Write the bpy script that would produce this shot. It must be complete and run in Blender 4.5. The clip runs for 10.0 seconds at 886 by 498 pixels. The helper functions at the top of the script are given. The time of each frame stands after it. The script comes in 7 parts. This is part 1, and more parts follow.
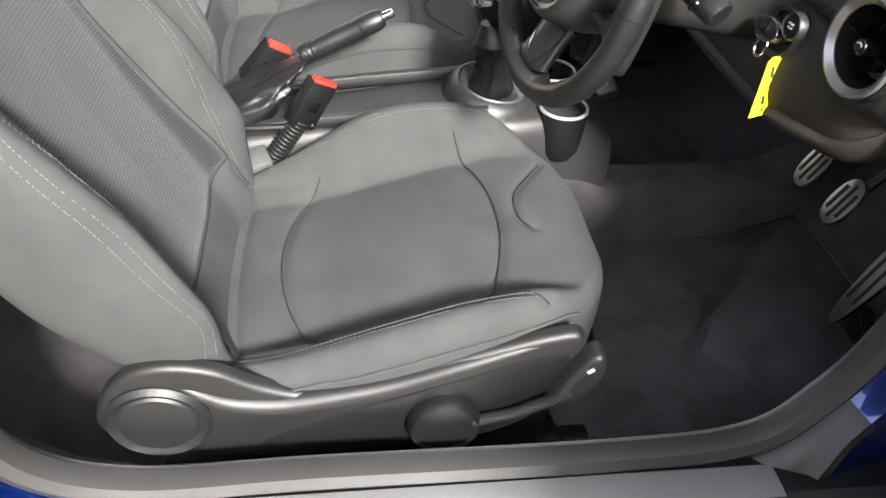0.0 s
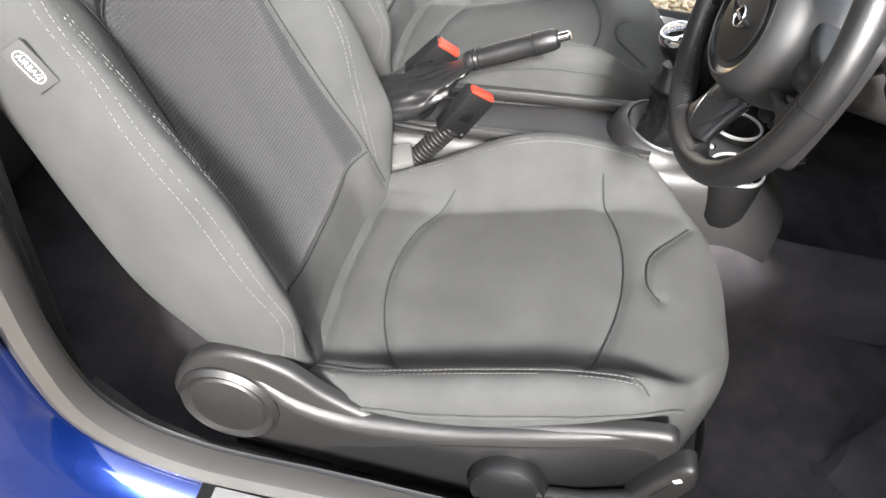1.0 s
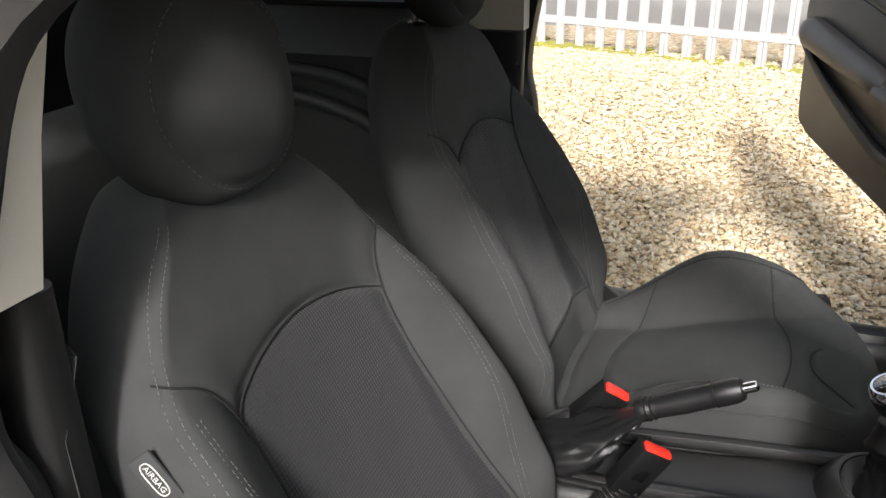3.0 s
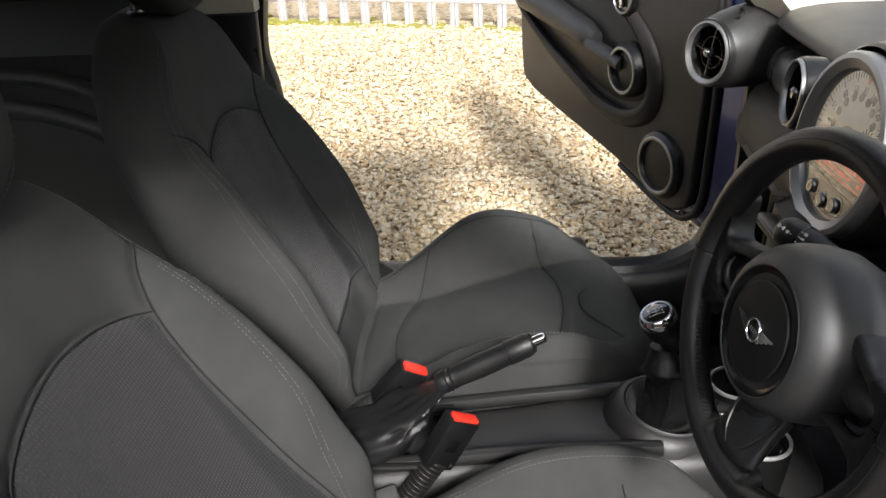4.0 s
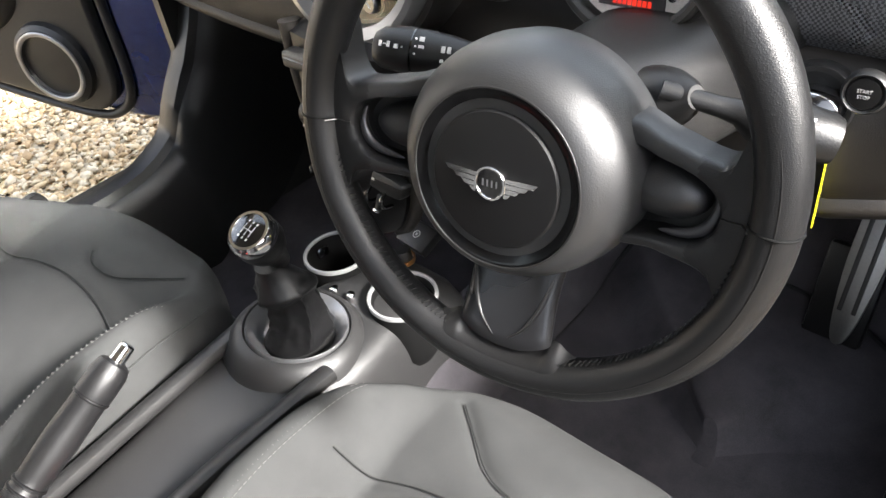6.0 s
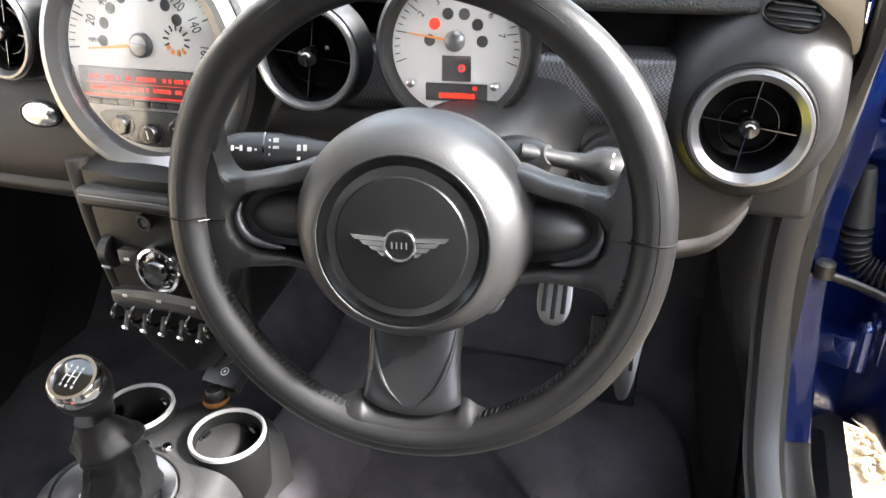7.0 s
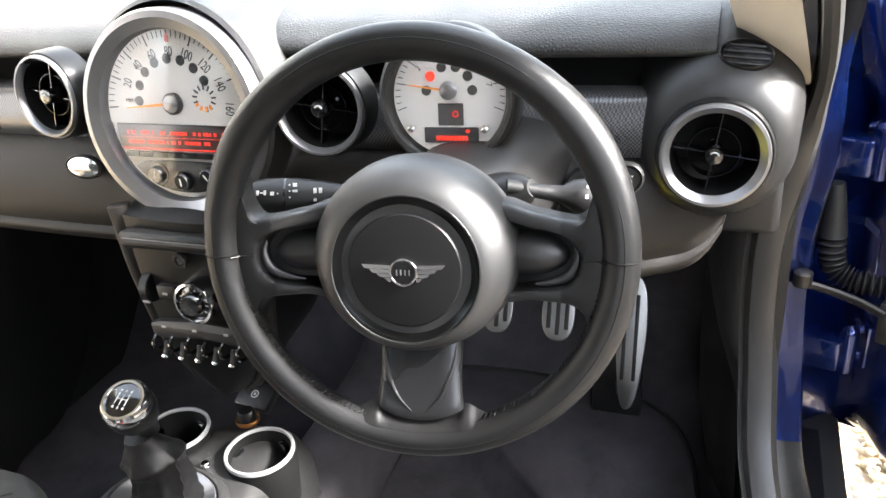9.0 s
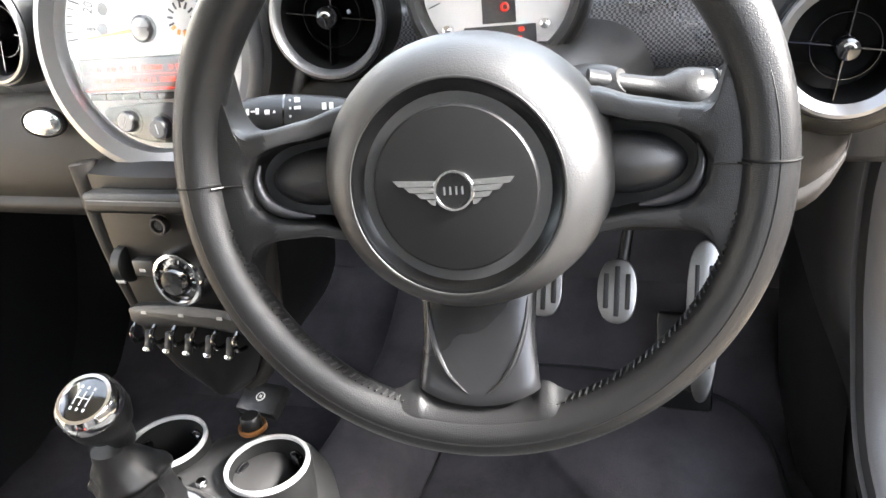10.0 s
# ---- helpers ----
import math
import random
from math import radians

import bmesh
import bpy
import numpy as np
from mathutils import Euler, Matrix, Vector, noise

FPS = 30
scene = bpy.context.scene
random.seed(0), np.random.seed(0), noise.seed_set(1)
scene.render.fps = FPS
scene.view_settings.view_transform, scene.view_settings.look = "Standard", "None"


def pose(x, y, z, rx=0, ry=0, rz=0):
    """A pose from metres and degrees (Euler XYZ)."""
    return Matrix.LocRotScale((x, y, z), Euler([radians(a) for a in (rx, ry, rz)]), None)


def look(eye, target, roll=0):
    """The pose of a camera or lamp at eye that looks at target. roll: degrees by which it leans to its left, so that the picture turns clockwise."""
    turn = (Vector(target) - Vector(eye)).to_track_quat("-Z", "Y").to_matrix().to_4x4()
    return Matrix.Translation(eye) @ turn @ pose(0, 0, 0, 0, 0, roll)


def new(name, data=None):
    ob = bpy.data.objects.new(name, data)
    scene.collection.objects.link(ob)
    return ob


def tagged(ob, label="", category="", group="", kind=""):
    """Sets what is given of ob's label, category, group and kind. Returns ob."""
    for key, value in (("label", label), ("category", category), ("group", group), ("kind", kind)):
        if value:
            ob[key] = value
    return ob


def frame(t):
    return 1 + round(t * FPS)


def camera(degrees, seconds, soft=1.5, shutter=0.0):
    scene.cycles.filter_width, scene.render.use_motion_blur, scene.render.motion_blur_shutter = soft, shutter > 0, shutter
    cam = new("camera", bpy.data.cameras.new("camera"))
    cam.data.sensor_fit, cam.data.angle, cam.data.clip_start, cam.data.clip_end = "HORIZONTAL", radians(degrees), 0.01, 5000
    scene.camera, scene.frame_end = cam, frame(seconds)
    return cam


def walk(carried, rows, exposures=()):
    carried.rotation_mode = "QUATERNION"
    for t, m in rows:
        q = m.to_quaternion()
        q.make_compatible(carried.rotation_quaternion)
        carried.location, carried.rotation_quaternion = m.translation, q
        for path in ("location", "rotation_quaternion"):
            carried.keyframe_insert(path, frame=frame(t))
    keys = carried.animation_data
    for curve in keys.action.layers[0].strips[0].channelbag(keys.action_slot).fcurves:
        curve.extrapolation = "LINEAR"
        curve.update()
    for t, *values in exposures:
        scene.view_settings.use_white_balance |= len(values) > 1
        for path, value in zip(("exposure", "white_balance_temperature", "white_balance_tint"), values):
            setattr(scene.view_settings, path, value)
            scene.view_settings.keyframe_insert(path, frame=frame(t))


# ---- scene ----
cam = camera(58.4, 10.0)
PATH = [
    (0, (1.288, -0.258, 1.247), (-0.21, -0.003, -0.054), 4.8),
    (0.5, (1.215, -0.203, 1.253), (-0.205, -0.15, -0.155), 8.4),
    (1, (1.187, -0.188, 1.258), (-0.272, -0.345, -0.102), 7.8),
    (1.5, (1.174, -0.191, 1.263), (-0.363, -0.574, 0.042), 4.1),
    (2, (1.143, -0.232, 1.272), (-0.454, -0.799, 0.21), 2.8),
    (2.2, (1.127, -0.254, 1.274), (-0.48, -0.872, 0.255), 2.7),
    (3.3, (0.999, -0.197, 1.309), (-0.752, -0.833, 0.581), -2.3),
    (3.5, (0.991, -0.217, 1.305), (-0.827, -0.656, 0.596), -1.3),
    (4, (0.989, -0.248, 1.305), (-0.799, -0.348, 0.414), -2.6),
    (4.5, (0.948, -0.261, 1.292), (-0.71, -0.22, 0.175), -4.6),
    (5, (0.821, -0.239, 1.27), (-0.75, 0.109, 0.083), -7.3),
    (5.5, (0.703, -0.243, 1.219), (-0.696, 0.41, -0.052), -9.4),
    (6, (0.642, -0.308, 1.196), (-0.498, 0.734, -0.075), -8.9),
    (6.2, (0.615, -0.328, 1.192), (-0.375, 0.894, -0.043), -7.1),
    (7.3, (0.547, -0.471, 1.16), (0.014, 1.203, 0.204), -2.7),
    (7.5, (0.549, -0.495, 1.161), (0.049, 1.182, 0.193), -2.9),
    (8, (0.57, -0.527, 1.189), (0.045, 1.135, 0.209), -3.8),
    (8.5, (0.579, -0.512, 1.211), (-0.031, 1.145, 0.271), -5.2),
    (9, (0.596, -0.497, 1.208), (-0.067, 1.144, 0.276), -5.8),
    (9.5, (0.577, -0.445, 1.16), (-0.106, 1.195, 0.243), -8.6),
    (10, (0.507, -0.379, 1.069), (-0.186, 1.272, 0.177), -8.2),
]
EXPOSURES = [(0, 2.91), (1, 3.29), (1.5, 3.34), (2, 2.6), (2.2, 2.42), (3.4, 1.42), (3.7, 1.42), (4.2, 1.74), (4.6, 2.12), (5, 2.47), (5.5, 2.57), (6, 3.31), (7.3, 4.12), (8, 4.2), (9, 3.91), (9.5, 4.02), (10, 4.53)]
walk(cam, [(t, look(eye, target, roll)) for t, eye, target, roll in PATH], EXPOSURES)

# ---- light: hazy sun over the driver's side, open sky ----
SUN_ELEV, SUN_AZ = radians(34), radians(80)
world = bpy.data.worlds.new("sky")
scene.world = world
world.use_nodes = True
wn = world.node_tree.nodes
sky = wn.new("ShaderNodeTexSky")
sky.sky_type = "NISHITA"
sky.sun_disc = False
sky.sun_elevation, sky.sun_rotation = SUN_ELEV, SUN_AZ
sky.dust_density, sky.air_density = 3.0, 1.0
hazy = wn.new("ShaderNodeHueSaturation")
hazy.inputs["Saturation"].default_value = 0.42
world.node_tree.links.new(sky.outputs[0], hazy.inputs["Color"])
world.node_tree.links.new(hazy.outputs[0], wn["Background"].inputs[0])
wn["Background"].inputs[1].default_value = 0.14
sun_data = bpy.data.lights.new("sun", "SUN")
sun_data.energy, sun_data.angle, sun_data.color = 3.0, radians(8), (1.0, 0.97, 0.94)
sun = new("sun", sun_data)
to_sun = Vector((math.sin(SUN_AZ) * math.cos(SUN_ELEV), math.cos(SUN_AZ) * math.cos(SUN_ELEV), math.sin(SUN_ELEV)))
sun.matrix_world = look(to_sun * 30, (0, 0, 0))


# ---- materials ----
def mat(name, color, rough=0.6, metal=0.0, noise_scale=60.0, vary=0.25, bump=0.0, bump_scale=400.0, coat=0.0, stain=0.0, spec=0.5, pattern="noise"):
    m = bpy.data.materials.new(name)
    m.use_nodes = True
    n, l = m.node_tree.nodes, m.node_tree.links
    b = n["Principled BSDF"]
    tex = n.new("ShaderNodeTexCoord")
    fine = n.new("ShaderNodeTexNoise")
    fine.inputs["Scale"].default_value, fine.inputs["Detail"].default_value = noise_scale, 6
    broad = n.new("ShaderNodeTexNoise")
    broad.inputs["Scale"].default_value, broad.inputs["Detail"].default_value = 7.0, 3
    l.new(tex.outputs["Object"], fine.inputs["Vector"])
    l.new(tex.outputs["Object"], broad.inputs["Vector"])
    mix = n.new("ShaderNodeMix")
    mix.data_type = "RGBA"
    c = Vector(color)
    mix.inputs[6].default_value = (*(c * (1 - vary)), 1)
    mix.inputs[7].default_value = (*(c * (1 + vary)), 1)
    add = n.new("ShaderNodeMath")
    add.operation = "ADD"
    half = n.new("ShaderNodeMath")
    half.operation = "MULTIPLY"
    half.inputs[1].default_value = 0.5
    l.new(fine.outputs[0], add.inputs[0])
    l.new(broad.outputs[0], add.inputs[1])
    l.new(add.outputs[0], half.inputs[0])
    l.new(half.outputs[0], mix.inputs[0])
    l.new(mix.outputs[2], b.inputs["Base Color"])
    b.inputs["Metallic"].default_value = metal
    b.inputs["Specular IOR Level"].default_value = spec
    b.inputs["Coat Weight"].default_value = coat
    b.inputs["Coat Roughness"].default_value = 0.06
    rr = n.new("ShaderNodeMapRange")
    rr.inputs[3].default_value, rr.inputs[4].default_value = max(0.0, rough - 0.12 * (rough > 0.15)), rough + 0.1
    l.new(broad.outputs[0], rr.inputs[0])
    l.new(rr.outputs[0], b.inputs["Roughness"])
    if bump:
        if pattern == "grain":
            bt = n.new("ShaderNodeTexVoronoi")
            bt.feature = "DISTANCE_TO_EDGE"
        else:
            bt = n.new("ShaderNodeTexNoise")
            bt.inputs["Detail"].default_value = 3
        bt.inputs["Scale"].default_value = bump_scale
        l.new(tex.outputs["Object"], bt.inputs["Vector"])
        bp = n.new("ShaderNodeBump")
        bp.inputs["Strength"].default_value, bp.inputs["Distance"].default_value = bump, 0.001
        l.new(bt.outputs[0], bp.inputs["Height"])
        l.new(bp.outputs[0], b.inputs["Normal"])
    return m


def woven(name, color, scale, vary, bump):
    """Cloth: two crossed thread waves, with broad wear."""
    m = mat(name, color, 0.95, 0, 900, vary, 0, spec=0.15)
    n, l = m.node_tree.nodes, m.node_tree.links
    b = n["Principled BSDF"]
    b.inputs["Sheen Weight"].default_value = 0.12
    b.inputs["Sheen Roughness"].default_value = 0.5
    tex = [x for x in n if x.bl_idname == "ShaderNodeTexCoord"][0]
    waves = []
    for axis in ("X", "Z"):
        w = n.new("ShaderNodeTexWave")
        w.bands_direction = axis
        w.inputs["Scale"].default_value = scale
        w.inputs["Distortion"].default_value = 0.6
        l.new(tex.outputs["Object"], w.inputs["Vector"])
        waves.append(w)
    mul = n.new("ShaderNodeMath")
    mul.operation = "MULTIPLY"
    l.new(waves[0].outputs["Fac"], mul.inputs[0])
    l.new(waves[1].outputs["Fac"], mul.inputs[1])
    bp = n.new("ShaderNodeBump")
    bp.inputs["Strength"].default_value, bp.inputs["Distance"].default_value = bump, 0.0008
    l.new(mul.outputs[0], bp.inputs["Height"])
    l.new(bp.outputs[0], b.inputs["Normal"])
    old = b.inputs["Base Color"].links[0].from_socket
    dark = n.new("ShaderNodeMix")
    dark.data_type = "RGBA"
    dark.blend_type = "MULTIPLY"
    dark.inputs[0].default_value = min(1.0, bump)
    ramp = n.new("ShaderNodeMapRange")
    ramp.inputs[3].default_value, ramp.inputs[4].default_value = 0.6, 1.2
    l.new(mul.outputs[0], ramp.inputs[0])
    l.new(old, dark.inputs[6])
    l.new(ramp.outputs[0], dark.inputs[7])
    l.new(dark.outputs[2], b.inputs["Base Color"])
    return m


CLOTH = mat("grey seat cloth", (0.0345, 0.0352, 0.0348), 0.95, 0, 1100, 0.25, 0.6, 1200, spec=0.12)
KNIT = woven("dark knit cloth", (0.0178, 0.0178, 0.0194), 68, 0.15, 0.8)
SEAM = mat("dark seam cloth", (0.016, 0.016, 0.016), 0.95, 0, 900, 0.2, spec=0.1)
SHIELD = mat("dull charcoal plastic", (0.0085, 0.0083, 0.0082), 0.45, 0, 200, 0.12, 0.3, 1200, spec=0.35)
THREAD = mat("pale thread", (0.085, 0.083, 0.08), 0.9)
TRIM = mat("charcoal grained plastic", (0.011, 0.0108, 0.0108), 0.42, 0, 200, 0.15, 0.35, 900, spec=0.42)
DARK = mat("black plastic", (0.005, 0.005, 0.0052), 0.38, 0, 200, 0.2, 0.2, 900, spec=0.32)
GLOSS = mat("gloss black plastic", (0.004, 0.004, 0.0045), 0.08, 0, 100, 0.2, coat=1.0)
SOFT = mat("soft black pad", (0.018, 0.0184, 0.0184), 0.48, 0, 200, 0.15, 0.9, 260, pattern="grain", spec=0.42)
LEATHER = mat("black leather", (0.0064, 0.0064, 0.0067), 0.40, 0, 120, 0.25, 0.26, 820, pattern="grain", spec=0.34)
HUBMAT = mat("satin black cover", (0.0085, 0.0087, 0.0092), 0.50, 0, 100, 0.1, 0.22, 900, spec=0.62)
CONSOLE = mat("charcoal console plastic", (0.017, 0.0168, 0.0168), 0.42, 0, 200, 0.15, 0.3, 900, spec=0.38)
STACKMAT = mat("matt black facia", (0.0035, 0.0035, 0.0037), 0.42, 0, 200, 0.2, 0.15, 900, spec=0.18)
REARTRIM = mat("charcoal rear trim", (0.030, 0.031, 0.031), 0.5, 0, 200, 0.15, 0.3, 900, spec=0.4)
VOID = mat("matt black vent throat", (0.004, 0.004, 0.004), 0.7, spec=0.1)
CAPMAT = mat("dull black cap", (0.005, 0.005, 0.0052), 0.44, 0, 100, 0.1, 0.05, 1500, spec=0.22)
# lighter copy for the driver's side: daylight put into the seal's colour
SEAL_LIT = mat("sunlit grey aperture seal", (0.024, 0.0232, 0.0225), 0.40, 0, 160, 0.2, 0.2, 700, spec=0.5)
RUBBER = mat("black rubber", (0.0125, 0.0122, 0.012), 0.45, 0, 100, 0.25, 0.2, 500, spec=0.3)
CARPET = mat("black carpet", (0.038, 0.0355, 0.0392), 1.0, 0, 500, 0.6, 1.0, 700, spec=0.1)
SILVER = mat("satin silver", (0.21, 0.21, 0.217), 0.34, 0.8, 200, 0.06)
CHROME = mat("chrome", (0.82, 0.82, 0.83), 0.07, 1.0, 50, 0.03)
STEEL = mat("brushed steel", (0.24, 0.235, 0.23), 0.36, 1.0, 300, 0.25)
BROWN = mat("warm grey plastic", (0.0125, 0.0109, 0.0098), 0.55, 0, 200, 0.12, 0.35, 800, spec=0.2)
CREAM = mat("cream pillar cloth", (0.52, 0.48, 0.40), 0.9, 0, 400, 0.06, 0.2, 900)
BLUE = mat("blue metallic paint", (0.0022, 0.013, 0.092), 0.26, 0.75, 900, 0.25, coat=1.0, spec=0.3)
RED = mat("red plastic", (0.48, 0.022, 0.012), 0.4, 0, 100, 0.08)
DIAL = mat("cream dial face", (0.60, 0.585, 0.56), 0.55, 0, 100, 0.03)
INK = mat("dark print", (0.03, 0.03, 0.032), 0.6)
WHITE = mat("white print", (0.36, 0.36, 0.35), 0.6)
ORANGE = mat("orange paint", (0.85, 0.28, 0.04), 0.5)
YELLOW = mat("yellow paper", (0.95, 0.86, 0.02), 0.5, 0, 80, 0.04)
GALV = mat("galvanised steel", (0.34, 0.34, 0.34), 0.55, 0.35, 25, 0.2)
CONCRETE = mat("pale concrete", (0.17, 0.16, 0.15), 0.9, 0, 3, 0.12, 0.3, 60)
# for the added, unseen walls that cut low daylight
LIGHT_BLOCK = mat("dark light-blocking wall", (0.075, 0.065, 0.055), 0.9, 0, 5, 0.3, 0.3, 60)
RENDERED = mat("pale wall", (0.27, 0.26, 0.245), 0.9, 0, 2, 0.06, 0.2, 40)
MOSS = mat("yellow green moss", (0.17, 0.16, 0.025), 1.0, 0, 60, 0.5, 0.6, 90)
PLATE = mat("scuffed sill plate", (0.17, 0.17, 0.17), 0.45, 0.4, 120, 0.2)



def patchy(m, scale, low, high):
    """Cloudy dust and wear over a whole surface, at hand size."""
    n, l = m.node_tree.nodes, m.node_tree.links
    b = n["Principled BSDF"]
    old = b.inputs["Base Color"].links[0].from_socket
    co = n.new("ShaderNodeTexCoord")
    tex = n.new("ShaderNodeTexNoise")
    tex.inputs["Scale"].default_value = scale
    tex.inputs["Detail"].default_value = 5
    tex.inputs["Roughness"].default_value = 0.65
    span = n.new("ShaderNodeMapRange")
    span.inputs[1].default_value, span.inputs[2].default_value = 0.3, 0.7
    span.inputs[3].default_value, span.inputs[4].default_value = low, high
    mix = n.new("ShaderNodeMix")
    mix.data_type, mix.blend_type = "RGBA", "MULTIPLY"
    mix.inputs[0].default_value = 1.0
    l.new(co.outputs["Object"], tex.inputs["Vector"])
    l.new(tex.outputs[0], span.inputs[0])
    l.new(old, mix.inputs[6])
    l.new(span.outputs[0], mix.inputs[7])
    l.new(mix.outputs[2], b.inputs["Base Color"])


patchy(CARPET, 9, 0.55, 1.25)
patchy(CLOTH, 14, 0.90, 1.10)


def glow(name, color, strength):
    m = mat(name, [c * 0.3 for c in color], 0.4)
    b = m.node_tree.nodes["Principled BSDF"]
    b.inputs["Emission Color"].default_value = (*color, 1)
    b.inputs["Emission Strength"].default_value = strength
    return m


LED = glow("lit red display", (0.9, 0.03, 0.01), 0.12)
AMBER = glow("lit amber lamp", (1.0, 0.3, 0.03), 0.5)


def pane(name, tint, rough=0.0, ior=1.03):
    m = bpy.data.materials.new(name)
    m.use_nodes = True
    b = m.node_tree.nodes["Principled BSDF"]
    b.inputs["Base Color"].default_value = (*tint, 1)
    b.inputs["Transmission Weight"].default_value = 1.0
    b.inputs["Roughness"].default_value = rough
    b.inputs["IOR"].default_value = ior
    return m


GLASS = pane("window glass", (0.9, 0.95, 0.92))
TINTED = pane("tinted rear glass", (0.62, 0.68, 0.65))
CRYSTAL = pane("dial glass", (1, 1, 1), 0.0, 1.4)


def checker(name):
    """Carbon-look weave on the dash strip."""
    m = mat(name, (0.05, 0.05, 0.052), 0.3, 0.3, 100, 0.1, coat=0.3)
    n, l = m.node_tree.nodes, m.node_tree.links
    ck = n.new("ShaderNodeTexChecker")
    ck.inputs["Scale"].default_value = 480
    ck.inputs["Color1"].default_value = (0.10, 0.10, 0.104, 1)
    ck.inputs["Color2"].default_value = (0.02, 0.02, 0.022, 1)
    tex = [x for x in n if x.bl_idname == "ShaderNodeTexCoord"][0]
    l.new(tex.outputs["Object"], ck.inputs["Vector"])
    l.new(ck.outputs[0], n["Principled BSDF"].inputs["Base Color"])
    return m


CARBON = checker("carbon weave")


def gravel_mat(name, per_island):
    m = mat(name, (0.3, 0.24, 0.16), 0.85, 0, 30, 0.2)
    n, l = m.node_tree.nodes, m.node_tree.links
    ramp = n.new("ShaderNodeValToRGB")
    cr = ramp.color_ramp
    cr.elements[0].color = (0.21, 0.15, 0.088, 1)
    cr.elements[1].color = (0.52, 0.455, 0.33, 1)
    for at, col in ((0.25, (0.38, 0.272, 0.15, 1)), (0.5, (0.44, 0.35, 0.215, 1)), (0.75, (0.40, 0.345, 0.255, 1))):
        e = cr.elements.new(at)
        e.color = col
    if per_island:
        src = n.new("ShaderNodeNewGeometry").outputs["Random Per Island"]
    else:
        vo = n.new("ShaderNodeTexVoronoi")
        vo.inputs["Scale"].default_value = 38
        tex = [x for x in n if x.bl_idname == "ShaderNodeTexCoord"][0]
        l.new(tex.outputs["Object"], vo.inputs["Vector"])
        sep = n.new("ShaderNodeSeparateColor")
        l.new(vo.outputs["Color"], sep.inputs[0])
        src = sep.outputs[0]
        bp = n.new("ShaderNodeBump")
        bp.inputs["Distance"].default_value = 0.02
        l.new(vo.outputs["Distance"], bp.inputs["Height"])
        bp.invert = True
        l.new(bp.outputs[0], n["Principled BSDF"].inputs["Normal"])
    l.new(src, ramp.inputs[0])
    l.new(ramp.outputs[0], n["Principled BSDF"].inputs["Base Color"])
    return m


GRAVEL, STONE = gravel_mat("gravel bed", False), gravel_mat("gravel stones", True)


# ---- builders ----
def part(name, bm, material, parent, label="", smooth=True):
    me = bpy.data.meshes.new(name)
    bmesh.ops.recalc_face_normals(bm, faces=bm.faces)
    bm.to_mesh(me)
    bm.free()
    for m in material if isinstance(material, (list, tuple)) else [material]:
        me.materials.append(m)
    if smooth:
        me.polygons.foreach_set("use_smooth", [True] * len(me.polygons))
        me.set_sharp_from_angle(angle=radians(38))
    ob = new(name, me)
    under(ob, parent)
    if label:
        tagged(ob, label)
    return ob


def under(ob, parent):
    """Parent ob so that its coordinates stay those of the world."""
    if parent is not None:
        ob.parent = parent
        if parent.data is None:
            ob.matrix_parent_inverse = Matrix.Translation(-parent.location)


def thing(name, label, category, at, group="", kind=""):
    ob = new(name)
    ob.empty_display_size = 0.05
    ob.location = at
    return tagged(ob, label, category, group, kind)


def solid(name, bm, material, label, category, group="", kind="", smooth=True):
    return tagged(part(name, bm, material, None, "", smooth), label, category, group, kind)


def box(bm, size, m=None, bevel=0.0, seg=2):
    r = bmesh.ops.create_cube(bm, size=1)
    vs = r["verts"]
    bmesh.ops.scale(bm, vec=Vector(size), verts=vs)
    if bevel:
        es = list({e for v in vs for e in v.link_edges})
        r = bmesh.ops.bevel(bm, geom=es, offset=bevel, segments=seg, affect="EDGES", profile=0.5)
        vs = list({v for f in r["faces"] for v in f.verts} | {v for v in vs if v.is_valid})
    if m is not None:
        bmesh.ops.transform(bm, matrix=m, verts=vs)
    return bm


def loops(bm, rings, closed=True, cap=True, around=False):
    """Skin a list of point rings; closed: each ring is a loop; around: last ring joins the first."""
    rows = [[bm.verts.new(p) for p in ring] for ring in rings]
    n = len(rows[0])
    pairs = list(zip(rows, rows[1:])) + ([(rows[-1], rows[0])] if around else [])
    for a, b in pairs:
        for i in range(n if closed else n - 1):
            j = (i + 1) % n
            bm.faces.new((a[i], a[j], b[j], b[i]))
    if cap and closed and not around:
        bm.faces.new(rows[0][::-1])
        bm.faces.new(rows[-1])
    return rows


def lathe(bm, profile, m=None, seg=40, sx=1.0, sy=1.0, cap=True):
    """profile: (radius, height) pairs, turned about local z."""
    m = m or Matrix()
    rings = [[m @ Vector((r * sx * math.cos(2 * math.pi * i / seg), r * sy * math.sin(2 * math.pi * i / seg), h)) for i in range(seg)] for r, h in profile]
    loops(bm, rings, True, cap)
    return bm


def ring(bm, r_out, r_in, h, m=None, seg=48, round_=0.3):
    """A flat-topped ring with rounded shoulders, closed on itself."""
    w = r_out - r_in
    prof = [(r_in, 0), (r_in, h * (1 - round_)), (r_in + w * 0.2, h), (r_out - w * 0.2, h), (r_out, h * (1 - round_)), (r_out, 0)]
    m = m or Matrix()
    rings = [[m @ Vector((r * math.cos(2 * math.pi * i / seg), r * math.sin(2 * math.pi * i / seg), z)) for i in range(seg)] for r, z in prof]
    loops(bm, rings, True, False, True)
    return bm


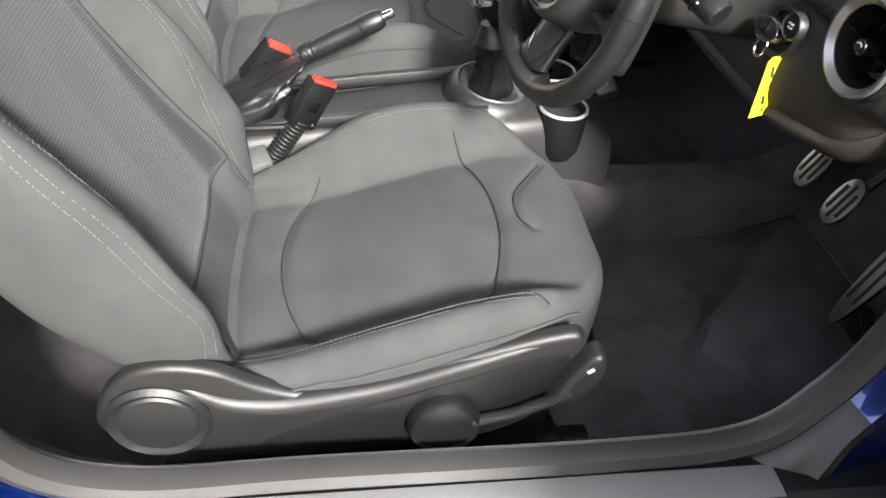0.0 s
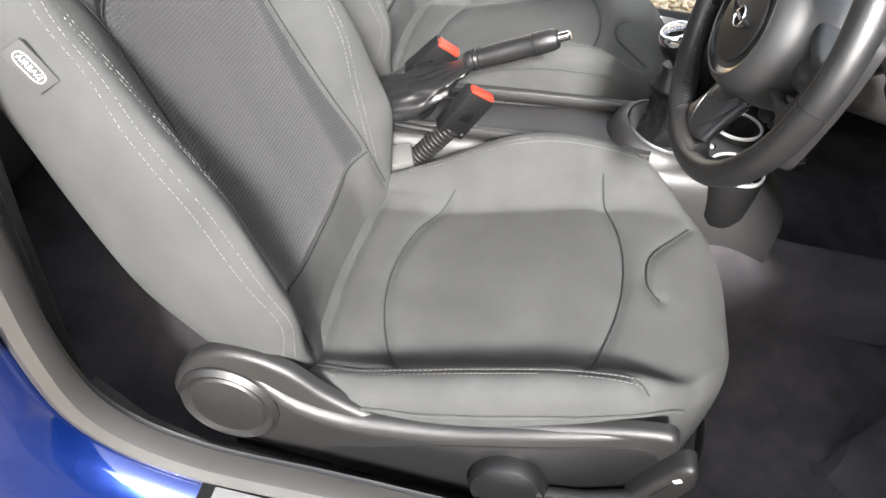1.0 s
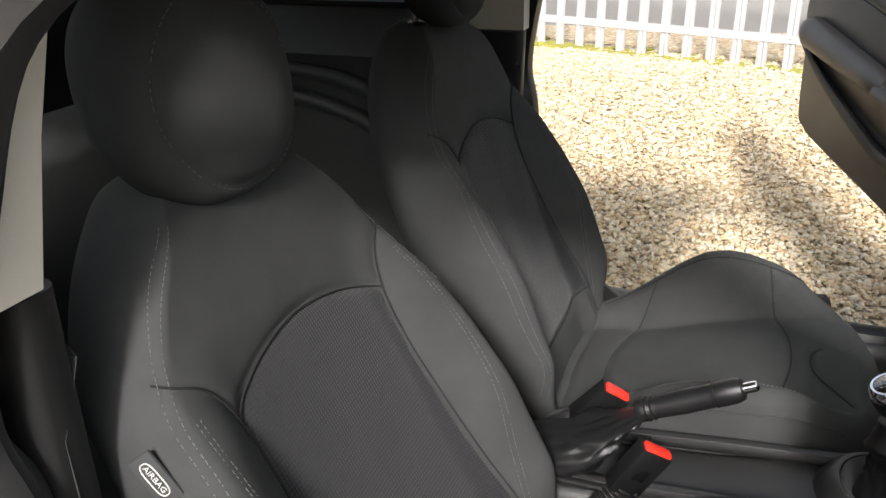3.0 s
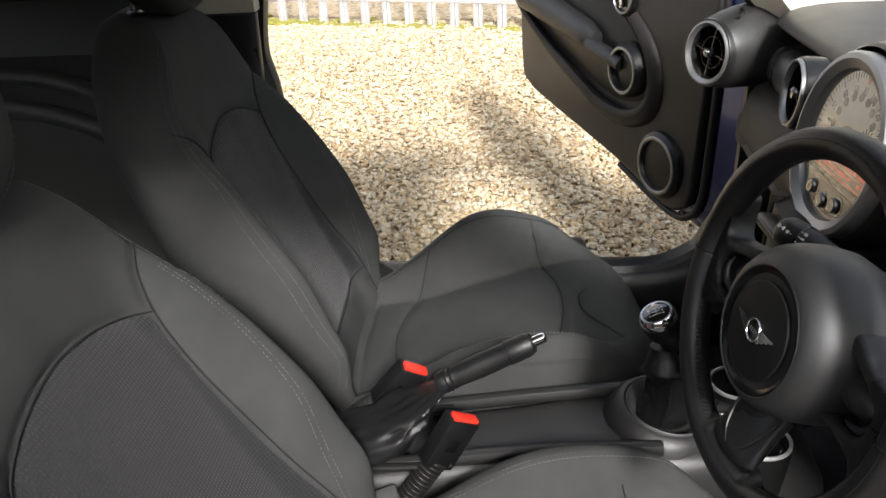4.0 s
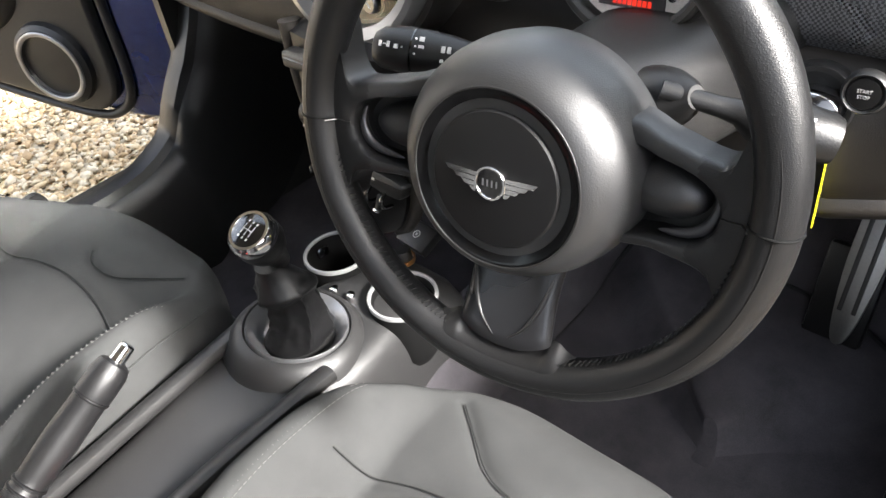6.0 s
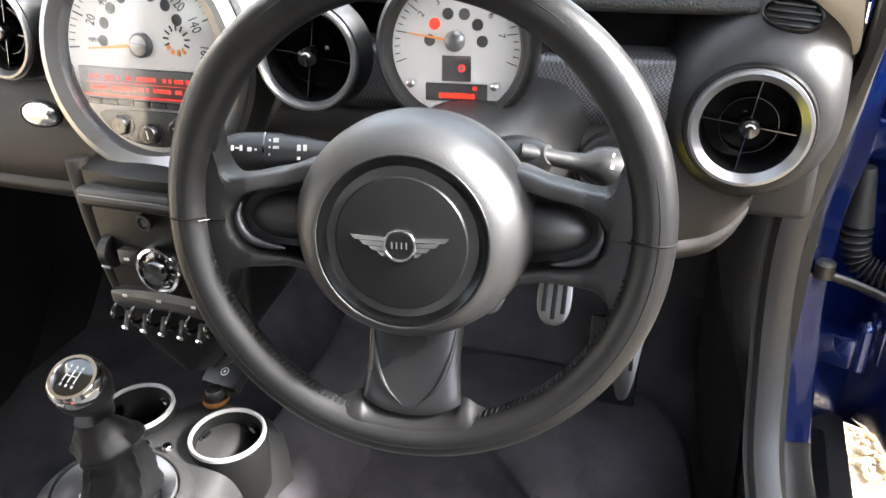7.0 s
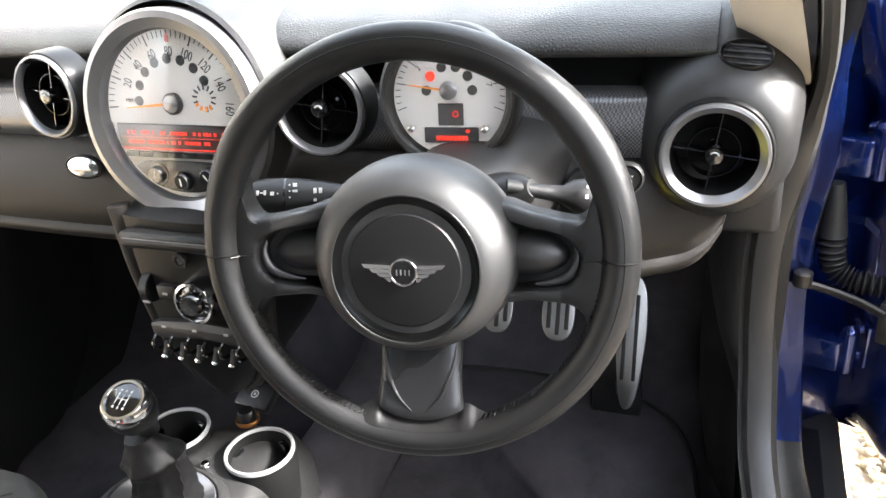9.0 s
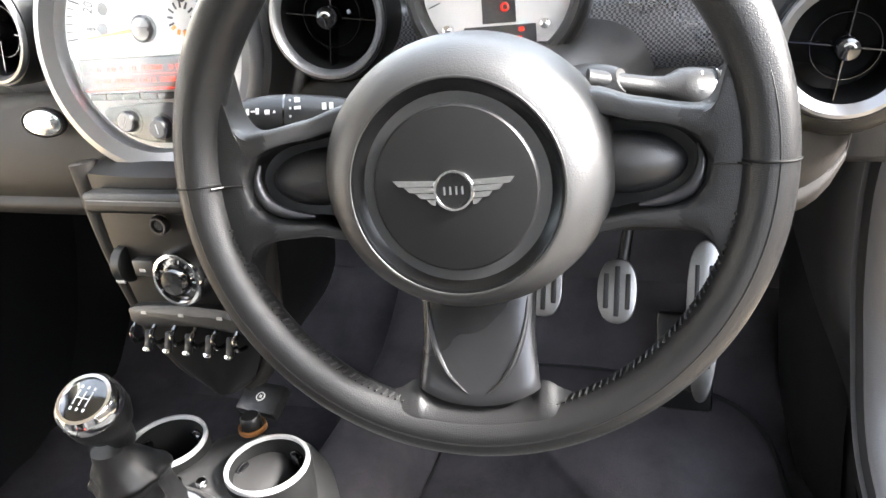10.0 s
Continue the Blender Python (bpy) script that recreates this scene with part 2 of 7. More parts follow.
def tube(bm, pts, radius, seg=10, closed=False, flat=1.0):
    pts = [Vector(p) for p in pts]
    n = len(pts)
    rings = []
    side = None
    for i, p in enumerate(pts):
        a, b = (pts[i - 1], pts[(i + 1) % n]) if closed else (pts[max(0, i - 1)], pts[min(n - 1, i + 1)])
        t = (b - a).normalized()
        if side is None:
            side = t.orthogonal().normalized()
        side = (side - t * side.dot(t)).normalized()
        up = t.cross(side)
        r = radius[i] if isinstance(radius, (list, tuple)) else radius
        rings.append([p + side * (r * math.cos(2 * math.pi * k / seg)) + up * (r * flat * math.sin(2 * math.pi * k / seg)) for k in range(seg)])
    loops(bm, rings, True, not closed, closed)
    return bm


def curve(pts, n, closed=False):
    """n points on a Catmull-Rom curve through pts."""
    pts = [Vector(p) for p in pts]
    k = len(pts)
    out = []
    spans = k if closed else k - 1
    for j in range(n):
        u = j / n * spans if closed else j / (n - 1) * spans
        i = min(int(u), spans - 1)
        f = u - i
        if closed:
            p0, p1, p2, p3 = (pts[(i + d) % k] for d in (-1, 0, 1, 2))
        else:
            p0, p1, p2, p3 = pts[max(i - 1, 0)], pts[i], pts[i + 1], pts[min(i + 2, k - 1)]
        out.append(0.5 * (2 * p1 + (p2 - p0) * f + (2 * p0 - 5 * p1 + 4 * p2 - p3) * f * f + (3 * p1 - p0 - 3 * p2 + p3) * f ** 3))
    return out


def prism(bm, outline, depth, m=None, bevel=0.0, seg=2):
    """outline in local xy, thickened along local z from 0 to depth."""
    vs = [bm.verts.new((x, y, 0)) for x, y in outline]
    f = bm.faces.new(vs)
    r = bmesh.ops.extrude_face_region(bm, geom=[f])
    top = [v for v in r["geom"] if isinstance(v, bmesh.types.BMVert)]
    bmesh.ops.translate(bm, vec=(0, 0, depth), verts=top)
    allv = vs + top
    if bevel:
        es = [e for e in bm.edges if e.verts[0] in set(top) and e.verts[1] in set(top)]
        r = bmesh.ops.bevel(bm, geom=es, offset=bevel, segments=seg, affect="EDGES", profile=0.5)
        allv = list({v for v in allv if v.is_valid} | {v for fc in r["faces"] for v in fc.verts})
    if m is not None:
        bmesh.ops.transform(bm, matrix=m, verts=allv)
    return bm


def sheet(bm, f, nu, nv):
    """An open grid of points f(u, v), u and v from 0 to 1."""
    rows = [[bm.verts.new(f(i / nu, j / nv)) for j in range(nv + 1)] for i in range(nu + 1)]
    for a, b in zip(rows, rows[1:]):
        for j in range(nv):
            bm.faces.new((a[j], a[j + 1], b[j + 1], b[j]))
    return rows


def lerp_table(table, x):
    """Smooth interpolation in rows of (x, value), without overshoot."""
    n = len(table)
    if x <= table[0][0]:
        return table[0][1]
    if x >= table[-1][0]:
        return table[-1][1]
    i = next(k for k in range(n - 1) if x <= table[k + 1][0])

    def slope(k):
        if k <= 0 or k >= n - 1:
            j = min(max(k, 0), n - 2) if k <= 0 else n - 2
            return (table[j + 1][1] - table[j][1]) / (table[j + 1][0] - table[j][0])
        p = (table[k][1] - table[k - 1][1]) / (table[k][0] - table[k - 1][0])
        q = (table[k + 1][1] - table[k][1]) / (table[k + 1][0] - table[k][0])
        return 0.0 if p * q <= 0 else 2 * p * q / (p + q)

    (a, p), (b, q) = table[i], table[i + 1]
    h = b - a
    f = (x - a) / h
    return (2 * f ** 3 - 3 * f ** 2 + 1) * p + (f ** 3 - 2 * f ** 2 + f) * h * slope(i) + (3 * f ** 2 - 2 * f ** 3) * q + (f ** 3 - f ** 2) * h * slope(i + 1)


def words(name, text, size, m, material, parent, depth=0.0004):
    cu = bpy.data.curves.new(name, "FONT")
    cu.body, cu.size, cu.extrude = text, size, depth
    cu.align_x, cu.align_y = "CENTER", "CENTER"
    tmp = new(name, cu)
    bpy.context.view_layer.update()
    me = bpy.data.meshes.new_from_object(tmp.evaluated_get(bpy.context.evaluated_depsgraph_get()))
    bpy.data.objects.remove(tmp)
    me.materials.clear()
    me.materials.append(material)
    ob = new(name, me)
    under(ob, parent)
    ob.matrix_basis = m
    return ob


def basis(origin, x, y, z):
    m = Matrix((x, y, z)).transposed().to_4x4()
    m.translation = Vector(origin)
    return m


def facing(origin, tilt=0.0, yaw=0.0):
    """A frame whose z looks back at the driver and up by tilt degrees, x to the right, turned by yaw degrees."""
    t, a = radians(tilt), radians(yaw)
    z = Vector((math.sin(a) * math.cos(t), -math.cos(a) * math.cos(t), math.sin(t)))
    x = Vector((math.cos(a), math.sin(a), 0))
    return basis(origin, x, z.cross(x), z)


# ---- car shell: door apertures, sills, pillars, floor, roof ----
APERTURE = [(.684, -.30, .345), (.684, .10, .343), (.678, .30, .356), (.660, .395, .42), (.652, .445, .52), (.646, .462, .62), (.646, .455, .73),
            (.662, .44, .83), (.675, .42, .90), (.675, .34, 1.0), (.635, .10, 1.20), (.60, -.10, 1.325), (.60, -.40, 1.345), (.640, -.64, 1.25),
            (.690, -.695, 1.10), (.710, -.722, .95), (.706, -.706, .86), (.703, -.692, .72), (.700, -.678, .54), (.696, -.635, .415), (.688, -.52, .349)]
LOOP = curve(APERTURE, 150, True)


def ease(a, b, x):
    k = max(0.0, min(1.0, (x - a) / (b - a)))
    return k * k * (3 - 2 * k)


def offset_loop(dx, out, sx=1, style=""):
    """The aperture loop moved sideways by dx and outwards in its own plane by out; styles narrow it near the front or the glass."""
    res, n = [], len(LOOP)
    full = out
    for i, p in enumerate(LOOP):
        out, side_in = full, dx
        if style == "trim":
            up = ease(.88, .97, p.z)
            out = .004 + (full - .004) * (1 - up)
            side_in = dx + (-.016 - dx) * up
            side_in *= 1 - .72 * (1 - ease(.42, .60, p.z)) * (sx > 0)
        elif style == "frame":
            side_in = dx * (1 - .40 * ease(.25, .42, p.y))
            out = full * (1 - .72 * ease(.25, .40, p.y)) * (1 - .55 * ease(1.0, 1.06, p.z))
        side_in *= 1 - .55 * ease(.78, .96, p.z) * ease(.0, .25, p.y)
        t = LOOP[(i + 2) % n] - LOOP[i - 2]
        nn = Vector((0, t.z, -t.y)).normalized()
        q = p + Vector((side_in, 0, 0)) + nn * out
        if sx < 0:
            # the passenger opening has a higher sill and a fuller front corner
            low = 1 - ease(.40, .75, q.z)
            q.y -= .125 * ease(.20, .42, q.y) * (1 - ease(.55, .95, q.z))
            q.z += .062 * low + .045 * low * math.exp(-((q.y - .27) / .075) ** 2)
        res.append(Vector((q.x * sx, q.y, q.z)))
    return res


def side(sx):
    body = thing("body_side", "blue car body side round an open door, black rubber seal", "car body", (sx * .70, 0, .35), "car body", "structure")
    bm = bmesh.new()
    rings = [offset_loop(a, b, sx, "frame") for a, b in ((.012, .016), (.022, .016), (.045, .026), (.068, .055), (.085, .085), (.098, .10), (.104, .13))]
    loops(bm, rings, True, False)
    for k, f in enumerate(bm.faces):
        p = LOOP[k % len(LOOP)]
        if f.calc_center_median().z > .985:
            f.material_index = 2
        elif p.z < .43 and p.y > -.48:
            f.material_index = 1
    part("door_frame", bm, [BLUE, DARK, GLOSS], body)
    bm = bmesh.new()
    lo = offset_loop(.104, .13, sx, "frame")
    far = []
    for p in lo:
        d = Vector((p.y + .12, p.z - .85))
        k = max(1.0, min((1.4 if d.x > 0 else 1.75) / max(abs(d.x), 1e-6), (0.0 if d.y > 0 else .64) / max(abs(d.y), 1e-6)))
        far.append(Vector((p.x - sx * .02, -.12 + d.x * k, max(.2, .85 + d.y * k))))
    low = [i for i in range(len(lo)) if lo[i].z < 1.02]
    for i in low:
        j = (i + 1) % len(lo)
        if j in low:
            bm.faces.new([bm.verts.new(q) for q in (lo[i], lo[j], far[j], far[i])])
    bmesh.ops.remove_doubles(bm, verts=bm.verts, dist=1e-5)
    part("outer_panel", bm, BLUE, body)
    bm = bmesh.new()
    sect = [(.006, -.016), (.020, -.013), (.028, .000), (.024, .014), (.006, .020), (-.010, .014), (-.016, .0), (-.010, -.013)]
    wide = 1.0 if sx > 0 else 1.45
    rings = [offset_loop(a * wide, b * wide, sx) for a, b in sect]
    loops(bm, rings, True, False, True)
    # lit colour on the driver's side, shaded one on the passenger's
    part("door_seal", bm, SEAL_LIT if sx > 0 else DARK, body, "black rubber door seal")
    bm = bmesh.new()
    rings = [offset_loop(-.008, .006, sx), offset_loop(-.022, -.004, sx), offset_loop(-.034, .004, sx, "trim"), offset_loop(-.045, .03, sx, "trim"), offset_loop(-.06, .10, sx, "trim"), offset_loop(-.075, .24, sx, "trim")]
    for r in rings:
        for q in r:
            q.z = min(q.z, 1.37)
    loops(bm, rings, True, False)
    # trim takes the same painted lit and shaded colours as the seal
    part("aperture_trim", bm, SEAL_LIT if sx > 0 else DARK, body, "charcoal plastic sill and pillar trim")
    return body


driver_side, passenger_side = side(1), side(-1)

# silver step plate and outer sill on the driver's side
for sx, ob, lift in ((1, driver_side, 0), (-1, passenger_side, .062)):
    bm = bmesh.new()
    box(bm, (.066, (1.07 if sx > 0 else .856), .012), pose(sx * .728, (.035 if sx > 0 else -.072), .334 + lift), .004)
    part("sill_top", bm, DARK, ob)
    if sx > 0:
        bm = bmesh.new()
        box(bm, (.050, .80, .005), pose(sx * .742, -.08, .3435), .002)
        part("step_plate", bm, PLATE, ob, "brushed silver step plate")
    bm = bmesh.new()
    loops(bm, [[Vector((sx * x, y, z)) for x, z in ((.76, .340 + lift), (.79, .325 + lift), (.80, .28), (.78, .21), (.70, .20), (.70, .33 + lift))] for y in (-.50, .62 if sx > 0 else .55)], True, True)
    part("outer_sill", bm, RUBBER, ob)

# striker loop and sticker on the rear door post
striker = thing("door_striker", "bare steel door latch striker bolted to blue post", "striker", (.75, -.70, .74))
ST = basis(Vector((.780, -.708, .722)), Vector((.80, -.60, 0)), Vector((0, 0, 1)), Vector((.60, .80, 0)))
bm = bmesh.new()
prism(bm, [(q.x, q.y) for q in curve([(-.026, .026, 0), (-.010, .044, 0), (.014, .040, 0), (.027, .014, 0), (.026, -.022, 0), (.010, -.044, 0), (-.014, -.042, 0), (-.024, -.018, 0)], 40, True)], .005, ST, .002, 2)
part("backplate", bm, STEEL, striker)
bm = bmesh.new()
tube(bm, curve([ST @ Vector(p) for p in ((.014, .016, .003), (.016, .017, .020), (.018, .010, .036), (.018, -.006, .038), (.008, -.020, .030), (-.008, -.024, .018), (-.012, -.024, .003))], 40), .0052, 12)
part("loop", bm, CHROME, striker)
for u, w in ((-.006, .026), (.004, -.032)):
    bm = bmesh.new()
    lathe(bm, [(.0100, .004), (.0100, .007), (.0085, .009), (.005, .009), (.0045, .006), (.001, .006)], ST @ pose(u, w, 0), 20)
    part("bolt", bm, STEEL, striker)

# black printed label on the post below the striker
placard = thing("door_post_label", "black sticker with white printed rows on blue post", "label", (.795, -.688, .62))
PL = basis(Vector((.797, -.690, .628)), Vector((.80, -.60, 0)), Vector((0, 0, 1)), Vector((.60, .80, 0)))
bm = bmesh.new()
box(bm, (.040, .075, .0012), PL)
sticker = part("sticker", bm, DARK, placard)
bm = bmesh.new()
for i in range(9):
    for j in range(3):
        if (i * 3 + j) % 4 != 1:
            box(bm, (.0075, .0009, .0006), PL @ pose(-.0125 + .0125 * j, .030 - .0075 * i, .0009))
part("printed_rows", bm, WHITE, sticker)

# floor, tunnel, bulkhead, rear floor
floor = thing("floor", "black carpeted car floor with marks", "floor", (0, .2, .17), "", "structure")
bm = bmesh.new()


def floor_at(u, v):
    x, y = -.662 + 1.324 * u, -1.9 + 2.85 * v
    z = .19
    if y > .62:
        z += (y - .62) * 1.05
    if y < -.62:
        z += min(.12, (-.62 - y) * .8)
    z += .02 * max(0, abs(x) - .58) / .06
    z += .003 * noise.noise((x * 9, y * 9, 0))
    return (x, y, z)


sheet(bm, floor_at, 60, 110)
part("carpet", bm, CARPET, floor)
bm = bmesh.new()


def tunnel_at(u, v):
    y = -1.2 + 2.1 * v
    a = math.pi * u
    w, h = lerp_table([(-1.2, .15), (.02, .15), (.20, .085), (.9, .070)], y), lerp_table([(-1.2, .17), (-.2, .22), (.16, .21), (.32, .15), (.6, .16), (.9, .40)], y)
    c, s = math.cos(a), math.sin(a)
    return (-.005 + w * math.copysign(abs(c) ** .55, c), y, .165 + h * abs(s) ** .6)


sheet(bm, tunnel_at, 40, 50)
part("tunnel", bm, CARPET, floor)
bm = bmesh.new()
sheet(bm, lambda u, v: (-.66 + 1.32 * u, .80 + .10 * v, .35 + .65 * v), 8, 8)
part("bulkhead", bm, CARPET, floor)

mat_ob = thing("floor_mat", "black carpet floor mat with bound edge, dusty", "floor mat", (.36, .36, .175))
outline = curve([(.075, .12, 0), (.070, .45, 0), (.075, .64, 0), (.12, .69, 0), (.40, .69, 0), (.56, .62, 0), (.60, .40, 0), (.60, .12, 0), (.40, .07, 0)], 64, True)
bm = bmesh.new()
rings = [[Vector((.38 + (p.x - .38) * k, .37 + (p.y - .37) * k, z + max(0, p.y - .56) * .5)) for p in outline] for k, z in ((1, .191), (1, .202), (.985, .205), (.95, .2035), (.5, .2035), (.05, .2035))]
loops(bm, rings, True, True)
part("mat_cloth", bm, CARPET, mat_ob)
bm = bmesh.new()
tube(bm, [(p.x, p.y, .203 + max(0, p.y - .56) * .5) for p in outline], .005, 6, True)
part("binding", bm, DARK, mat_ob)

# roof, headliner, pillars, rear quarters
roof = thing("roof", "blue car roof with cream cloth headliner", "roof", (0, -.9, 1.38), "", "structure")
bm = bmesh.new()
sheet(bm, lambda u, v: (-.62 + 1.24 * u, -.02 - 1.95 * v, 1.385 + .035 * math.sin(math.pi * u) - .05 * v * v), 24, 20)
part("outer_skin", bm, BLUE, roof)
bm = bmesh.new()
sheet(bm, lambda u, v: (-.61 + 1.22 * u, -.02 - 1.95 * v, 1.352 + .025 * math.sin(math.pi * u) - .05 * v * v), 24, 20)
part("headliner", bm, CREAM, roof)


def strip_between(bm, a, b, n=16):
    """A skin between two open point rows."""
    loops(bm, [curve(a, n), curve(b, n)], False, False)


for sx in (1, -1):
    pil = thing("windscreen_pillar", "cream cloth trimmed windscreen pillar, blue outside", "pillar", (sx * .64, .4, 1.0), "pillars", "structure")
    bm = bmesh.new()
    a = [(sx * .668, .40, .935), (sx * .661, .335, .980), (sx * .60, .08, 1.22), (sx * .565, -.10, 1.345)]
    b = [(sx * .602, .42, .95), (sx * .590, .345, 1.015), (sx * .52, .10, 1.27), (sx * .49, -.08, 1.365)]
    c = [(sx * .635, .56, .95), (sx * .60, .50, 1.05), (sx * .54, .16, 1.28), (sx * .50, -.04, 1.38)]
    loops(bm, [curve(q, 16) for q in (a, b, c)], False, False)
    part("pillar_trim", bm, CREAM, pil)
    bm = bmesh.new()
    d = [(sx * .70, .56, .95), (sx * .685, .50, 1.05), (sx * .62, .14, 1.27), (sx * .575, -.04, 1.385)]
    loops(bm, [curve(q, 16) for q in (c, d)], False, False)
    part("pillar_skin", bm, BLUE, pil)

    quarter = thing("rear_quarter", "dark rear side trim below a rear side window", "side trim", (sx * .66, -1.2, .6), "rear side trims", "structure")
    bm = bmesh.new()
    prof = [(.640, .16), (.645, .55), (.655, .80), (.655, .90), (.640, .93), (.625, .965), (.640, 1.0), (.655, 1.04), (.665, 1.072), (.685, 1.076)]
    loops(bm, [[Vector((sx * x, y, z)) for x, z in prof] for y in (-.70, -.9, -1.2, -1.5, -1.95)], False, False)
    part("lower_trim", bm, REARTRIM, quarter)
    for k, (z0, r) in enumerate(((.90, .020), (.86, .022))):
        bm = bmesh.new()
        pts = [(-1.75, z0 + .02), (-1.4, z0 + .03 - .02 * k), (-1.12, z0 - .04 * k), (-.98, z0 - .10 - .05 * k), (-.88, z0 - .26 - .06 * k), (-.84, z0 - .46)]
        tube(bm, curve([(sx * .642, y, z) for y, z in pts], 30), r, 10)
        part("armrest_ridge", bm, REARTRIM, quarter)
    bm = bmesh.new()
    rings = []
    for k in range(15):
        z = .30 + .734 * k / 14
        f = k / 14
        yc, hy, hx = -.752 - .006 * f, .062 - .010 * math.sin(math.pi * f), .026 + .010 * (1 - f) ** 2
        rings.append([Vector((sx * (.648 + hx * math.copysign(abs(math.cos(b)) ** .55, math.cos(b))), yc + hy * math.copysign(abs(math.sin(b)) ** .55, math.sin(b)), z)) for b in [2 * math.pi * q / 28 for q in range(28)]])
    loops(bm, rings, True, True)
    part("post_lower", bm, SHIELD, quarter)
    bm = bmesh.new()
    loops(bm, [[Vector((sx * (x - .055 * (z - 1.08) / .27), y, z)) for y, z in ((-.698, 1.035), (-.690, 1.15), (-.655, 1.36), (-.80, 1.36), (-.82, 1.20), (-.82, 1.035))] for x in (.632, .674)], True, True)
    part("post_upper", bm, CREAM, quarter, "cream upper door post trim")
    bm = bmesh.new()
    tube(bm, [(sx * .672, -.80, 1.345), (sx * .672, -.80, 1.078), (sx * .672, -1.70, 1.078), (sx * .64, -1.80, 1.20), (sx * .62, -1.75, 1.33)], .012, 8)
    part("window_rubber", bm, RUBBER, quarter)
    bm = bmesh.new()
    vs = [bm.verts.new(p) for p in ((sx * .69, -.80, 1.07), (sx * .69, -1.85, 1.07), (sx * .63, -1.75, 1.36), (sx * .63, -.78, 1.36))]
    bm.faces.new(vs)
    g = part("window_pane", bm, TINTED, quarter, "grey tinted side glass", smooth=False)
    g.visible_shadow = False
    bm = bmesh.new()
    loops(bm, [[Vector((sx * x, y, z)) for x, z in ((.70, 1.066), (.745, 1.055), (.77, 1.03), (.79, .985), (.80, .90))] for y in (-.735, -1.0, -1.4, -1.95)], False, False)
    part("shoulder", bm, BLUE, quarter)
    bm = bmesh.new()
    loops(bm, [[Vector((sx * x, y, z)) for x, z in ((.700, 1.075), (.735, 1.078), (.742, 1.066), (.71, 1.062))] for y in (-.725, -.74, -1.3, -1.95)], True, True)
    part("belt_strip", bm, CHROME, quarter)
    bm = bmesh.new()
    loops(bm, [[Vector((sx * (x - .06 * (z - 1.08) / .27), y, z)) for y, z in ((-.742, 1.08), (-.742, 1.36), (-.80, 1.36), (-.80, 1.08))] for x in (.70, .715)], True, True)
    part("post_cover", bm, GLOSS, quarter)

tail = thing("tailgate", "dark rear end of the car", "tailgate", (0, -1.97, .7), "", "structure")
bm = bmesh.new()
box(bm, (1.36, .03, .92), pose(0, -1.96, .61))
part("lower_panel", bm, DARK, tail)
rear = thing("rear_seat", "dark cloth rear seat back in shadow", "seat", (0, -1.5, .45))
bm = bmesh.new()
box(bm, (1.10, .14, .55), pose(0, -1.55, .66, -18), .05, 3)
part("backrest", bm, CLOTH, rear)
bm = bmesh.new()
box(bm, (1.10, .48, .16), pose(0, -1.25, .40, 6), .05, 3)
part("cushion", bm, CLOTH, rear)

screen = thing("windscreen", "clear raked glass windscreen", "windscreen", (0, .5, 1.05), "", "structure")
bm = bmesh.new()
sheet(bm, lambda u, v: ((-.60 + 1.20 * u) * (1 - .16 * v), .62 - .66 * v + .06 * math.sin(math.pi * u) * (1 - v), 1.0 + .375 * v), 10, 8)
g = part("screen_pane", bm, GLASS, screen)
g.visible_shadow = False

# kick panel that sweeps inwards ahead of the driver's door
kick = thing("kick_panel", "charcoal moulded kick panel with a seam in the footwell", "kick panel", (.62, .55, .2), "", "structure")
KICK = curve([(.638, .462, 0), (.628, .495, 0), (.606, .545, 0), (.584, .62, 0), (.572, .72, 0), (.575, .84, 0)], 40)
for z0, z1 in ((.17, .596), (.602, .84)):
    bm = bmesh.new()
    rows = [[Vector((p.x + .020 * max(0, .30 - z) / .13 + d, p.y, z)) for p in KICK] for z, d in ((z0, .003), (z0 + .004, 0), (z0 + .10, 0), ((z0 + z1) / 2, 0), (z1 - .004, 0), (z1, .003))]
    loops(bm, rows, False, False)
    part("panel", bm, SHIELD, kick)
bm = bmesh.new()
loops(bm, [[Vector((p.x + .006, p.y, z)) for p in KICK] for z in (.58, .62)], False, False)
part("seam_gap", bm, VOID, kick)
# plain closing walls ahead of the doors
bm = bmesh.new()
loops(bm, [[Vector((x, y, z)) for y, z in ((-.66, .17), (.50, .17), (.50, .420), (.44, .345), (.36, .328), (-.52, .330), (-.60, .36), (-.66, .42))] for x in (.650, .668)], True, True)
solid("sill_inner", bm, TRIM, "charcoal plastic inner side of the sill", "sill trim", "", "structure", False)
for sx in (1, -1):
    bm = bmesh.new()
    box(bm, (.02, .62 if sx > 0 else .76, .95), pose(sx * .668, .76 if sx > 0 else .69, .55))
    solid("footwell_side", bm, TRIM, "charcoal plastic footwell side panel", "footwell side", "footwell sides", "structure", False)
bm = bmesh.new()
box(bm, (1.36, .03, 1.0), pose(0, 1.05, .52))
solid("firewall", bm, DARK, "dark bulkhead ahead of the footwell", "bulkhead", "", "structure", False)
# ---- seats ----
CUSH_BASE = [(-.46, .395), (-.42, .400), (-.30, .418), (-.18, .455), (-.06, .490), (.03, .504), (.09, .503), (.135, .480), (.155, .455), (.170, .42)]
CUSH_CREST = [(-.46, .425), (-.38, .447), (-.28, .487), (-.19, .522), (-.08, .558), (-.01, .568), (.045, .553), (.09, .526), (.135, .487), (.155, .458), (.170, .42)]
